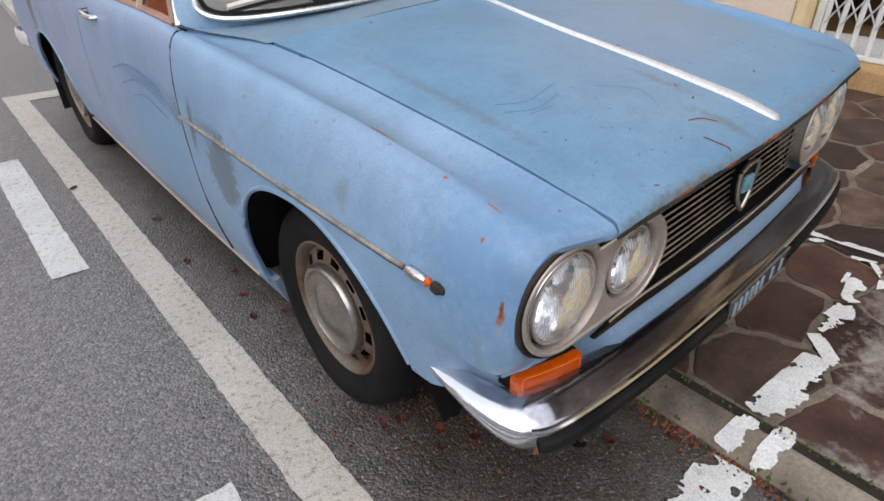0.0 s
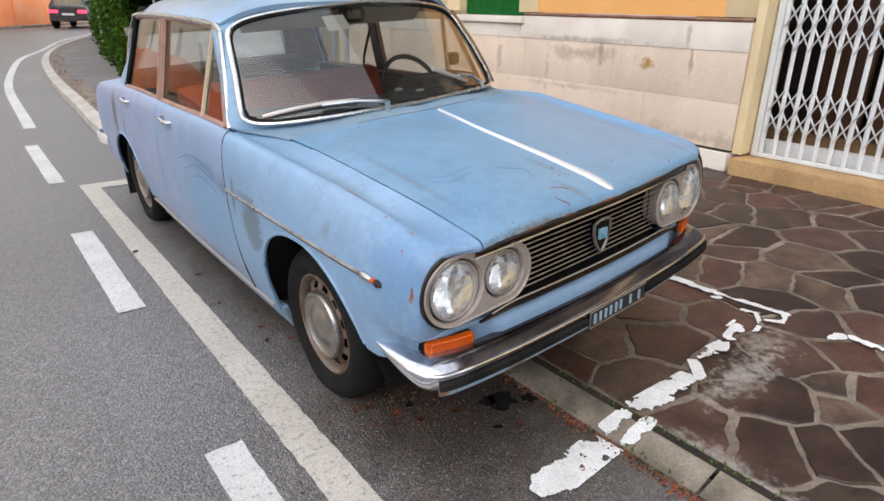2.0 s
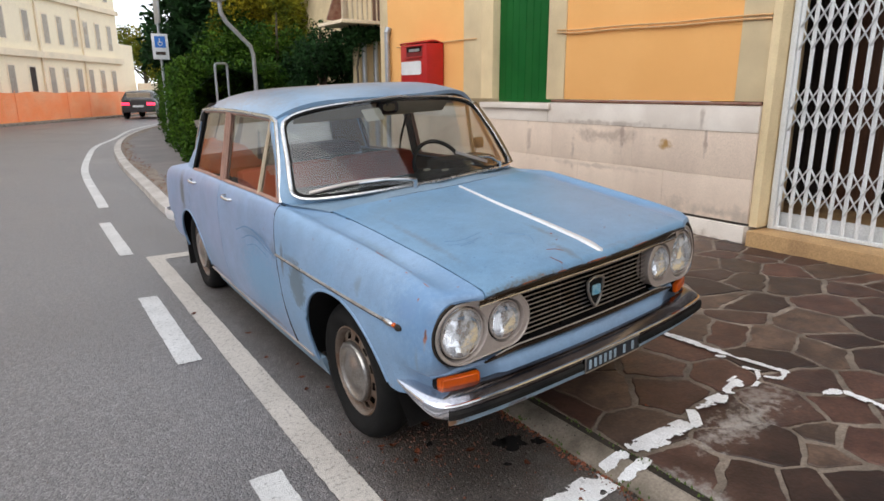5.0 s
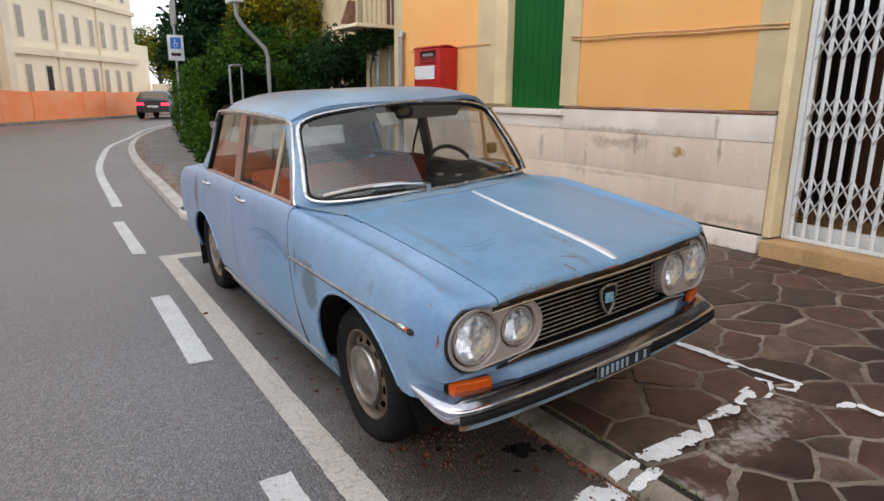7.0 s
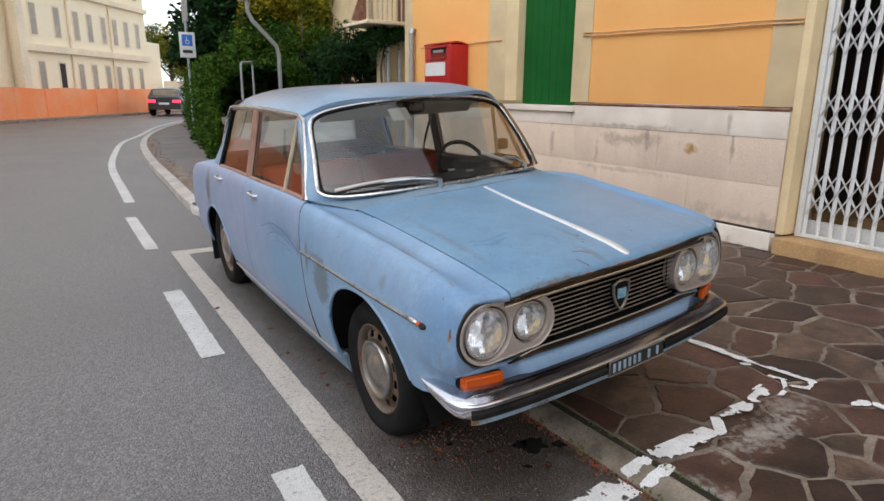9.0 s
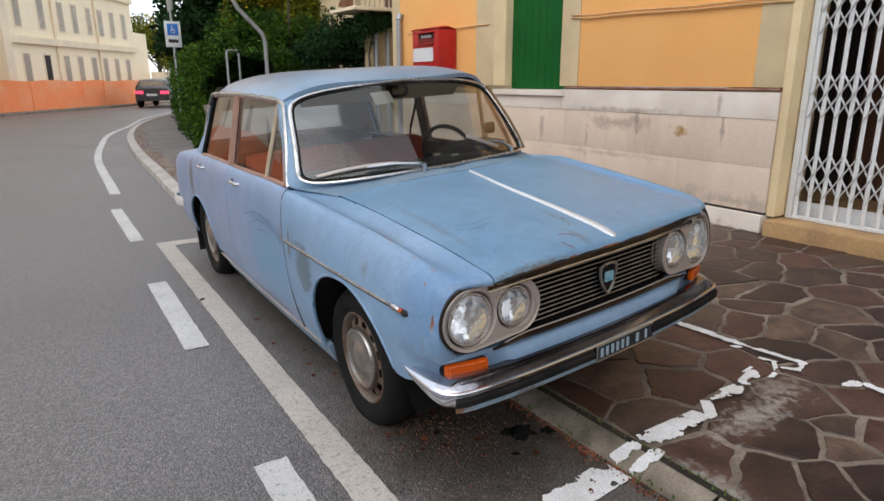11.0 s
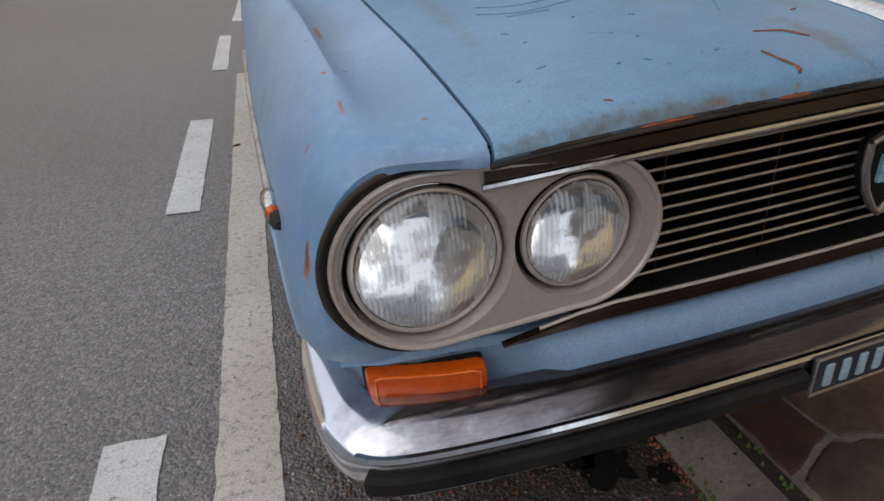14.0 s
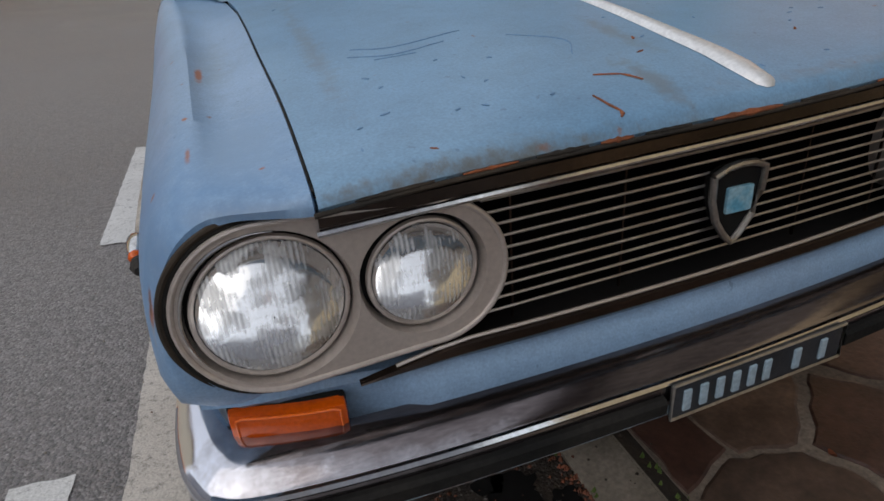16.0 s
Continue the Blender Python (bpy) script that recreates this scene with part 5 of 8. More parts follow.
# prisms: blocks of fine ribs that scatter more or less light
_ml, _ns2 = _nt.nodes.new("ShaderNodeMath"), _nt.nodes.new("ShaderNodeTexNoise")
_ns2.inputs["Scale"].default_value, _ns2.inputs["Detail"].default_value = 19, 4
_nt.links.new(_tc.outputs["Object"], _ns2.inputs["Vector"])
_ml.operation = "MULTIPLY_ADD"
_ml.inputs[1].default_value = 0.16
_nt.links.new(_wv.outputs["Fac"], _ml.inputs[0])
_nt.links.new(_ns2.outputs[0], _ml.inputs[2])
_nt.links.new(_ml.outputs[0], _rg.inputs[0])
_nt.links.new(_rg.outputs[0], _m2.inputs[0])
_nt.links.new(_mx.outputs[0], _m2.inputs[1])
_nt.links.new(_df.outputs[0], _m2.inputs[2])
# the prisms on the glass face upwards and mirror the sky
_w2, _b2, _g2, _m3, _r2, _n3 = (_nt.nodes.new("ShaderNode" + k) for k in ("TexWave", "Bump", "BsdfGlossy", "MixShader", "MapRange", "TexNoise"))
_w2.bands_direction, _w2.wave_profile = "Z", "SAW"
_w2.inputs["Scale"].default_value, _w2.inputs["Distortion"].default_value = 30, 0.6
_b2.invert = True
_b2.inputs["Strength"].default_value, _b2.inputs["Distance"].default_value = 1.0, 0.0066
_n3.inputs["Scale"].default_value, _n3.inputs["Detail"].default_value = 38, 4
_r2.inputs[1].default_value, _r2.inputs[2].default_value, _r2.inputs[3].default_value, _r2.inputs[4].default_value = 0.42, 0.60, 0.22, 0.90
_g2.inputs["Roughness"].default_value = 0.14
_nt.links.new(_tc.outputs["Object"], _w2.inputs["Vector"])
_nt.links.new(_tc.outputs["Object"], _n3.inputs["Vector"])
_nt.links.new(_w2.outputs["Fac"], _b2.inputs["Height"])
_nt.links.new(_b2.outputs[0], _g2.inputs["Normal"])
# upright flutes break the mirrored light into stripes
_fl, _fa = _nt.nodes.new("ShaderNodeTexWave"), _nt.nodes.new("ShaderNodeMath")
_fl.inputs["Scale"].default_value, _fl.inputs["Distortion"].default_value = 52, 2.5
_nt.links.new(_tc.outputs["Object"], _fl.inputs["Vector"])
_fa.operation = "MULTIPLY_ADD"
_fa.inputs[1].default_value = 0.075
_nt.links.new(_fl.outputs["Fac"], _fa.inputs[0])
_nt.links.new(_n3.outputs[0], _fa.inputs[2])
_nt.links.new(_fa.outputs[0], _r2.inputs[0])
_nt.links.new(_r2.outputs[0], _m3.inputs[0])
_nt.links.new(_m2.outputs[0], _m3.inputs[1])
_nt.links.new(_g2.outputs[0], _m3.inputs[2])
_mx = _m3
_nt.links.new(_mx.outputs[0], [q for q in _nt.nodes if q.bl_idname == "ShaderNodeOutputMaterial"][0].inputs[0])
M_AMBER = mat("amber_plastic", (0.64, 0.10, 0.002), 0.10, second=(0.40, 0.052, 0.002), scale=14, fine=200, amount=0.6, bump=0.1, coat=0.15, spec=0.35)
M_REFL = mat("lamp_reflector", (0.97, 0.98, 0.99), 0.10, 1.0, second=(0.90, 0.91, 0.92), scale=26, fine=50, amount=0.3, bump=0.28, rough_var=0.06, stretch=(1.8, 1, 1))
M_RUST2 = mat("orange_rust", (0.30, 0.085, 0.028), 0.9, second=(0.15, 0.05, 0.02), scale=60, fine=240, amount=1.0, bump=0.5)
# A brighter copy of the amber paints the light caught by the lens rim.
M_AMBER2 = mat("amber_lit_rim", (0.80, 0.15, 0.003), 0.12, second=(0.7, 0.12, 0.003), scale=14, fine=200, amount=0.5, bump=0.05, coat=0.3)

LAMPS = [(0.597, LAMP_Z, 0.082), (0.429, LAMP_Z + 0.004, 0.064)]


def bezel_outline(n=28):
    """The rounded shape round both lamps: large at the outside, small at the grille."""
    c0, r0, c1, r1 = (0.597, LAMP_Z), 0.101, (0.422, LAMP_Z + 0.002), 0.090
    pts = []
    for k in range(n):
        t = math.pi * (0.5 - 0.02 + 1.04 * k / (n - 1))
        pts.append((c0[0] - r0 * math.cos(t), c0[1] + r0 * math.sin(t)))
    for k in range(n):
        t = math.pi * (1.5 - 0.02 + 1.04 * k / (n - 1))
        pts.append((c1[0] - r1 * math.cos(t), c1[1] + r1 * math.sin(t)))
    return pts


def bead(pts, dy, radii, closed):
    """A round bead on the nose along a flat outline of (x, z)."""
    n, rows = len(pts), []
    for k, (x, z) in enumerate(pts):
        a, b = (pts[k - 1], pts[(k + 1) % n]) if closed else (pts[max(k - 1, 0)], pts[min(k + 1, n - 1)])
        d = Vector((b[0] - a[0], b[1] - a[1])).normalized()
        rows.append([(x + d.y * radii[k] * math.cos(w), face_y(x) + dy + radii[k] * math.sin(w), z - d.x * radii[k] * math.cos(w)) for w in [2 * math.pi * j / 8 for j in range(8)]])
    bm = bmesh.new()
    vs = [[bm.verts.new(p) for p in r] for r in rows]
    for k in range(n if closed else n - 1):
        for j in range(8):
            bm.faces.new((vs[k][j], vs[(k + 1) % n][j], vs[(k + 1) % n][(j + 1) % 8], vs[k][(j + 1) % 8]))
    if not closed:
        bm.faces.new(vs[0])
        bm.faces.new(vs[-1])
    bmesh.ops.recalc_face_normals(bm, faces=bm.faces)
    for v in bm.verts:
        bend(v)
    return bm


for s in (-1, 1):
    bez = bmesh.new()
    out = bezel_outline()

    def loop_edges(pts, dy):
        vs = [bez.verts.new((s * x, face_y(x) + dy, z)) for x, z in pts]
        return [bez.edges.new((vs[k], vs[(k + 1) % len(vs)])) for k in range(len(vs))]
    es = loop_edges(out, -0.006)
    holes = []
    for cx, cz, r in LAMPS:
        h = [(cx + (r + 0.011) * math.cos(2 * math.pi * k / 40), cz + (r + 0.011) * math.sin(2 * math.pi * k / 40)) for k in range(40)]
        es += loop_edges(h, -0.006)
        holes.append(h)
    bmesh.ops.triangle_fill(bez, use_beauty=True, edges=es)
    # rims: outwards to the body, inwards to the lamps
    for pts, grow, deep in [(out, 1.0, 0.05)] + [(h, 1.0, 0.018) for h in holes]:
        n = len(pts)
        a = [bez.verts.new((s * x, face_y(x) - 0.0061, z)) for x, z in pts]
        mx, mz = (0, 0) if pts is out else (sum(p[0] for p in pts) / n, sum(p[1] for p in pts) / n)
        f = 1.0 if pts is out else 0.925
        b = [bez.verts.new((s * (mx + (x - mx) * f if mx else x), face_y(x) + deep, mz + (z - mz) * f if mx else z)) for x, z in pts]
        for k in range(n):
            bez.faces.new((a[k], a[(k + 1) % n], b[(k + 1) % n], b[k]))
    surround = cpart("lamp_surround", bez, M_ALU, "dull aluminium headlamp surround", False)
    part("rim_bead", bead([(s * x, z) for x, z in out], -0.006, [0.0036] * len(out), True), M_ALU, surround, "", True)

    def ring(grow, dy, r, t0, t1, n=44):
        q = 0.101 + grow
        pts = [(s * (0.597 + q * math.cos(t0 + (t1 - t0) * k / n)), LAMP_Z + q * math.sin(t0 + (t1 - t0) * k / n)) for k in range(n + 1)]
        return bead(pts, dy, [r * min(1, 0.12 + 4.5 * min(k, n - k) / n) for k in range(n + 1)], False)
    part("surround_gasket", ring(0.005, -0.001, 0.0056, -1.7, 2.1), M_RUBBER, surround, "black gasket between lamp surround and wing", True)
    # This black bead draws the shaded gap under the wing as well as its grime.
    part("brow_dirt_shade", ring(0.011, -0.004, 0.0040, -0.8, 2.0), M_SOIL, surround, "black dirt and painted gap shade under the edge of the wing", True)
    part("surround_ridge", ring(-0.009, -0.007, 0.0024, -0.7, 1.75), M_CHROME, surround, "bright ridge on the surround", True)
    for cx, cz, r in LAMPS:
        yy = face_y(cx)
        rim_y = yy + 0.004
        head = spin([(r + 0.010, rim_y + 0.012), (r + 0.002, rim_y + 0.006), (r + 0.001, rim_y - 0.001), (r - 0.003, rim_y)], 40, "y", (s * cx, 0, cz))
        ob = cpart("headlamp", head, M_RUBBER, "round headlamp with a ribbed clear lens")

        def lamp_part(nm, q, m, lb="", sm=True):
            for v in q.verts:
                bend(v)
            return part(nm, q, m, ob, lb, sm)
        lamp_part("lamp_ring", spin([(r + 0.003, rim_y + 0.001), (r + 0.002, rim_y - 0.004), (r - 0.0005, rim_y - 0.005), (r - 0.003, rim_y - 0.002)], 40, "y", (s * cx, 0, cz)), M_ALU)
        lamp_part("reflector", spin([(r - 0.003, rim_y + 0.002), (r * 0.9, rim_y + r * 0.10), (r * 0.7, rim_y + r * 0.31), (r * 0.5, rim_y + r * 0.52), (r * 0.3, rim_y + r * 0.73), (r * 0.12, rim_y + r * 0.90), (0.001, rim_y + r * 0.93)], 36, "y", (s * cx, 0, cz)), M_REFL)
        lens = lamp_part("lens", spin([(r - 0.003, rim_y), (r * 0.9, rim_y - 0.009), (r * 0.7, rim_y - 0.016), (r * 0.4, rim_y - 0.0215), (0.001, rim_y - 0.023)], 36, "y", (s * cx, 0, cz)), LENS, "ribbed clear glass lens")
        lens.visible_shadow = False
        lamp_part("bulb_shield", spin([(0.001, rim_y + 0.020), (0.008, rim_y + 0.022), (0.011, rim_y + 0.028), (0.009, rim_y + 0.075)], 16, "y", (s * cx, 0, cz)), M_HUBCAP)
        # A small amber bead, added to stand for an amber reflection in the lens.
        lamp_part("amber_glint", spin([(0.001, rim_y - 0.004), (0.006, rim_y - 0.001), (0.0075, rim_y + 0.008), (0.006, rim_y + 0.0195)], 14, "y", (s * cx, 0, cz + 0.003)), M_AMBER, "amber bead for a reflection in the lamp")
    # indicator: it bends round the corner with the panel
    cx, iz = (-0.608, 0.492) if s < 0 else (0.640, 0.512)

    def at_corner(v):
        px = cx + v[0]
        return (px, -0.552 + v[1] + 0.040 * max(0, (abs(px) - 0.535) / 0.14) ** 1.5, iz + v[2])
    bm = bmesh.new()
    box(-0.069, -0.018, -0.021, 0.069, 0.04, 0.021, 0.008, bm)
    bmesh.ops.subdivide_edges(bm, edges=[e for e in bm.edges if abs(e.verts[0].co.x - e.verts[1].co.x) > 0.05], cuts=5)
    for v in bm.verts:
        v.co = at_corner(v.co)
    ind = cpart("indicator", bm, M_AMBER, "orange front indicator lens")
    q = bmesh.new()
    box(-0.0702, -0.004, -0.0222, 0.0702, 0.04, 0.0222, 0.008, q)
    bmesh.ops.subdivide_edges(q, edges=[e for e in q.edges if abs(e.verts[0].co.x - e.verts[1].co.x) > 0.05], cuts=5)
    for v in q.verts:
        v.co = at_corner(v.co)
        bend(v)
    part("gasket", q, M_RUBBER, ind, "dark gasket round the lens", True)
    pts = [at_corner((dx, -0.0185, dz)) for dx, dz in ((-0.060, 0.013), (-0.052, 0.0165), (-0.02, 0.0165), (0.02, 0.0165), (0.052, 0.0165), (0.060, 0.013), (0.060, -0.013), (0.052, -0.0165), (0.02, -0.0165), (-0.02, -0.0165), (-0.052, -0.0165), (-0.060, -0.013), (-0.060, 0.013))]
    rim_bm = tube(pts, 0.0016, 6)
    for v in rim_bm.verts:
        bend(v)
    part("lens_rim", rim_bm, M_AMBER2, ind, "orange lens rim with its lit edge painted brighter", True)
    # side repeater
    ym, zm = -0.345, 0.672
    bm = tube([(s * (side_x(ym + d, zm - 0.05 * d) + 0.006), ym + d, zm + 0.05 * d) for d in (0.026, 0.018, 0, -0.018, -0.028)], [0.006, 0.011, 0.012, 0.010, 0.004], 10, flat=1.0)
    rep = cpart("side_repeater", bm, M_CHROME, "small side lamp with a rusty base")
    bm = tube([(s * (side_x(ym - 0.05 - d, zm) + 0.002), ym - 0.04 - d, zm - 0.006) for d in (0, 0.012, 0.026)], [0.011, 0.012, 0.006], 8)
    for v in bm.verts:
        bend(v)
    part("repeater_base", bm, M_SOIL, rep, "dirty lamp base", True)
    bm = tube([(s * (side_x(ym - 0.03 - d, zm) + 0.006), ym - 0.026 - d, zm - 0.001) for d in (0, 0.006, 0.012)], [0.008, 0.009, 0.004], 8)
    for v in bm.verts:
        bend(v)
    part("repeater_lens", bm, M_AMBER, rep, "small dirty orange lens", True)

# badge: a plain shield
def shield(w, h, n=10):
    pts = [(-w, h * 0.42), (-w * 0.5, h * 0.5), (0, h * 0.52), (w * 0.5, h * 0.5), (w, h * 0.42), (w * 0.97, h * 0.1), (w * 0.72, -h * 0.2), (w * 0.32, -h * 0.43), (0, -h * 0.54), (-w * 0.32, -h * 0.43), (-w * 0.72, -h * 0.2), (-w * 0.97, h * 0.1)]
    return pts


def plate(pts, y0, y1, cz, cx=0.0):
    bm = bmesh.new()
    a = [bm.verts.new((cx + x, y0, cz + z)) for x, z in pts]
    b = [bm.verts.new((cx + x, y1, cz + z)) for x, z in pts]
    n = len(pts)
    bm.faces.new(a)
    bm.faces.new(b[::-1])
    for k in range(n):
        bm.faces.new((a[k], a[(k + 1) % n], b[(k + 1) % n], b[k]))
    return bm


BZ, BX = 0.651, 0.008
badge = cpart("grille_badge", plate(shield(0.040, 0.098), -0.584, -0.566, BZ, BX), M_BLACK, "shield badge with a dull metal rim", False)
sh = shield(0.043, 0.106)
q = tube([(BX + x, -0.586, BZ + z) for x, z in sh + sh[:1]], 0.0054, 8, cap=False)
for v in q.verts:
    bend(v)
part("badge_rim", q, M_HUBCAP, badge, "", True)
M_FLAG = mat("badge_blue", (0.10, 0.32, 0.46), 0.4, second=(0.30, 0.48, 0.55), scale=60, fine=200, amount=0.9, bump=0.1)
part("badge_field", box(BX - 0.018, -0.590, BZ - 0.012, BX + 0.022, -0.583, BZ + 0.024, 0.001), M_FLAG, badge, "pale blue plain field")

# bonnet strip: a tapering blade with a worn crease behind
rows = []
for k in range(21):
    t = k / 20
    y = 0.30 - 0.912 * t
    w = 0.004 + 0.0155 * min(1, t * 1.05) if t < 0.97 else 0.014
    z = bonnet_z(0, y)
    o = 0.036 * (1 - t) ** 1.2
    rows.append([(o - w, y, z + 0.001), (o - w * 0.7, y, z + 0.006), (o, y, z + 0.009), (o + w * 0.7, y, z + 0.006), (o + w, y, z + 0.001)])
rows.append([(p[0] * 0.35 + 0.0, -0.620, z - 0.002) for p in rows[-1]])
cpart("bonnet_strip", grid(rows), M_STRIP, "bright strip along the bonnet")

# bumper
BP = [(-0.742, -0.33), (-0.748, -0.42), (-0.746, -0.49), (-0.735, -0.545), (-0.706, -0.590), (-0.64, -0.618), (-0.45, -0.641), (-0.2, -0.653), (0, -0.657)]
BP = BP + [(-x, y) for x, y in BP[-2::-1]]
BPX, BPY = curve([(k, p[0]) for k, p in enumerate(BP)]), curve([(k, p[1]) for k, p in enumerate(BP)])


def bump_rows(profile, k0, k1, n=110, taper=True):
    """Sweeps a profile of (outwards, height) along the bumper; the blade thins to a point at its ends."""
    rows = []
    for i in range(n + 1):
        k = k0 + (k1 - k0) * i / n
        x, y = BPX(k), BPY(k)
        dx, dy = BPX(k + 0.05) - BPX(k - 0.05), BPY(k + 0.05) - BPY(k - 0.05)
        d = math.hypot(dx, dy)
        nx, ny = dy / d, -dx / d
        f = min(1, 0.05 + min(k, len(BP) - 1 - k) / 3.6) ** 0.8 if taper else 1
        rows.append([(x + nx * o * (0.25 + 0.75 * f), y + ny * o * (0.25 + 0.75 * f), 0.480 + (z - 0.480) * f) for o, z in profile])
    return rows


BLADE = [(-0.080, 0.472), (-0.070, 0.482), (-0.050, 0.482), (-0.026, 0.474), (-0.008, 0.463), (0.001, 0.455), (0.003, 0.447), (0.001, 0.418), (-0.004, 0.410), (-0.02, 0.408)]
cpart("front_bumper", thick(grid(bump_rows(BLADE, 5.15, len(BP) - 1 - 4.35)), 0.003), M_BUMPER, "brown tarnished chrome bumper blade")
cpart("bumper_corner", thick(grid(bump_rows(BLADE, 0, 5.15, 70)), 0.003), M_BUMPER, "chrome bumper corner with mirrored sky painted in")
cpart("bumper_corner", thick(grid(bump_rows(BLADE, len(BP) - 1 - 4.35, len(BP) - 1, 60)), 0.003), M_BUMPER, "chrome bumper corner")
cpart("bumper_edge", tube([r[5] for r in bump_rows(BLADE, 4.0, len(BP) - 1 - 4.0)], 0.0055, 6), M_CHROME, "bright lower edge of the bumper")
RUB = [(-0.01, 0.438), (0.010, 0.438), (0.015, 0.433), (0.015, 0.416), (0.008, 0.411), (-0.015, 0.411)]
cpart("bumper_rubber", thick(grid(bump_rows(RUB, 4.25, 7.28, 40, False)), 0.002), M_RUBBER, "black rubber strip under the bumper")
cpart("bumper_rubber", thick(grid(bump_rows(RUB, 8.92, 11.9, 40, False)), 0.002), M_RUBBER, "black rubber strip under the bumper")
cpart("valance", thick(grid(bump_rows([(-0.034, 0.412), (-0.016, 0.407), (-0.012, 0.397), (-0.015, 0.380), (-0.034, 0.372)], 4.2, 12.0, 80, False)), 0.002), M_VALANCE, "pale blue valance under the bumper with rust patches")
# plate with plain bars
pl = cpart("number_plate", box(-0.132, -0.668, 0.400, 0.172, -0.660, 0.456, 0.003), M_PLATE, "small black number plate in a dull metal frame", False)
PLF = [(-0.132, 0.456), (0.172, 0.456), (0.172, 0.400), (-0.132, 0.400), (-0.132, 0.456)]
q = tube([(x, -0.667 + SKEW * x, z) for x, z in PLF], 0.0030, 6)
part("plate_frame", q, M_HUBCAP, pl, "dull metal plate frame", True)
for x0 in [-0.116 + 0.0275 * k for k in range(6)] + [0.077, 0.127]:
    q = box(x0, -0.6715, 0.411, x0 + 0.013, -0.6675, 0.445, 0.002)
    for v in q.verts:
        bend(v)
    part("bar", q, M_PLATEBAR, pl)

# ---- wheels ----


def wheel(s, y, name, hub=HUB_Z, half=0.655):
    cx = s * half
    prof = []
    for k in range(19):
        t = math.pi * (-0.12 + 1.24 * k / 18)
        prof.append((0.235 + 0.055 * math.sin(t) ** 0.9 if math.sin(t) > 0 else 0.235 + 0.05 * math.sin(t), cx - 0.078 * math.cos(t) * s))
    prof = [(0.185, cx - s * 0.05)] + prof + [(0.185, cx + s * 0.055)]
    bm = spin(prof, 48, "x", (0, y, hub))
    for v in bm.verts:
        if v.co.z < 0.085:
            drop = 0.085 - v.co.z
            v.co.x += (v.co.x - cx) * drop * 2.2
            v.co.z = max(v.co.z, 0.036)
    root = cpart(name, bm, M_TYRE, "dusty black tyre gone soft on a rusty slotted steel wheel")

    def sub(nm, q, m, lb="", sm=True):
        for v in q.verts:
            bend(v)
        return part(nm, q, m, root, lb, sm)
    o = cx + s * 0.05
    sub("rim", spin([(0.190, o - s * 0.02), (0.192, o + s * 0.006), (0.184, o + s * 0.010), (0.176, o + s * 0.002), (0.170, o - s * 0.02), (0.150, o - s * 0.026)], 48, "x", (0, y, hub)), M_RIM, "rusty wheel rim")
    disc = bmesh.new()
    n = 48
    rings = [[disc.verts.new((o + d * s, y + r * math.cos(2 * math.pi * k / n), hub + r * math.sin(2 * math.pi * k / n))) for k in range(n)] for r, d in ((0.168, -0.022), (0.158, -0.012), (0.133, -0.004), (0.100, 0.004), (0.03, 0.004))]
    for ri in range(4):
        for k in range(n):
            if ri == 1 and k % 4 in (0, 1):
                continue
            disc.faces.new((rings[ri][k], rings[ri][(k + 1) % n], rings[ri + 1][(k + 1) % n], rings[ri + 1][k]))
    sub("wheel_disc", disc, M_RIM, "wheel disc with a ring of slots")
    sub("hubcap", spin([(0.128, o + s * 0.000), (0.127, o + s * 0.013), (0.121, o + s * 0.021), (0.112, o + s * 0.020), (0.104, o + s * 0.012), (0.085, o + s * 0.009), (0.066, o + s * 0.018), (0.05, o + s * 0.028), (0.025, o + s * 0.033), (0.001, o + s * 0.034)], 48, "x", (0, y, hub)), M_HUBCAP, "dull steel hubcap with a raised rim")
    sub("wheel_back", spin([(0.17, o - s * 0.06), (0.001, o - s * 0.06)], 24, "x", (0, y, hub)), M_BLACK)


for s in (-1, 1):
    wheel(s, FRONT_Y + 0.062, "front_wheel", 0.288, 0.622)
    wheel(s, REAR_Y, "rear_wheel")
for s in (-1, 1):
    cpart("mud_flap", box(s * 0.66 - 0.085, 2.90, 0.12, s * 0.66 + 0.085, 2.912, 0.40, 0.003), M_RUBBER, "black mud flap")

# rear bumper with its chrome end
RP = [(-0.772, 3.12), (-0.80, 3.26), (-0.79, 3.37), (-0.70, 3.43), (-0.55, 3.455), (0, 3.47), (0.55, 3.455), (0.70, 3.43), (0.745, 3.37), (0.752, 3.28), (0.738, 3.15)]
rows = [[(x * f, y + (0 if f == 1 else -0.0), z) for f, z in ((0.985, 0.50), (1.0, 0.48), (1.004, 0.455), (1.0, 0.43), (0.985, 0.42))] for x, y in RP]
cpart("rear_bumper", thick(grid(rows), 0.004), M_STRIP, "bright rear bumper")

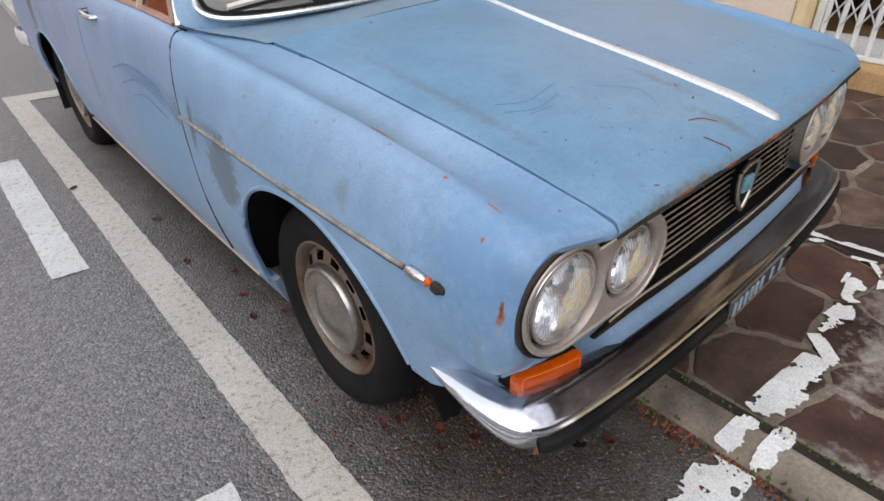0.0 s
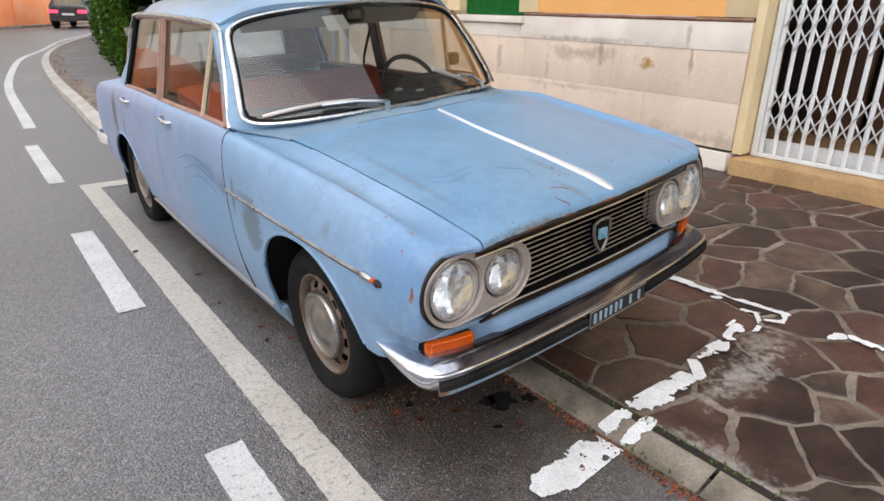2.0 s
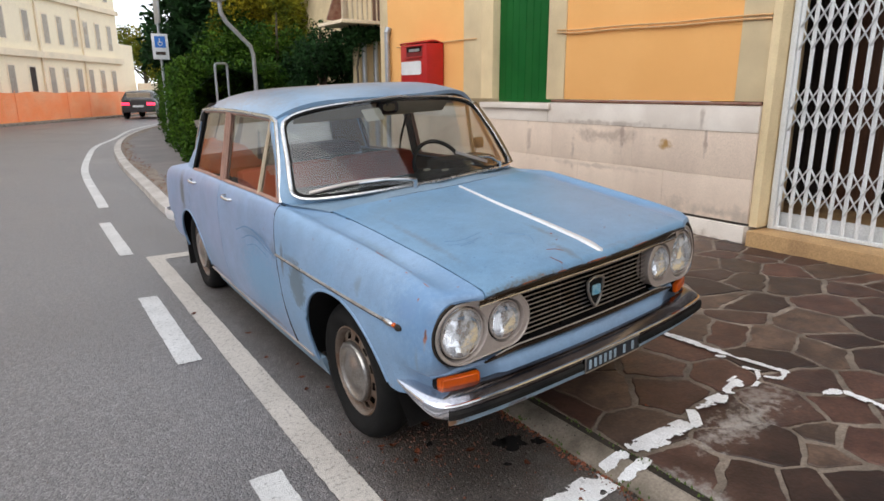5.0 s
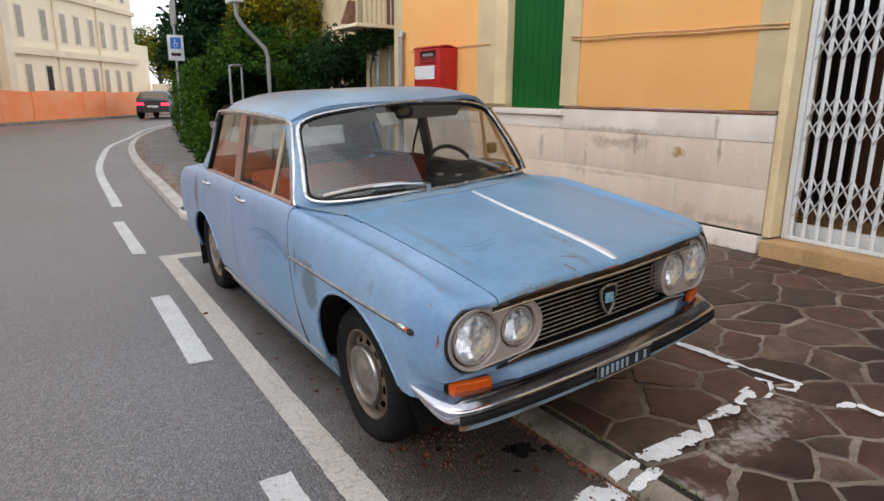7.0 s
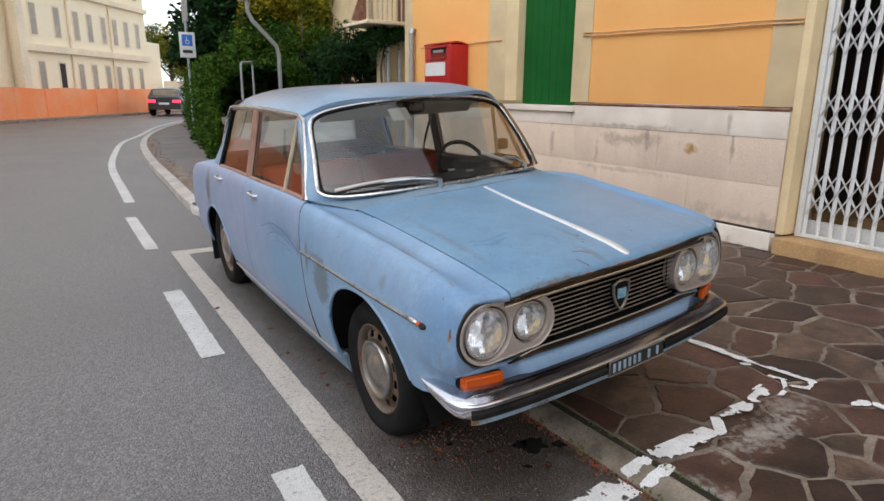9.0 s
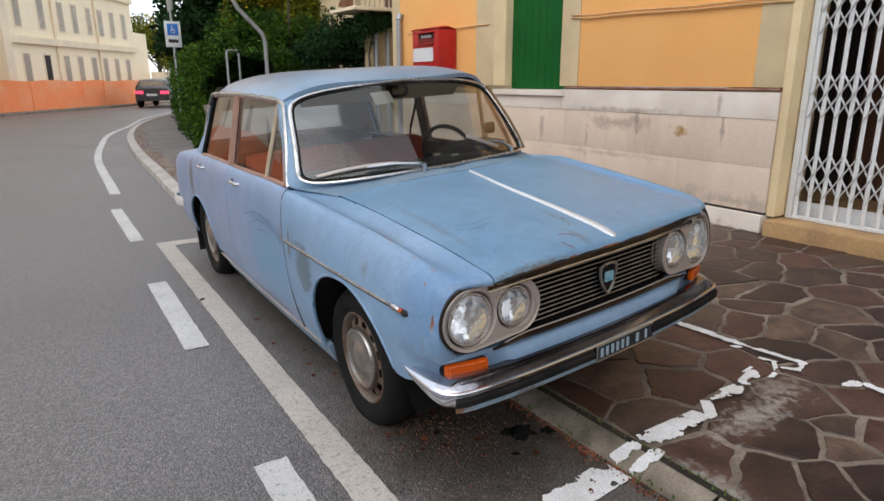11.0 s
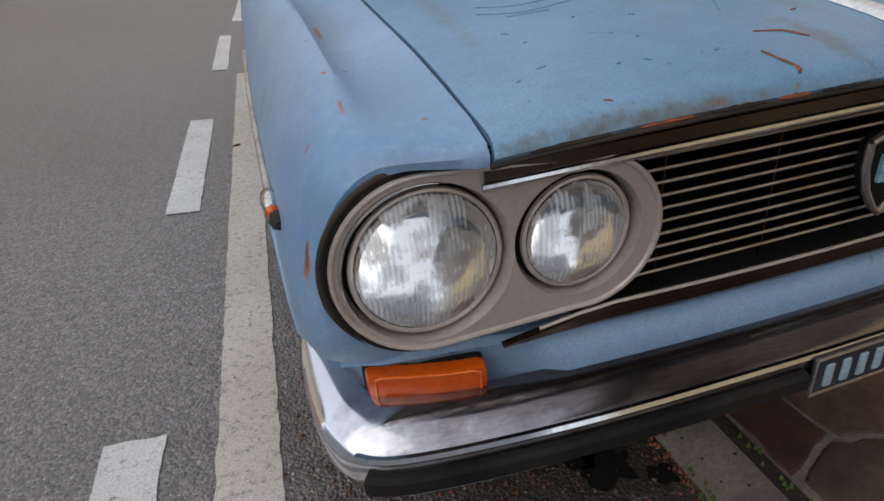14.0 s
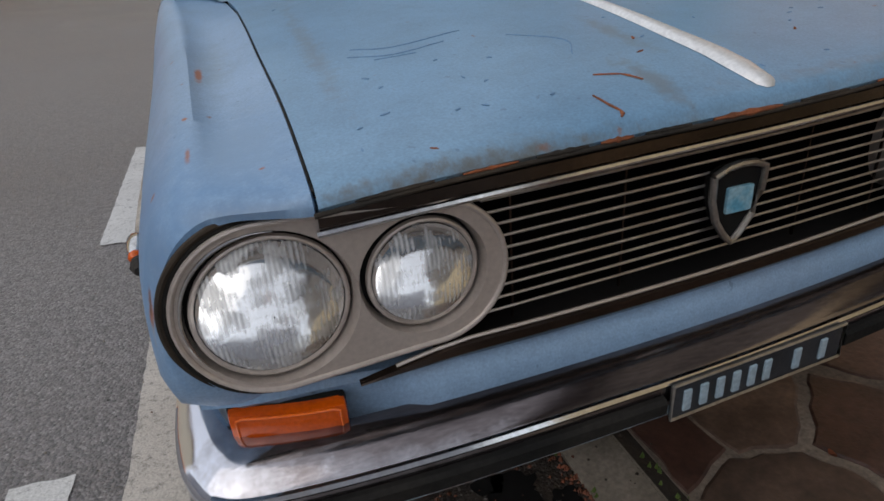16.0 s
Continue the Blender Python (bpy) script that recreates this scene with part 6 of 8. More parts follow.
# ---- wipers, handles, mirror, cabin ----
for px, tip_x, tip_v in ((-0.155, -0.60, 0.10), (0.47, 0.17, 0.30)):
    base = Vector((px, screen_base(px) - 0.018, 0.962))
    arm_end = screen((px + (tip_x - px) * 0.55) / 0.65, tip_v * 0.8 if px < 0 else 0.17) + Vector((0, -0.028, 0.012))
    w = cpart("wiper", tube([base + Vector((0, 0, -0.03)), base + Vector((0, 0, 0.012)), base + Vector((-0.02, 0, 0.016)), (base + arm_end) / 2 + Vector((0, -0.006, 0.016)), arm_end], [0.014, 0.014, 0.009, 0.007, 0.006], 8), M_CHROME, "wiper arm and blade")
    b0 = screen(tip_x / 0.66, tip_v * 0.55) + Vector((0, -0.013, 0.006))
    b1 = screen((px - 0.12) / 0.65, tip_v * 0.9) + Vector((0, -0.014, 0.008))
    pts = []
    for k in range(9):
        t = k / 8
        xx = tip_x + (px - 0.10 - tip_x) * t
        v = tip_v * (0.45 + 0.6 * math.sin(math.pi * (0.15 + 0.6 * t))) if px < 0 else 0.27 - 0.17 * t
        pts.append(screen(xx / 0.655, v) + Vector((0, -0.014, 0.005)))
    q = tube(pts, 0.0065, 6, flat=1.3)
    for v in q.verts:
        bend(v)
    part("wiper_blade", q, M_ALU, w, "", True)
for s in (-1, 1):
    for y, z in ((1.44, 0.842), (2.28, 0.835)):
        h = cpart("door_handle", tube([(s * (side_x(y, z) + o), y + d, z + e) for d, o, e in ((0.055, 0.0, 0.002), (0.05, 0.02, 0.004), (0.02, 0.028, 0.004), (-0.03, 0.027, 0.0), (-0.055, 0.018, -0.003), (-0.062, 0.0, -0.004))], [0.011, 0.010, 0.009, 0.009, 0.010, 0.008], 8), M_CHROME, "bright door handle")
q = grid([[screen(-0.36 + 0.042 * i, 0.77 + 0.05 * j) + Vector((0, 0.006, -0.002)) for j in range(4)] for i in range(5)])
cpart("windscreen_sticker", q, M_STICKER, "faded paper sticker behind the windscreen")
q = bmesh.new()
loops = []
for yy, k in ((0.866, 0.55), (0.868, 0.80), (0.876, 0.98), (0.886, 1.0), (0.892, 0.94)):
    loops.append([(0.068 * k * math.copysign(abs(math.cos(a)) ** 0.6, math.cos(a)) - 0.002, yy, 1.281 + 0.035 * k * math.copysign(abs(math.sin(a)) ** 0.6, math.sin(a))) for a in [2 * math.pi * j / 24 for j in range(24)]])
grid(loops, q, True)
cpart("rear_view_mirror", q, M_DASHB, "black interior mirror with rounded ends")
cpart("mirror_stalk", tube([(-0.002, 0.884, 1.29), (-0.002, 0.90, 1.325)], 0.006, 6), M_DASHB)
for x0, x1 in ((-0.48, -0.012), (0.012, 0.48)):
    q = box(x0, 0.0, -0.006, x1, 0.13, 0.006, 0.005)
    for v in q.verts:
        v.co = Vector((v.co.x, 0.955 + v.co.y * 0.72 + v.co.z * 0.6, 1.312 - v.co.y * 0.62 + v.co.z))
    cpart("sun_visor", q, M_VISOR, "beige sun visor")
rows = [[(u * (XR(y) - 0.03), y, ZR(y) - 0.012 + (ZC(y) - ZR(y)) * (1 - abs(u) ** 4.5) - 0.014) for y in (0.9, 1.3, 1.7, 2.1, 2.55)] for u in [-1 + k / 8 for k in range(17)]]
cpart("headlining", grid(rows), M_HEADLINE)
bm = bmesh.new()
rows = [[(u * 0.655, 0.47 + 0.16 * u * u + d, z) for d, z in ((0.0, 0.86), (0.02, 0.92), (0.12, 0.952), (0.24, 0.945), (0.28, 0.90), (0.27, 0.66))] for u in [-1 + k / 10 for k in range(21)]]
cpart("dashboard", thick(grid(rows, bm), 0.02), M_DASHB, "black dashboard")
cpart("instrument_hood", box(0.20, 0.64, 0.90, 0.56, 0.84, 0.992, 0.025), M_DASHB, "black hood over the instruments")
for px, py in ((0.17, 0.605), (0.11, 0.695)):
    cpart("paper_slip", box(px - 0.018, py - 0.010, 0.950, px + 0.018, py + 0.010, 0.960, 0.002), M_STICKER, "pale slip of paper on the dashboard")
# belt of the driver and the mirror on the far door
cpart("seat_belt", tube([(0.615, 1.690, 1.17), (0.610, 1.710, 1.13), (0.600, 1.775, 0.99), (0.585, 1.80, 0.80)], 0.013, 6, flat=0.3), M_DASHB, "black seat belt")
dm = cpart("door_mirror", box(0.785, 1.105, 0.962, 0.855, 1.150, 1.032, 0.018), M_DASHB, "black outside mirror")
q = tube([(0.80, 1.13, 0.97), (0.77, 1.125, 0.925), (0.735, 1.12, 0.895)], [0.010, 0.012, 0.016], 8)
for v in q.verts:
    bend(v)
part("mirror_arm", q, M_ALU, dm, "", True)
# steering wheel
wc, tilt = Vector((0.36, 0.93, 0.905)), radians(60)
pts = [wc + Vector((0.175 * math.cos(t), 0.175 * math.sin(t) * math.cos(tilt), 0.175 * math.sin(t) * math.sin(tilt))) for t in [2 * math.pi * k / 32 for k in range(33)]]
stw = cpart("steering_wheel", tube(pts, 0.012, 8, cap=False), M_DASHB, "thin black steering wheel")
for t in (0.15, math.pi - 0.15, -math.pi / 2):
    e = wc + Vector((0.175 * math.cos(t), 0.175 * math.sin(t) * math.cos(tilt), 0.175 * math.sin(t) * math.sin(tilt)))
    q = tube([wc, e], 0.010, 6, flat=0.4)
    for v in q.verts:
        bend(v)
    part("spoke", q, M_DASHB, stw, "", True)
q = tube([wc, wc + Vector((0, -0.30, -0.16))], 0.03, 10)
for v in q.verts:
    bend(v)
part("column", q, M_DASHB, stw, "", True)


def seat(x0, x1, y, back, name):
    s = cpart(name, box(x0, y, 0.36, x1, y + 0.52, 0.56, 0.06), M_SEAT, "terracotta cloth seat")
    q = box(x0, 0, 0, x1, 0.14, 0.47, 0.05)
    lift, cloth = (0.99, M_SEAT) if name == "front_seat" else (0.80, M_SEATD)
    for v in q.verts:
        v.co.y, v.co.z = y + 0.47 + v.co.y + v.co.z * 0.30, 0.48 + v.co.z * lift
    for v in q.verts:
        bend(v)
    part("backrest", q, cloth, s, "", True)


seat(-0.62, -0.004, 1.02, 0, "front_seat")
seat(0.004, 0.62, 1.02, 0, "front_seat")
seat(-0.62, 0.62, 1.92, 0, "rear_seat")

# ---- shut lines, dents, rust and scratches ----


def wing_top(x, y):
    s = ZS(y)
    x0, x1 = W(y) - SD(y), XB(y)
    t = min(1, max(0, (x0 - abs(x)) / (x0 - x1)))
    return s + 0.008 * t - valley(y) * math.sin(math.pi * t**0.8)


for sg in (-1, 1):
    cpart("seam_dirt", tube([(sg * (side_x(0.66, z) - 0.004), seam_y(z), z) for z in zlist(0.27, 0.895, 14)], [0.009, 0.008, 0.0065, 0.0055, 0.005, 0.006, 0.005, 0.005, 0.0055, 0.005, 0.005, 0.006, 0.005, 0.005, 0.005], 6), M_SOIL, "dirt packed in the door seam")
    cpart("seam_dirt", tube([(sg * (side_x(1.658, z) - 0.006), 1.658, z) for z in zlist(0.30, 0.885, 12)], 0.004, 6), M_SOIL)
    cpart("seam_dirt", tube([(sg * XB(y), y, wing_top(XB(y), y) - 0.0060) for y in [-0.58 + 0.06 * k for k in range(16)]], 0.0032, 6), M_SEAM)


def streak(name, pts, radius, material, on="bonnet", label=""):
    """A thin raised stain along a line on the body."""
    out = []
    for a, b in pts:
        if on == "bonnet":
            out.append((a, b, bonnet_z(a, b) + 0.0002))
        elif on == "top":
            out.append((a, b, wing_top(a, b) + 0.0002))
        else:
            out.append((-(side_x(a, b) + 0.0002), a, b))
    n = len(out)
    rr = [radius * (0.35 + 0.65 * math.sin(math.pi * (0.12 + 0.76 * k / max(1, n - 1)))) * (1 + 0.3 * math.sin(k * 2.3)) for k in range(n)]
    bm = bmesh.new()
    tube(out, rr, 6, bm)
    for v in bm.verts:
        if on == "side":
            base = -side_x(v.co.y, v.co.z)
            v.co.x = base - min(0.0012, abs(v.co.x - base)) if v.co.x < base else base
        else:
            base = bonnet_z(v.co.x, v.co.y) if on == "bonnet" else wing_top(v.co.x, v.co.y)
            v.co.z = base + min(0.0012, max(0, v.co.z - base))
    return cpart(name, bm, material, label, False)


def along(points, n=9):
    fx, fy = curve([(k, p[0]) for k, p in enumerate(points)]), curve([(k, p[1]) for k, p in enumerate(points)])
    return [(fx((len(points) - 1) * k / (n - 1)), fy((len(points) - 1) * k / (n - 1))) for k in range(n)]


M_SCR = mat("scratch_blue", (0.130, 0.245, 0.40), 0.6, second=(0.155, 0.275, 0.42), scale=30, fine=200, amount=0.7, bump=0.1)
streak("rust_mark", along([(-0.178, -0.513), (-0.160, -0.520), (-0.145, -0.528), (-0.132, -0.551)]), 0.0026, M_RUST2, label="hooked rust scratch")
streak("rust_mark", along([(-0.208, -0.563), (-0.203, -0.590), (-0.198, -0.608), (-0.205, -0.618)]), 0.0024, M_RUST2)
for x, y, r in ((-0.36, -0.52, 0.003), (-0.30, -0.46, 0.0025), (-0.42, -0.40, 0.0028), (-0.25, -0.54, 0.003), (-0.33, -0.35, 0.0022), (-0.47, -0.50, 0.0025), (0.20, -0.45, 0.003), (0.33, -0.30, 0.003)):
    streak("paint_chip", [(x, y), (x + 0.003, y + 0.002), (x + 0.006, y + 0.003)], r * 0.7, M_SCR)
chip = random.Random(77)
for _ in range(24):
    x, y = chip.uniform(-0.50, 0.45), chip.uniform(-0.60, 0.25) if chip.random() < 0.4 else chip.uniform(-0.61, -0.35)
    a, r = chip.uniform(0, 3.1), chip.uniform(0.0009, 0.0022)
    streak("paint_chip", [(x + d * r * 3 * math.cos(a), y + d * r * 3 * math.sin(a)) for d in (-1, 0, 1)], r, M_RUST2 if chip.random() < 0.15 else M_SCR)
for k, pts in enumerate(([(1.30, 0.690), (1.12, 0.738), (0.95, 0.735), (0.76, 0.690), (0.69, 0.66)], [(1.21, 0.660), (1.05, 0.705), (0.92, 0.705), (0.75, 0.672)], [(1.12, 0.640), (1.0, 0.668), (0.90, 0.665), (0.80, 0.645)])):
    streak("door_scratch", along(pts, 15), (0.0038, 0.003, 0.0022)[k], M_SCR, "side", "long curved scrape on the door")
for pts in ([(-0.42, -0.215), (-0.36, -0.25), (-0.25, -0.235)], [(-0.43, -0.25), (-0.37, -0.285), (-0.29, -0.275)], [(-0.40, -0.29), (-0.34, -0.30)], [(-0.20, -0.30), (-0.14, -0.37), (-0.16, -0.43)]):
    streak("bonnet_scratch", along(pts, 11), 0.0013, M_SCR, label="dark blue scratch on the bonnet")

# uneven rust and dirt along the bonnet lip
for x0, x1, w, m in ((-0.50, -0.42, 0.0030, M_SOIL), (-0.39, -0.33, 0.0022, M_RUST2), (-0.31, -0.25, 0.0034, M_SOIL), (-0.235, -0.195, 0.0036, M_RUST2), (-0.18, -0.12, 0.0028, M_SOIL), (-0.09, 0.01, 0.0044, M_RUST2), (0.04, 0.12, 0.0030, M_SOIL), (0.17, 0.26, 0.0028, M_RUST2), (0.34, 0.45, 0.0030, M_SOIL)):
    xs = [x0 + (x1 - x0) * k / 8 for k in range(9)]
    pts = [(x, lip_y(x), bonnet_z(x, lip_y(x) + 0.02) - 0.0225) for x in xs]
    cpart("lip_rust", tube(pts, [w * (0.25 + 0.75 * math.sin(math.pi * (0.06 + 0.88 * k / 8))) * (1 + 0.3 * math.sin(2.7 * k + 40 * x0)) for k in range(9)], 6), m, "rust breaking through at the bonnet lip" if m is M_RUST2 else "dirt along the bonnet lip")

# ---- white paint over kerb and paving ----


def ground_z(x, y):
    k = _kx(y)
    if y > 4.7 and x > k:
        return 0.105
    if x < k:
        return 0.0
    if x < k + 0.105:
        return 0.012 + 0.034 * (x - k) / 0.105
    return pave_z(x) + 0.004


def crumbled(x0, y0, x1, y1, width, seed, wear, cell=0.0065):
    """Broken paint along a stroke: cells kept where an uneven field says so."""
    bm = bmesh.new()
    d = Vector((x1 - x0, y1 - y0))
    ln = d.length
    d.normalize()
    nrm = Vector((-d.y, d.x))
    vs = {}

    def vert(i, j):
        if (i, j) not in vs:
            q = Vector((x0, y0)) + d * (i * cell) + nrm * (j * cell - width)
            q += Vector((noise.noise((i * 0.7, j * 0.7, seed)), noise.noise((i * 0.7, j * 0.7, seed + 5)))) * cell * 0.45
            vs[i, j] = bm.verts.new((q.x, q.y, ground_z(q.x, q.y) + 0.006))
        return vs[i, j]
    for i in range(int(ln / cell)):
        for j in range(int(2 * width / cell)):
            q = Vector((x0, y0)) + d * (i * cell) + nrm * (j * cell - width)
            off = abs(j * cell - width) / width
            off += 0.75 * max(0, 1 - min(i * cell, ln - i * cell) / (0.9 * width))
            v = noise.fractal((q.x * 11, q.y * 11, seed), 0.5, 2.2, 6)
            if off + 0.85 * v + wear(i * cell / ln) < 0.76:
                bm.faces.new((vert(i, j), vert(i + 1, j), vert(i + 1, j + 1), vert(i, j + 1)))
    for _ in range(3):
        bmesh.ops.smooth_vert(bm, verts=[v for v in bm.verts if v.is_boundary], factor=0.5, use_axis_x=True, use_axis_y=True, use_axis_z=False)
    return bm


PAINTS = [
    # (from, to, half width, seed, wear along the stroke)
    (-0.42, -0.800, -0.055, -0.765, 0.066, 1.3, lambda t: -0.38 + 0.35 * max(0, 0.4 - t)),
    (-0.045, -0.735, 0.075, -0.745, 0.036, 2.3, lambda t: -0.3),
    (-0.045, -0.812, 0.105, -0.826, 0.030, 2.8, lambda t: -0.25),
    (0.085, -0.752, 0.43, -0.762, 0.052, 3.7, lambda t: -0.26 + 0.14 * t),
    (0.42, -0.800, 0.53, -0.690, 0.026, 2.1, lambda t: -0.15),
    (0.545, -0.700, 0.755, -0.712, 0.040, 4.4, lambda t: -0.2),
    (0.755, -0.700, 0.93, -0.662, 0.034, 8.8, lambda t: -0.05),
    (0.86, -0.640, 0.95, -0.628, 0.016, 1.7, lambda t: -0.2),
    (0.90, -0.735, 0.98, -0.715, 0.016, 9.7, lambda t: -0.1),
    (1.165, -0.76, 1.115, -0.42, 0.020, 5.1, lambda t: -0.25),
    (1.12, -0.45, 1.065, 0.45, 0.032, 5.9, lambda t: 0.02 + 0.12 * math.sin(17 * t)),
    (1.05, -0.585, 1.075, -0.675, 0.018, 7.7, lambda t: -0.2),
    (0.985, -0.715, 1.07, -0.650, 0.016, 2.9, lambda t: -0.15),
    (1.03, -0.700, 1.09, -0.775, 0.017, 6.3, lambda t: -0.2),
    (1.16, -0.735, 1.06, -0.775, 0.017, 9.1, lambda t: -0.25),
    (1.05, -0.44, 1.10, -0.485, 0.022, 3.3, lambda t: -0.1),
    (1.07, -0.955, 1.185, -0.965, 0.032, 6.9, lambda t: -0.15),
    (1.175, -0.975, 1.145, -1.42, 0.024, 7.9, lambda t: -0.1 + 0.12 * math.sin(12 * t)),
]
for x0, y0, x1, y1, w, sd, wear in PAINTS:
    tagged(link("bay_paint", crumbled(x0, y0, x1, y1, w, sd, wear), M_PAVEPAINT), "flaking white bay paint on stone paving", "road marking", group="flaking bay paint", kind="structure")

# ---- sliding lattice gate ----
gate = thing("lattice_gate", "white folding lattice gate, drawn shut across the entrance", "gate")
GX = X + 0.13
part("gate_post", box(GX - 0.02, 0.566, 0.272, GX + 0.03, 0.612, 2.98, 0.004), M_WHITE, gate, "white end post", True)
part("bottom_rail", box(GX - 0.016, GATE_Y0 + 0.02, 0.272, GX + 0.022, 0.565, 0.300, 0.003), M_WHITE, gate, "white floor rail", True)
bars = []
yb = 0.548
bar_bm = tube([(0, 0, 0.300), (0, 0, 2.96)], 0.0170, 6, flat=0.6)
bar_me = None
BS = 0.098
while yb > GATE_Y0 + 0.05:
    bars.append(yb)
    if bar_me is None:
        ob = part("upright_bar", bar_bm, M_WHITE, gate, "", True)
        bar_me = ob.data
    else:
        ob = new("upright_bar", bar_me)
        ob.parent = gate
    ob.location = (GX, yb, 0)
    yb -= BS
HALF = 0.080
up = part("link", box(-0.004, -BS, 0, 0.003, 0, 0.001), M_WHITE, gate)
bm = bmesh.new()
bm = tube([(-0.014, 0, -HALF), (-0.014, -BS, HALF)], 0.0160, 4, flat=0.35)
lnk_a = bpy.data.meshes.new("link")
bm.to_mesh(lnk_a)
bm.free()
bm = tube([(0.014, 0, HALF), (0.014, -BS, -HALF)], 0.0160, 4, flat=0.35)
lnk_b = bpy.data.meshes.new("link")
bm.to_mesh(lnk_b)
bm.free()
bpy.data.objects.remove(up)
for me in (lnk_a, lnk_b):
    me.materials.append(M_WHITE)
for zc in (0.62, 1.215, 1.81, 2.40):
    for dz in (-HALF, HALF):
        for k, yy in enumerate(bars[:-1]):
            for me in (lnk_a, lnk_b):
                ob = new("link", me)
                ob.parent = gate
                ob.location = (GX, yy, zc + dz)
part("kick_panel", box(GX + 0.05, GATE_Y0 + 0.02, 0.275, GX + 0.065, 0.565, 0.405, 0.003), M_WHITE, gate, "white board behind the foot of the gate", True)

door = thing("entrance_door", "dark brown wooden door standing in the entrance", "door")
for k in range(5):
    y0 = -1.6 + 0.5 * k
    part("door_leaf", box(X + 1.5, y0, 0.265, X + 1.56, y0 + 0.42, 2.6, 0.008), M_WOOD, door, "", True)
    part("door_panel", box(X + 1.485, y0 + 0.08, 0.5 if k % 2 else 0.9, X + 1.50, y0 + 0.34, 2.3, 0.006), M_WOOD, door, "", True)

# ---- green shutters ----
sh_root = thing("window_shutters", "closed dark green wooden shutters over a stone sill", "shutter")
for y0, y1 in ((3.178, 3.648), (3.652, 4.122)):
    leaf = part("shutter_leaf", box(X + 0.10, y0, 1.235, X + 0.14, y1, 2.94, 0.004), M_GREEN, sh_root, "", True)
    for zz in (2.80,):
        part("cross_rail", box(X + 0.092, y0 + 0.01, zz, X + 0.0995, y1 - 0.01, zz + 0.09, 0.003), M_GREEN, leaf, "", True)
    for k in range(3):
        part("board_bead", box(X + 0.0965, y0 + 0.115 + 0.115 * k, 1.25, X + 0.0995, y0 + 0.121 + 0.115 * k, 2.78, 0.001), M_GREEN, leaf, "", True)

# ---- red letter box ----
lb = thing("letter_box", "red wall letter box with a white plate", "letter box")
LY0, LY1 = 5.18, 5.86
body = part("body", box(X - 0.28, LY0, 1.42, X - 0.005, LY1, 1.975, 0.02), M_RED, lb, "", True)
rows = [[(X - 0.292 + 0.28 * k / 8, yy, 1.972 + 0.045 * math.sin(math.pi * (0.15 + 0.75 * k / 8)) - (0.012 if e else 0)) for k in range(9)] for yy, e in ((LY0 - 0.004, 1), (LY0 + 0.02, 0), (LY0 + 0.3, 0), (LY1 - 0.02, 0), (LY1 + 0.004, 1))]
part("hood", thick(grid(rows), 0.016), M_RED, lb, "curved red hood", True)
SL0, SL1 = LY0 + 0.10, LY1 - 0.17
# The recess is a thin plate; its shade is put into a darker red.
recess = part("slot_recess", box(X - 0.2835, SL0, 1.795, X - 0.2795, SL1, 1.935, 0.001), M_SLOT, lb, "recess of the slot with its shade painted darker red")
part("slot", box(X - 0.2865, SL0 + 0.03, 1.868, X - 0.2838, SL1 - 0.02, 1.925, 0.001), M_BLACK, recess, "dark letter slot")
part("flap", box(X - 0.292, SL0 + 0.06, 1.872, X - 0.2868, SL1 - 0.08, 1.908, 0.002), M_GALV, recess, "grey metal flap")
part("slot_lip", box(X - 0.315, SL0 - 0.01, 1.936, X - 0.2798, SL1 + 0.01, 1.948, 0.003), M_RED, recess, "", True)
part("chute", box(X - 0.310, SL0, 1.792, X - 0.2798, SL1, 1.806, 0.003), M_RED, recess, "", True)
notice = box(X - 0.287, 0, 0, X - 0.2805, LY1 - 0.03 - LY0 - 0.13, 0.175)
bmesh.ops.bevel(notice, geom=[e for e in notice.edges if abs(e.verts[0].co.x - e.verts[1].co.x) > 0.004], offset=0.022, segments=3, profile=0.5, affect="EDGES")
bmesh.ops.translate(notice, vec=(0, LY0 + 0.13, 1.575), verts=notice.verts)
part("notice", notice, M_WHITE, lb, "white collection plate with rounded corners")
part("foot_bracket", box(X - 0.2, LY0 + 0.05, 1.40, X - 0.01, LY1 - 0.05, 1.419), M_RED, lb)

# ---- cables and pipes on the wall ----
cb = thing("wall_cable", "thin painted cables clipped along the plaster", "cable")
for dz in (0, 0.028):
    part("cable", tube([(X - 0.012, 0.70 + k * 0.25, 1.885 + 0.022 * k * 0.25 + dz + 0.004 * math.sin(k * 1.3)) for k in range(9)] + [(X - 0.012, 3.02, 1.945 + dz)], 0.008, 6), M_CABLE, cb, "", True)
part("cable", tube([(X - 0.008, 4.45 + 0.25 * k, 1.985 + 0.004 * math.sin(k)) for k in range(9)], 0.008, 6), M_CABLE, cb, "", True)
dp = thing("downpipe", "grey downpipe on the house corner", "pipe")
part("pipe", tube([(X - 0.05, 6.66, 0.14), (X - 0.05, 6.66, 2.20)], 0.04, 12), M_GALV, dp, "", True)
part("pipe_cap", tube([(X - 0.05, 6.66, 2.20), (X - 0.02, 6.66, 2.28)], [0.045, 0.05], 12), M_GALV, dp, "", True)

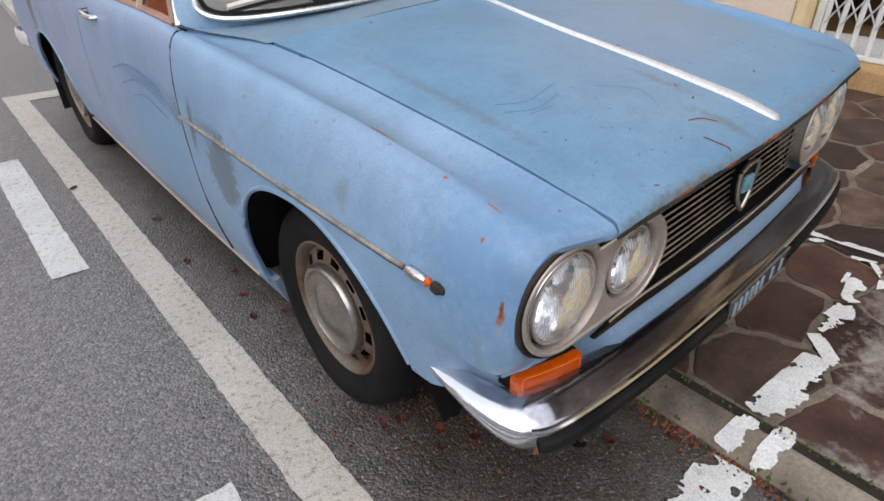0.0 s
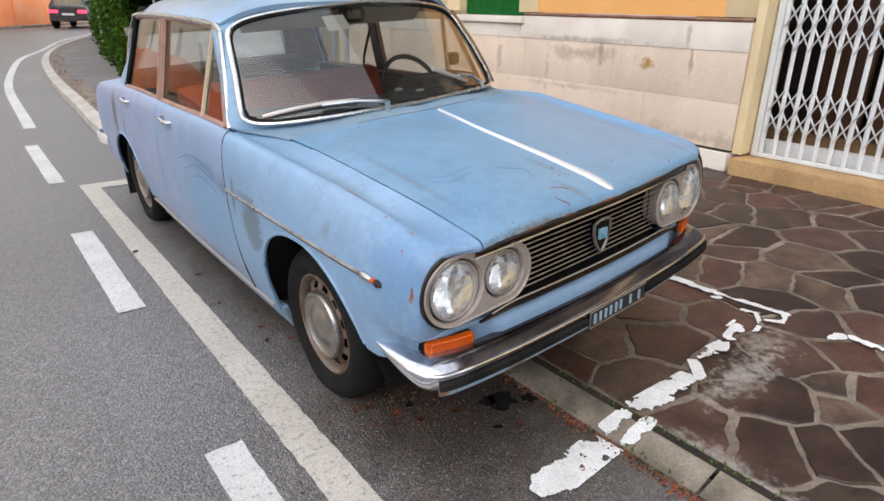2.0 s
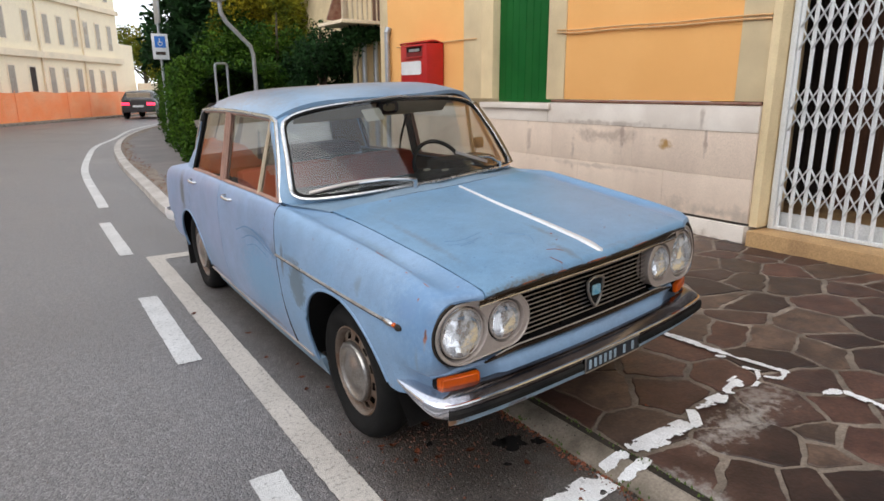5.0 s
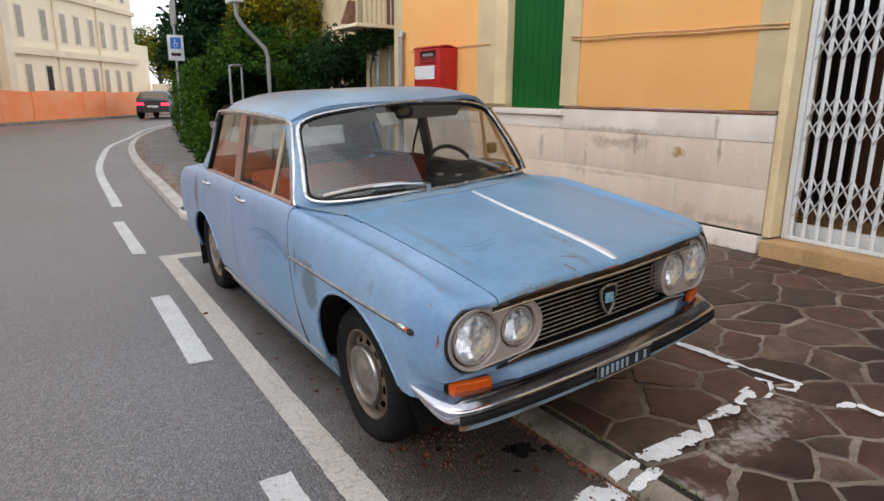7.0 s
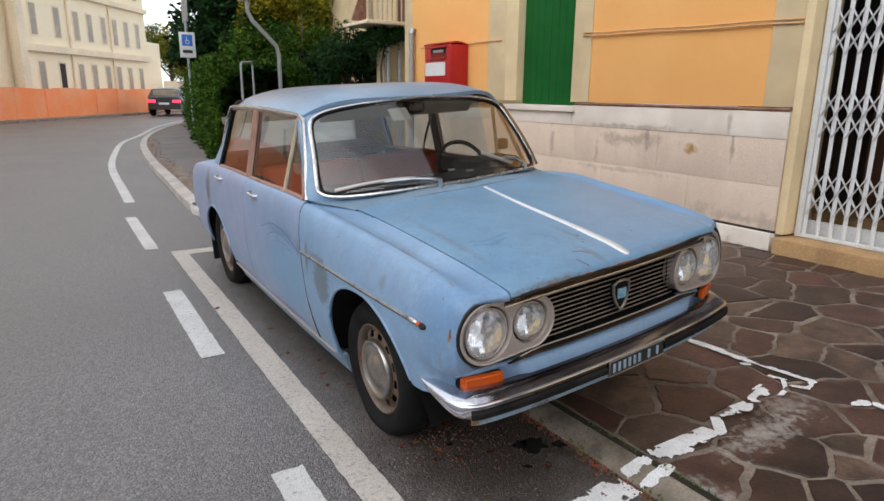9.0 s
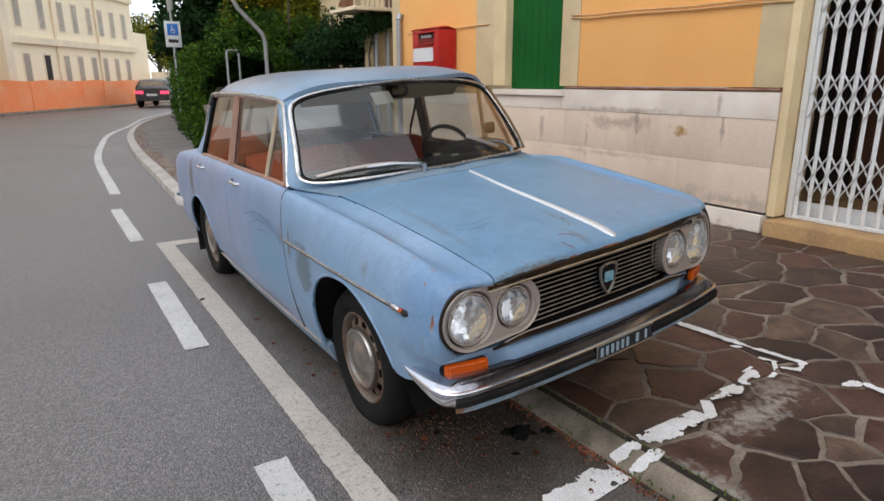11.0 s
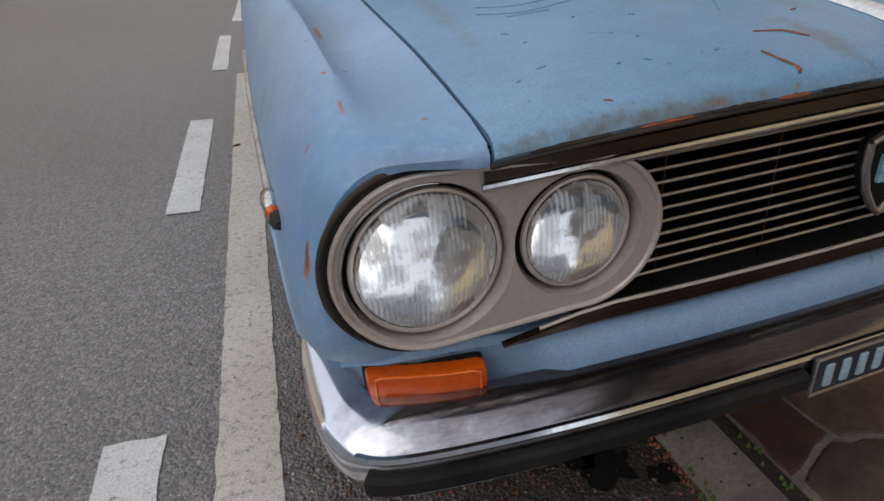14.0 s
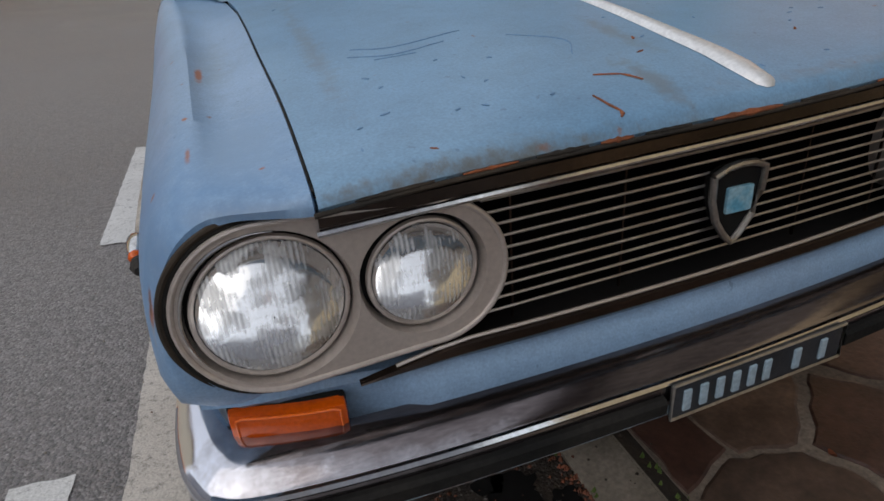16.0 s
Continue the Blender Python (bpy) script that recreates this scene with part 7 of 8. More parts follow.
# ---- second house with a balcony ----
h2 = thing("back_house", "cream house with a small balcony behind the hedge", "house")
part("wall", box(4.6, 8.6, 0, 9.0, 14.0, 6.5), M_PLASTER_C, h2)
part("porch_wall", box(4.03, 9.4, 0, 4.59, 9.7, 2.45), M_PLASTER_C, h2)
for xx in (4.09, 4.34):
    part("porch_post", tube([(xx, 9.3, 0.1), (xx, 9.3, 2.45)], 0.05, 10), M_GALV, h2, "", True)
part("balcony_slab", box(3.46, 8.9, 2.57, 4.6, 10.0, 2.63, 0.01), M_STUCCO_L, h2, "thin balcony floor", True)
for k in range(10):
    part("baluster", tube([(3.60 + 0.10 * k, 8.95, 2.63), (3.60 + 0.10 * k, 8.95, 3.55)], 0.016, 6), M_CREAM, h2)
part("corner_post", box(3.50, 8.92, 2.63, 3.57, 9.0, 3.6, 0.006), M_CREAM, h2)
part("balcony_rail", tube([(3.5, 8.95, 3.55), (4.6, 8.95, 3.55)], 0.02, 8), M_CREAM, h2)
part("balcony_door", box(4.52, 9.1, 2.64, 4.598, 9.8, 4.6, 0.005), M_WOOD, h2, "brown door on the balcony")
awning = box(0, 0, 0, 0.28, 0.9, 0.05, 0.006)
for v in awning.verts:
    v.co = Vector((3.42 + v.co.x * 0.55 + v.co.z * 5.2, 9.45 + v.co.y * 0.06, 2.66 + v.co.x * 1.5 - v.co.z * 0.4))
part("awning", awning, M_RUSTPIPE, h2, "sloping brown awning beside the balcony", True)

# ---- street furniture ----
sg = thing("parking_sign", "white parking sign with a blue square on a grey pole", "road sign")
SX, SY = 1.64, 16.0
part("pole", tube([(SX, SY, 0.1), (SX, SY, 3.9)], 0.035, 10), M_GALV, sg, "", True)
part("panel", box(SX - 0.20, SY - 0.05, 2.17, SX + 0.19, SY - 0.038, 2.80, 0.004), M_WHITE, sg, "white sign panel", True)
M_BLUE = mat("sign_blue", (0.03, 0.16, 0.55), 0.4, second=(0.04, 0.20, 0.60), scale=6, fine=50, amount=0.5, bump=0.02)
field = part("blue_field", box(SX - 0.135, SY - 0.056, 2.46, SX + 0.125, SY - 0.051, 2.74, 0.002), M_BLUE, sg, "blue square with a white mark")
part("mark", tube([(SX - 0.005 + 0.05 * math.cos(a), SY - 0.060, 2.56 + 0.05 * math.sin(a)) for a in [2.4 + 0.4 * k for k in range(11)]], 0.010, 6), M_WHITE, field)
part("mark", box(SX - 0.03, SY - 0.062, 2.58, SX - 0.008, SY - 0.0565, 2.69), M_WHITE, field)
part("mark", box(SX - 0.007, SY - 0.062, 2.58, SX + 0.05, SY - 0.0565, 2.60), M_WHITE, field)
part("bar", box(SX - 0.13, SY - 0.056, 2.28, SX + 0.11, SY - 0.051, 2.36), M_DARK, sg)
part("edge_on_panel", box(SX - 0.02, SY - 0.30, 3.05, SX + 0.02, SY + 0.30, 3.65, 0.004), M_GALV, sg, "grey sign panel facing the road", True)

lp = thing("street_lamp", "grey cranked steel lamp post beside the footway", "street lamp")
part("post", tube([(1.84, 9.0, 0.1), (1.84, 9.0, 1.95), (1.80, 9.0, 2.10), (1.42, 9.0, 2.48), (1.35, 9.0, 2.62), (1.34, 9.0, 2.80), (1.34, 9.0, 2.86)], 0.035, 10), M_GALV, lp, "", True)
part("head", box(1.24, 8.8, 2.80, 1.44, 9.25, 2.98, 0.03), M_WHITE, lp, "pale lamp head", True)
rl = thing("hoop_rail", "pale steel hoop barrier at the footway", "railing")
part("hoop", tube([(1.18, 9.0, 0.1), (1.18, 9.0, 1.77), (1.185, 9.005, 1.795), (1.21, 9.03, 1.81), (1.44, 9.32, 1.83), (1.47, 9.36, 1.815), (1.48, 9.38, 1.79), (1.48, 9.38, 0.1)], 0.020, 8), M_GALV, rl, "", True)

# ---- building across the road ----
FA, FD = Vector((-3.3, 28.8)), Vector((0.54, 0.84)).normalized()
FN = Vector((-FD.y, FD.x))
long_house = thing("long_building", "long cream three-storey building with grey window bands", "building")


def fpt(s, off, z):
    q = FA + FD * s + FN * off
    return (q.x, q.y, z)


def slab(s0, s1, o0, o1, z0, z1):
    bm = bmesh.new()
    vs = [bm.verts.new(fpt(s, o, z)) for s in (s0, s1) for o in (o0, o1) for z in (z0, z1)]
    for f in ((0, 1, 3, 2), (4, 6, 7, 5), (0, 4, 5, 1), (2, 3, 7, 6), (0, 2, 6, 4), (1, 5, 7, 3)):
        bm.faces.new([vs[k] for k in f])
    return bm


OFF = 0.8
part("wall", slab(3.1, 14.9, OFF + 0.12, 9.0, 0, 9.5), M_STUCCO, long_house)
part("near_wall", slab(-26, 3.05, OFF + 0.5, 9.0, 0, 9.5), M_STUCCO, long_house)
part("cornice", slab(3.1, 14.95, OFF - 0.08, OFF + 0.12, 2.98, 3.28), M_STUCCO_L, long_house, "grey string course")
part("cornice", slab(3.1, 14.95, OFF - 0.05, OFF + 0.12, 5.75, 6.0), M_STUCCO_L, long_house, "grey string course")
part("roof", slab(-26, 15.3, OFF - 0.5, 9.4, 9.5, 9.8), M_RUSTPIPE, long_house, "brown eaves")
part("corner_pilaster", slab(2.85, 3.35, OFF - 0.1, OFF + 0.2, 0, 9.5), M_STUCCO_L, long_house)
part("gutter_pipe", tube([fpt(6.9, OFF + 0.06, 0.2), fpt(6.9, OFF + 0.06, 9.4)], 0.06, 8), M_STUCCO_L, long_house)
part("gutter_pipe", tube([fpt(10.75, OFF + 0.06, 0.2), fpt(10.75, OFF + 0.06, 9.4)], 0.05, 8), M_STUCCO_L, long_house)
wins = [4.5, 7.62, 8.83, 10.15, 11.3, 12.55, 13.85]
for s in wins + [6.05]:
    isdoor = s == 6.05
    z0, z1 = (0.1, 2.52) if isdoor else (1.25, 2.55)
    w = part("door" if isdoor else "window", slab(s - 0.30, s + 0.30, OFF + 0.10, OFF + 0.119, z0 - 0.06, z1 + 0.08), M_STUCCO_L, long_house)
    part("pane", slab(s - 0.21, s + 0.21, OFF + 0.085, OFF + 0.099, z0, z1), M_DARK if isdoor else M_PANE, w)
for zb, zt in ((3.72, 5.05), (6.4, 7.8)):
    for s in [4.3, 6.05] + wins[1:]:
        w = part("window", slab(s - 0.28, s + 0.28, OFF + 0.10, OFF + 0.119, zb - 0.06, zt + 0.08), M_STUCCO_L, long_house)
        part("pane", slab(s - 0.20, s + 0.20, OFF + 0.085, OFF + 0.099, zb, zt), M_PANE, w)
for s in (-2, -5, -8, -11, -14):
    for z0, z1 in ((1.25, 2.55), (3.72, 5.05), (6.4, 7.8)):
        w = part("window", slab(s - 0.3, s + 0.3, OFF + 0.47, OFF + 0.499, z0, z1), M_STUCCO_L, long_house)
        part("pane", slab(s - 0.22, s + 0.22, OFF + 0.455, OFF + 0.469, z0 + 0.06, z1 - 0.06), M_PANE, w)
part("end_house", slab(15.0, 17.0, OFF + 0.3, 6.0, 0, 4.2), M_STUCCO, long_house)

net = thing("safety_net", "orange plastic building-site net on thin stakes", "fence")
random.seed(8)
rows = []
for i in range(150):
    s = -26 + 0.28 * i
    rows.append([fpt(s, 0.05 * math.sin(s * 2.1) + 0.04 * noise.noise((s * 3, z * 3, 0)), z + (0.03 * math.sin(s * 1.7) if z > 1 else 0)) for z in (0.02, 0.3, 0.7, 1.05, 1.36)])
part("netting", thick(grid(rows), 0.01), M_NET, net, "", True)
for i in range(22):
    part("stake", tube([fpt(-25 + 2 * i, -0.03, 0), fpt(-25 + 2 * i, -0.03, 1.42)], 0.015, 6), M_NET, net)
tagged(link("pavement_opposite", slab(-26, 16, -0.7, OFF + 0.1, 0, 0.09), M_KERB), "pale kerb and footway along the building", "pavement", kind="structure")

far_wall = thing("garden_wall", "low pale garden wall and gate at the bend", "wall")
part("wall", box(5.0, 43, 0, 10.5, 43.4, 1.9), M_STUCCO_L, far_wall)
part("post", box(8.2, 42.7, 0, 8.8, 43, 2.3), M_NET, far_wall)

# ---- plants ----


def leaf_cloud(n, place, size, seed, aspect=0.45):
    """Many small bent leaves at random places."""
    rnd = random.Random(seed)
    verts, faces = [], []
    for _ in range(n):
        p = place(rnd)
        if p is None:
            continue
        c = Vector(p)
        d = Vector((rnd.gauss(0, 1), rnd.gauss(0, 1), rnd.gauss(0, 0.7) + 0.2)).normalized()
        w = d.cross(Vector((rnd.gauss(0, 1), rnd.gauss(0, 1), rnd.gauss(0, 1)))).normalized()
        L = size * rnd.uniform(0.6, 1.4)
        b = len(verts)
        up = d.cross(w) * L * 0.12
        verts += [c, c + d * L * 0.5 + w * L * aspect * 0.5 + up, c + d * L, c + d * L * 0.5 - w * L * aspect * 0.5 + up]
        faces.append((b, b + 1, b + 2, b + 3))
    me = bpy.data.meshes.new("leaves")
    me.from_pydata([tuple(v) for v in verts], [], faces)
    return me


def leaf_part(name, me, material, parent, label=""):
    me.materials.append(material)
    ob = new(name, me)
    ob.parent = parent
    if label:
        ob["label"] = label
    return ob


def hedge_run(label, path, width, height, material, n, size, seed):
    root = thing("hedge", label, "hedge")
    P2 = [Vector(p) for p in path]
    rows = []
    for i, p in enumerate(P2):
        d = (P2[min(i + 1, len(P2) - 1)] - P2[max(i - 1, 0)]).normalized()
        nn = Vector((d.y, -d.x))
        rows.append([(*(p + nn * o), z) for o, z in ((0.18, 0.1), (0.14, height * 0.7), (width * 0.4, height * 0.9), (width * 0.8, height * 0.85), (width, 0.1))])
    # A dark sheet behind the leaves stands for the shade within the hedge.
    part("thicket", grid(rows), M_LEAF_D, root, "dark sheet for the shade inside the hedge")

    def place(r):
        i = r.randrange(len(P2) - 1)
        t = r.random()
        a, b = P2[i], P2[i + 1]
        p = a + (b - a) * t
        d = (b - a).normalized()
        nn = Vector((d.y, -d.x))
        s = (p.x + p.y) * 1.3
        bulge = 0.16 * noise.noise((s, 0, seed)) + 0.10 * noise.noise((s * 2.7, 0, seed))
        hh = height * (1 + 0.10 * noise.noise((s * 0.8, 4, seed)))
        if r.random() < 0.6:
            z = 0.12 + (hh - 0.12) * r.random()
            o = -0.06 + bulge + 0.22 * noise.noise((s, z * 2, seed)) + abs(r.gauss(0, 0.07)) + 0.2 * max(0, z / hh - 0.7)
        else:
            o = width * r.random()
            z = hh * (0.92 + 0.08 * noise.noise((s * 2, o * 3, seed))) + r.gauss(0, 0.05)
        return (*(p + nn * o), z)
    leaf_part("foliage", leaf_cloud(n, place, size, seed), material, root)
    return root


hedge_run("dense dark green laurel hedge along the footway", [(0.80, 9.6), (1.0, 10.6), (1.35, 13.5), (1.8, 16.8), (2.35, 20.6), (3.3, 25)], 1.6, 1.95, M_LEAF_H, 26000, 0.075, 5)


def tree(label, base, height, crown_r, crown_z, material, n, size, seed, squash=1.0, trunk=0.16, cone=False):
    root = thing("tree", label, "tree", at=base)
    rnd = random.Random(seed)
    tr = tube([(0, 0, 0), (0.03, 0.02, height * 0.3), (-0.04, 0.03, height * 0.6), (0, 0, height * 0.92)], [trunk, trunk * 0.8, trunk * 0.5, trunk * 0.15], 10)
    part("trunk", tr, M_BARK, root, "", True)
    clumps = []
    for k in range(34 if not cone else 130):
        if cone:
            t = rnd.random() ** 0.8
            r = crown_r * (1 - t) * rnd.uniform(0.5, 1.0) + 0.1
            a = rnd.uniform(0, 6.28)
            c = Vector((r * math.cos(a), r * math.sin(a), crown_z + (height * 0.98 - crown_z) * (0.06 + 0.94 * t)))
            clumps.append((c, crown_r * rnd.uniform(0.2, 0.36)))
        else:
            d = Vector((rnd.gauss(0, 1), rnd.gauss(0, 1), rnd.gauss(0, 1))).normalized() * rnd.uniform(0.35, 1.0)
            c = Vector((d.x * crown_r, d.y * crown_r, crown_z + d.z * crown_r * squash))
            clumps.append((c, crown_r * rnd.uniform(0.22, 0.42)))
    if cone:
        # A solid dark core stands for the shade between the branches.
        part("thicket", spin([(crown_r * 0.62, crown_z + 0.3), (crown_r * 0.66, crown_z + 0.9), (crown_r * 0.33, crown_z + (height - crown_z) * 0.5), (0.02, height * 0.93)], 14, "z"), M_LEAF_D, root, "dark form for the shade inside the crown", True)
    for c, r in clumps[:12]:
        s0 = Vector((0, 0, max(height * 0.2, c.z * 0.6)))
        part("limb", tube([s0, s0.lerp(c, 0.5) + Vector((0, 0, 0.1)), c], [trunk * 0.35, trunk * 0.2, 0.012], 6), M_BARK, root, "", True)

    def place(r):
        c, rad = clumps[r.randrange(len(clumps))]
        d = Vector((r.gauss(0, 1), r.gauss(0, 1), r.gauss(0, 0.8)))
        d = d.normalized() * rad * (0.55 + 0.5 * r.random())
        return c + d
    leaf_part("crown", leaf_cloud(n, place, size, seed), material, root)
    return root


tree("dark evergreen conifer behind the hedge", (4.15, 20.8, 0), 12.0, 2.1, 1.5, M_LEAF_D, 46000, 0.26, 21, cone=True)
tree("dark evergreen conifer behind the hedge", (5.6, 18.0, 0), 8.6, 2.0, 0, M_LEAF_D, 32000, 0.17, 22, cone=True)
tree("broad tree turning yellow in autumn", (4.6, 14.6, 0), 5.2, 1.7, 3.4, M_LEAF_Y, 24000, 0.10, 23, 0.8)
tree("broad tree turning yellow in autumn", (6.2, 15.6, 0), 5.4, 1.8, 3.6, M_LEAF_Y, 22000, 0.10, 24, 0.8)
tree("broad green tree behind the hedge", (3.75, 14.9, 0), 4.2, 1.35, 2.6, M_LEAF_H, 15000, 0.10, 35, 0.8)
tree("dark green bush beside the house", (1.75, 10.9, 0), 2.3, 0.85, 1.35, M_LEAF_H, 12000, 0.085, 36, 0.95, 0.06)
tree("dark green bush beside the house", (3.1, 11.3, 0), 3.2, 1.15, 1.85, M_LEAF_H, 14000, 0.085, 25, 0.85, 0.08)
tree("dark green bush beside the house", (3.62, 10.25, 0), 2.9, 0.86, 1.72, M_LEAF_D, 15000, 0.085, 26, 1.15, 0.08)
tree("dark green bush beside the house", (2.5, 12.2, 0), 2.9, 1.1, 1.6, M_LEAF_H, 12000, 0.085, 27, 0.85, 0.08)
tree("far tree turning yellow at the bend", (7.5, 56, 0), 7.0, 2.6, 4.0, M_LEAF_Y, 6000, 0.26, 28, 0.9, 0.2)
tree("far green tree at the bend", (11.5, 58, 0), 8.0, 3.0, 4.4, M_LEAF_H, 6000, 0.26, 29, 0.9, 0.2)

climber = thing("climbing_plant", "dark climbing plant under the balcony of the back house", "plant", at=(3.96, 9.32, 0))
part("stem", tube([(0, 0, 0.0), (0.03, 0.02, 0.9), (-0.02, 0.0, 1.8), (0.10, 0.0, 2.42)], [0.03, 0.025, 0.02, 0.01], 6), M_BARK, climber, "", True)


def climber_place(r):
    u = r.random()
    return (-0.30 + 0.85 * u, -0.12 + r.gauss(0, 0.10), 2.50 - abs(r.gauss(0, 0.16)) * (1.3 - u))


leaf_part("foliage", leaf_cloud(2600, climber_place, 0.08, 41), M_LEAF_D, climber)

# ---- car going away along the road ----
fc = thing("estate_car", "dark estate car with red tail lamps lit, down the road", "car", at=(3.55, 34.0, 0))
fc.rotation_euler = (0, 0, radians(-24))
M_CARDARK = mat("dark_car_paint", (0.012, 0.012, 0.014), 0.25, second=(0.02, 0.02, 0.022), scale=2, fine=60, amount=0.4, bump=0, coat=0.8)
M_TAIL = bpy.data.materials.new("tail_lamp")
M_TAIL.use_nodes = True
_tb = M_TAIL.node_tree.nodes["Principled BSDF"]
_tb.inputs["Base Color"].default_value = (0.6, 0.01, 0.03, 1)
_tb.inputs["Emission Color"].default_value = (1.0, 0.05, 0.12, 1)
_tb.inputs["Emission Strength"].default_value = 2.2
rows = []
for yy, w, zb, zt in ((0, 0.80, 0.35, 0.92), (0.12, 0.86, 0.25, 0.98), (1.0, 0.90, 0.22, 0.99), (3.2, 0.90, 0.22, 0.97), (4.1, 0.84, 0.25, 0.80), (4.45, 0.70, 0.35, 0.66)):
    rows.append([(-w, yy, zb), (-w * 1.0, yy, (zb + zt) / 2), (-w * 0.95, yy, zt), (0, yy, zt + 0.02), (w * 0.95, yy, zt), (w, yy, (zb + zt) / 2), (w, yy, zb)])
bm = grid(rows)
bmesh.ops.contextual_create(bm, geom=[e for e in bm.edges if e.is_boundary and e.verts[0].co.y < 0.01 and e.verts[1].co.y < 0.01])
part("body", bm, M_CARDARK, fc, "", True)
rows = []
for yy, w, zt in ((0.15, 0.72, 1.0), (0.42, 0.66, 1.40), (1.2, 0.66, 1.46), (2.4, 0.66, 1.42), (3.3, 0.74, 0.98)):
    rows.append([(-0.85, yy, 0.97), (-w, yy, zt - 0.03), (0, yy, zt), (w, yy, zt - 0.03), (0.85, yy, 0.97)])
bm = grid(rows)
part("cabin", bm, M_CARDARK, fc, "", True)
part("rear_screen", box(-0.58, 0.22, 1.05, 0.58, 0.25, 1.32, 0.01), M_PANE, fc)
for s in (-1, 1):
    part("tail_lamp", box(s * 0.62 - 0.2, -0.04, 0.70, s * 0.62 + 0.2, 0.03, 0.84, 0.01), M_TAIL, fc, "lit red tail lamp", True)
    for yy in (0.75, 3.45):
        part("wheel", spin([(0.001, s * 0.92), (0.2, s * 0.92), (0.31, s * 0.91), (0.32, s * 0.85), (0.31, s * 0.72)], 20, "x", (0, yy, 0.32)), M_TYRE, fc, "", True)
part("plate", box(-0.26, -0.045, 0.60, 0.26, -0.03, 0.70), M_WHITE, fc)

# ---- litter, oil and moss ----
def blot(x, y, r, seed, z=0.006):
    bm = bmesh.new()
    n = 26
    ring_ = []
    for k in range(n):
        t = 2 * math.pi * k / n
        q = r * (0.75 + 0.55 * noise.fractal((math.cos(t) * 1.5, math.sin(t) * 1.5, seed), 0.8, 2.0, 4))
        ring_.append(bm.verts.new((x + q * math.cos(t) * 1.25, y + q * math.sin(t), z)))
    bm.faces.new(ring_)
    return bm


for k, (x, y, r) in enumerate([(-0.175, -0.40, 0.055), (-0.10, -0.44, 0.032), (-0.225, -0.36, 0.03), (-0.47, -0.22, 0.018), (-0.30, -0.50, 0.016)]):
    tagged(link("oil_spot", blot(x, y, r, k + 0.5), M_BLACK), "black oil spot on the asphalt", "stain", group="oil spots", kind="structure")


def fallen_leaf(x, y, z, size, turn, curl):
    bm = bmesh.new()
    rows_ = []
    for i in range(5):
        t = i / 4
        w = size * 0.32 * math.sin(math.pi * (0.08 + 0.84 * t))
        rows_.append([((t - 0.5) * size, -w, curl * abs(t - 0.5) * size + 0.15 * w), ((t - 0.5) * size, 0, curl * abs(t - 0.5) * size), ((t - 0.5) * size, w, curl * abs(t - 0.5) * size + 0.2 * w)])
    grid(rows_, bm)
    bmesh.ops.solidify(bm, geom=list(bm.faces), thickness=0.0008)
    ob = link("fallen_leaf", bm, M_LEAFLIT)
    ob.matrix_basis = pose(x, y, z, 0, 0, turn)
    return tagged(ob, "dry reddish-brown leaf on the ground", "leaf", group="fallen leaves")


rnd = random.Random(31)
spots = [(-0.55, -0.27), (-0.52, -0.23), (-0.49, -0.30), (-0.66, -0.13), (-0.62, -0.12), (-0.58, -0.15), (-0.35, -0.33), (-0.24, -0.55), (-0.10, -0.62), (-0.22, -0.80), (-0.42, -0.10), (-0.68, 0.5), (-0.72, 0.95), (-0.66, 0.62), (-0.60, 0.45), (-0.88, 1.9), (-0.70, 1.35), (-0.64, 0.80), (0.42, -0.55), (-0.20, -0.78)]
for x, y in spots:
    fallen_leaf(x + rnd.uniform(-0.02, 0.02), y + rnd.uniform(-0.02, 0.02), 0.004 + ground_z(x, y), rnd.uniform(0.018, 0.045), rnd.uniform(0, 360), rnd.uniform(0.1, 0.5))


def scatter(name, material, label, n, place, size, seed, flat=0.5):
    r = random.Random(seed)
    verts, faces = [], []
    for _ in range(n):
        x, y = place(r)
        z = ground_z(x, y) + 0.002
        q = size * r.uniform(0.4, 1.3)
        b = len(verts)
        for dx, dy, dz in ((1, 0, 0), (0, 1, 0), (-1, 0, 0), (0, -1, 0), (0.1, 0.1, flat * 2)):
            verts.append((x + dx * q * r.uniform(0.6, 1), y + dy * q * r.uniform(0.6, 1), z + dz * q))
        faces += [(b, b + 1, b + 4), (b + 1, b + 2, b + 4), (b + 2, b + 3, b + 4), (b + 3, b, b + 4)]
    me = bpy.data.meshes.new(name)
    me.from_pydata(verts, [], faces)
    me.materials.append(material)
    return tagged(new(name, me), label, "debris", kind="stuff")


def by_kerb(r):
    y = r.uniform(-2.2, 3.2)
    return (_kx(y) - abs(r.gauss(0, 0.022)), y)


scatter("leaf_crumbs", M_LEAFLIT, "brown leaf crumbs gathered along the kerb", 1900, by_kerb, 0.0075, 3, 0.5)
scatter("kerb_soil", M_SOIL, "dark soil gathered along the kerb", 900, by_kerb, 0.008, 4, 0.35)
scatter("grit", M_KERB, "pale grit on the asphalt", 420, lambda r: (r.uniform(-2.6, -0.05), r.uniform(-1.5, 2.5)), 0.0032, 5, 0.6)
scatter("grit_dark", M_SOIL, "dark crumbs under the car front", 500, lambda r: (-0.35 + r.gauss(0, 0.22), -0.25 + r.gauss(0, 0.22)), 0.005, 6, 0.4)
scatter("leaf_crumbs_wheel", M_LEAFLIT, "reddish leaf crumbs beside the wheel", 330, lambda r: (-0.45 + r.gauss(0, 0.16), -0.22 + r.gauss(0, 0.15)), 0.0065, 7, 0.4)
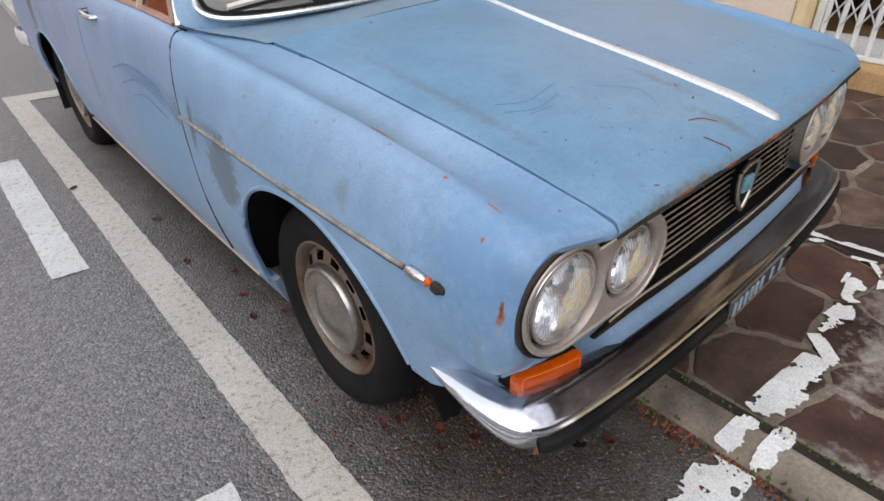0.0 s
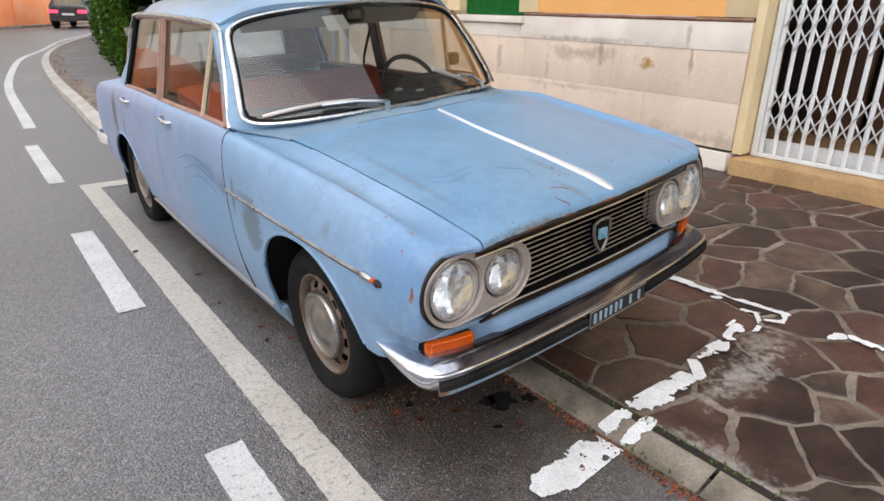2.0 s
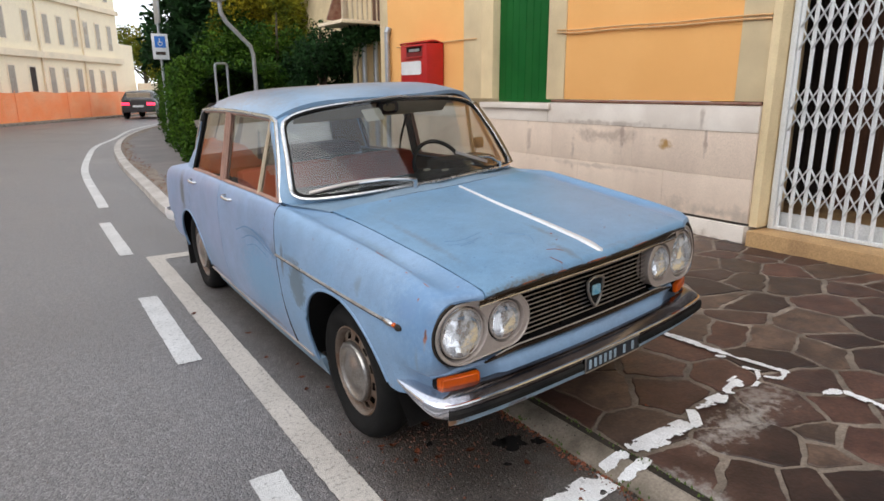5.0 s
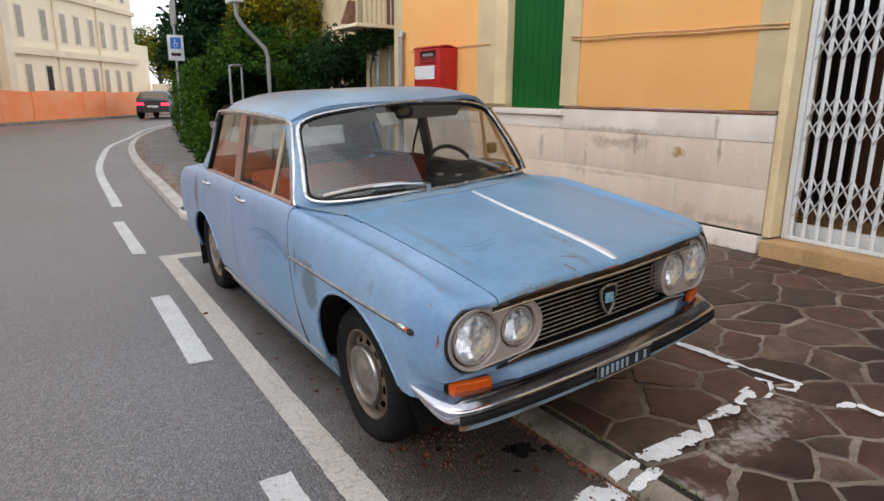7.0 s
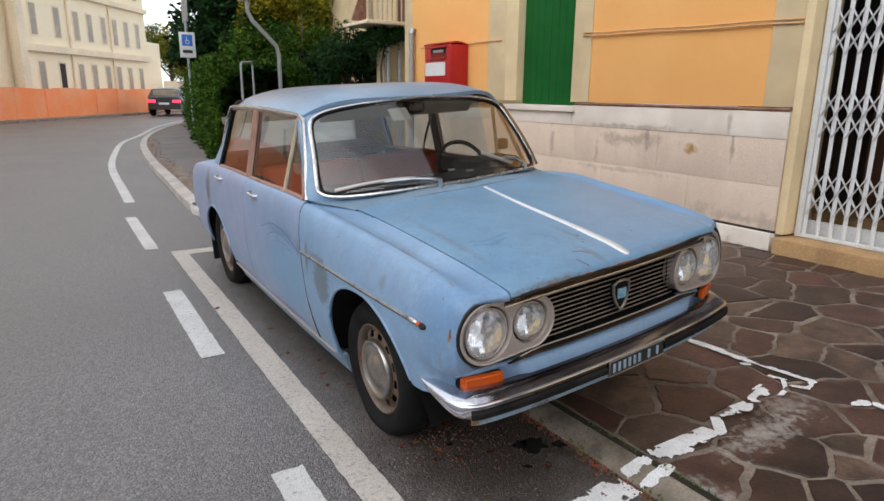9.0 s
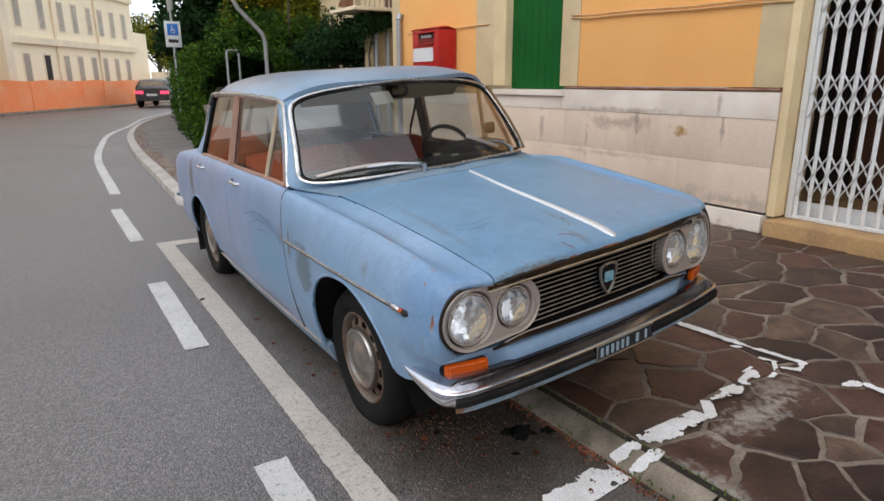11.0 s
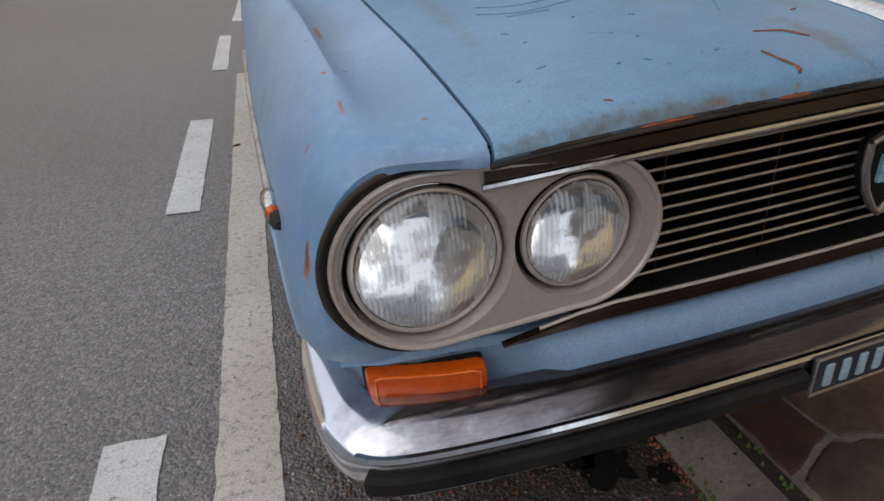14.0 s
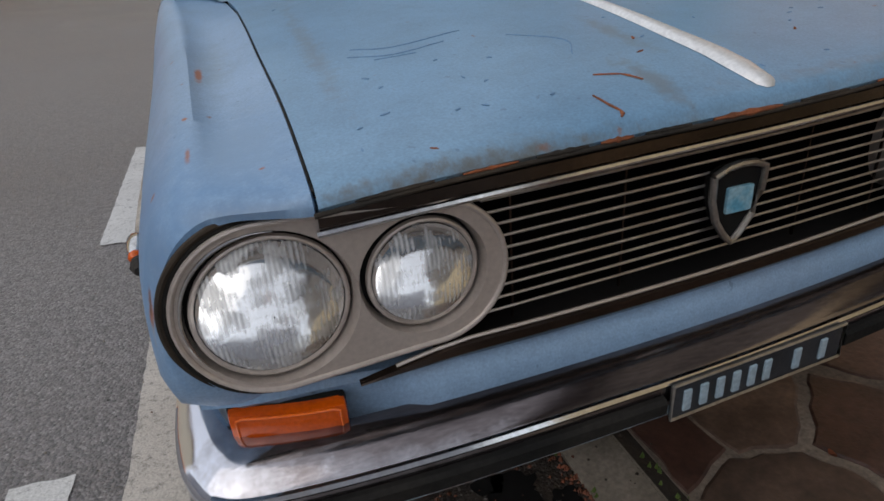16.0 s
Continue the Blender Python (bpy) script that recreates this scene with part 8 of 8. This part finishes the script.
scatter("leaf_litter", M_LEAFLIT, "brown fallen leaves and mould along the far kerb and hedge", 420, lambda r: ((lambda y: (_kx(y) + 0.17 + abs(r.gauss(0, 0.10)), y))(r.uniform(4.8, 16))), 0.02, 17, 0.25)
scatter("moss", M_MOSS, "green moss in the kerb joint", 260, lambda r: ((lambda y: (_kx(y) + r.choice((0.0, 0.12)) + r.gauss(0, 0.008), y))(r.choice((-0.85, -1.15, -0.55, -1.6, -0.2)) + r.gauss(0, 0.07))), 0.006, 8, 0.9)

# ---- crazy paving ----
random.seed(15)
seeds = []
ny, nx = 21, 12
for j in range(ny):
    for i in range(nx):
        if random.random() > 0.10:
            seeds.append((0.0 + (i + 0.5 * (j % 2) + random.uniform(-0.50, 0.50)) * 0.29, -2.6 + (j + random.uniform(-0.50, 0.50)) * 0.27))
PLACED = [(0.37, -0.33), (0.76, -0.33), (0.9, -0.54), (0.58, -0.52), (0.29, -0.64), (0.63, -0.8), (0.22, -0.95), (0.53, -0.99), (0.85, -0.92), (1.02, -1.05), (0.79, -1.09), (0.64, -1.19), (0.84, -1.23), (0.3, -1.11), (0.41, -1.23), (0.56, -1.35), (1.2, -0.84), (1.33, -1.0), (1.46, -0.51), (1.27, -0.13), (1.37, -0.33), (1.29, -0.63), (1.52, -0.69), (1.73, -0.69), (1.85, -0.52), (1.64, -0.9), (0.14, -0.36)]          # the large slabs before the car
seeds = [q for q in seeds if min(math.hypot(q[0] - a, q[1] - b) for a, b in PLACED) > 0.235] + PLACED
weight = {q: random.uniform(-0.03, 0.03) for q in seeds}


def clip(pts, mx, my, nx_, ny_):
    out = []
    n = len(pts)
    for k in range(n):
        a, b = pts[k], pts[(k + 1) % n]
        da, db = (a[0] - mx) * nx_ + (a[1] - my) * ny_, (b[0] - mx) * nx_ + (b[1] - my) * ny_
        if da <= 0:
            out.append(a)
        if (da < 0) != (db < 0) and da != db:
            t = da / (da - db)
            out.append((a[0] + (b[0] - a[0]) * t, a[1] + (b[1] - a[1]) * t))
    return out


made = 0
for sx, sy in seeds:
    cell = [(sx - 0.5, sy - 0.5), (sx + 0.5, sy - 0.5), (sx + 0.5, sy + 0.5), (sx - 0.5, sy + 0.5)]
    gap = random.uniform(0.005, 0.021)
    for ox, oy in seeds:
        d = math.hypot(ox - sx, oy - sy)
        if 0 < d < 1.1:
            ux, uy = (ox - sx) / d, (oy - sy) / d
            h = d / 2 + (weight[sx, sy] - weight[ox, oy]) * min(1, d / 0.3) * 0.8 - gap
            cell = clip(cell, sx + ux * h, sy + uy * h, ux, uy)
            if len(cell) < 3:
                break
    if len(cell) < 3:
        continue
    k0 = _kx(sy) + 0.15
    cell = clip(cell, k0, 0, -1, 0)
    cell = clip(cell, X - 0.115 if sy < 0.7 else X - 0.08, 0, 1, 0)
    if len(cell) < 3:
        continue
    area = abs(sum(cell[k][0] * cell[(k + 1) % len(cell)][1] - cell[(k + 1) % len(cell)][0] * cell[k][1] for k in range(len(cell)))) / 2
    if area < 0.006:
        continue
    # rough the outline: split the edges and nudge
    rough = []
    for k in range(len(cell)):
        a, b = cell[k], cell[(k + 1) % len(cell)]
        ln = math.hypot(b[0] - a[0], b[1] - a[1])
        m = max(1, int(ln / 0.028))
        for q in range(m):
            t = q / m
            px, py = a[0] + (b[0] - a[0]) * t, a[1] + (b[1] - a[1]) * t
            rough.append((px + 0.017 * noise.noise((px * 14, py * 14, 3)) + 0.005 * noise.noise((px * 60, py * 60, 1)), py + 0.017 * noise.noise((px * 14, py * 14, 8)) + 0.005 * noise.noise((px * 60, py * 60, 6))))
    dz = random.uniform(-0.002, 0.002)
    tx, ty = random.uniform(-0.006, 0.006), random.uniform(-0.006, 0.006)
    cx = sum(p[0] for p in rough) / len(rough)
    cy = sum(p[1] for p in rough) / len(rough)
    top = lambda x, y: pave_z(x) + 0.002 + dz + tx * (x - cx) + ty * (y - cy)
    bm = bmesh.new()
    o = [bm.verts.new((x, y, pave_z(x) - 0.012)) for x, y in rough]
    e = [bm.verts.new((x, y, top(x, y) - 0.003)) for x, y in rough]
    inn = [bm.verts.new((x + (cx - x) * 0.035, y + (cy - y) * 0.035, top(x, y))) for x, y in rough]
    n = len(rough)
    for k in range(n):
        bm.faces.new((o[k], o[(k + 1) % n], e[(k + 1) % n], e[k]))
        bm.faces.new((e[k], e[(k + 1) % n], inn[(k + 1) % n], inn[k]))
    bm.faces.new(inn)
    part("paving_stone", bm, random.choice((M_STONE, M_STONE, M_STONE_R, M_STONE_G)), pavement)
    made += 1
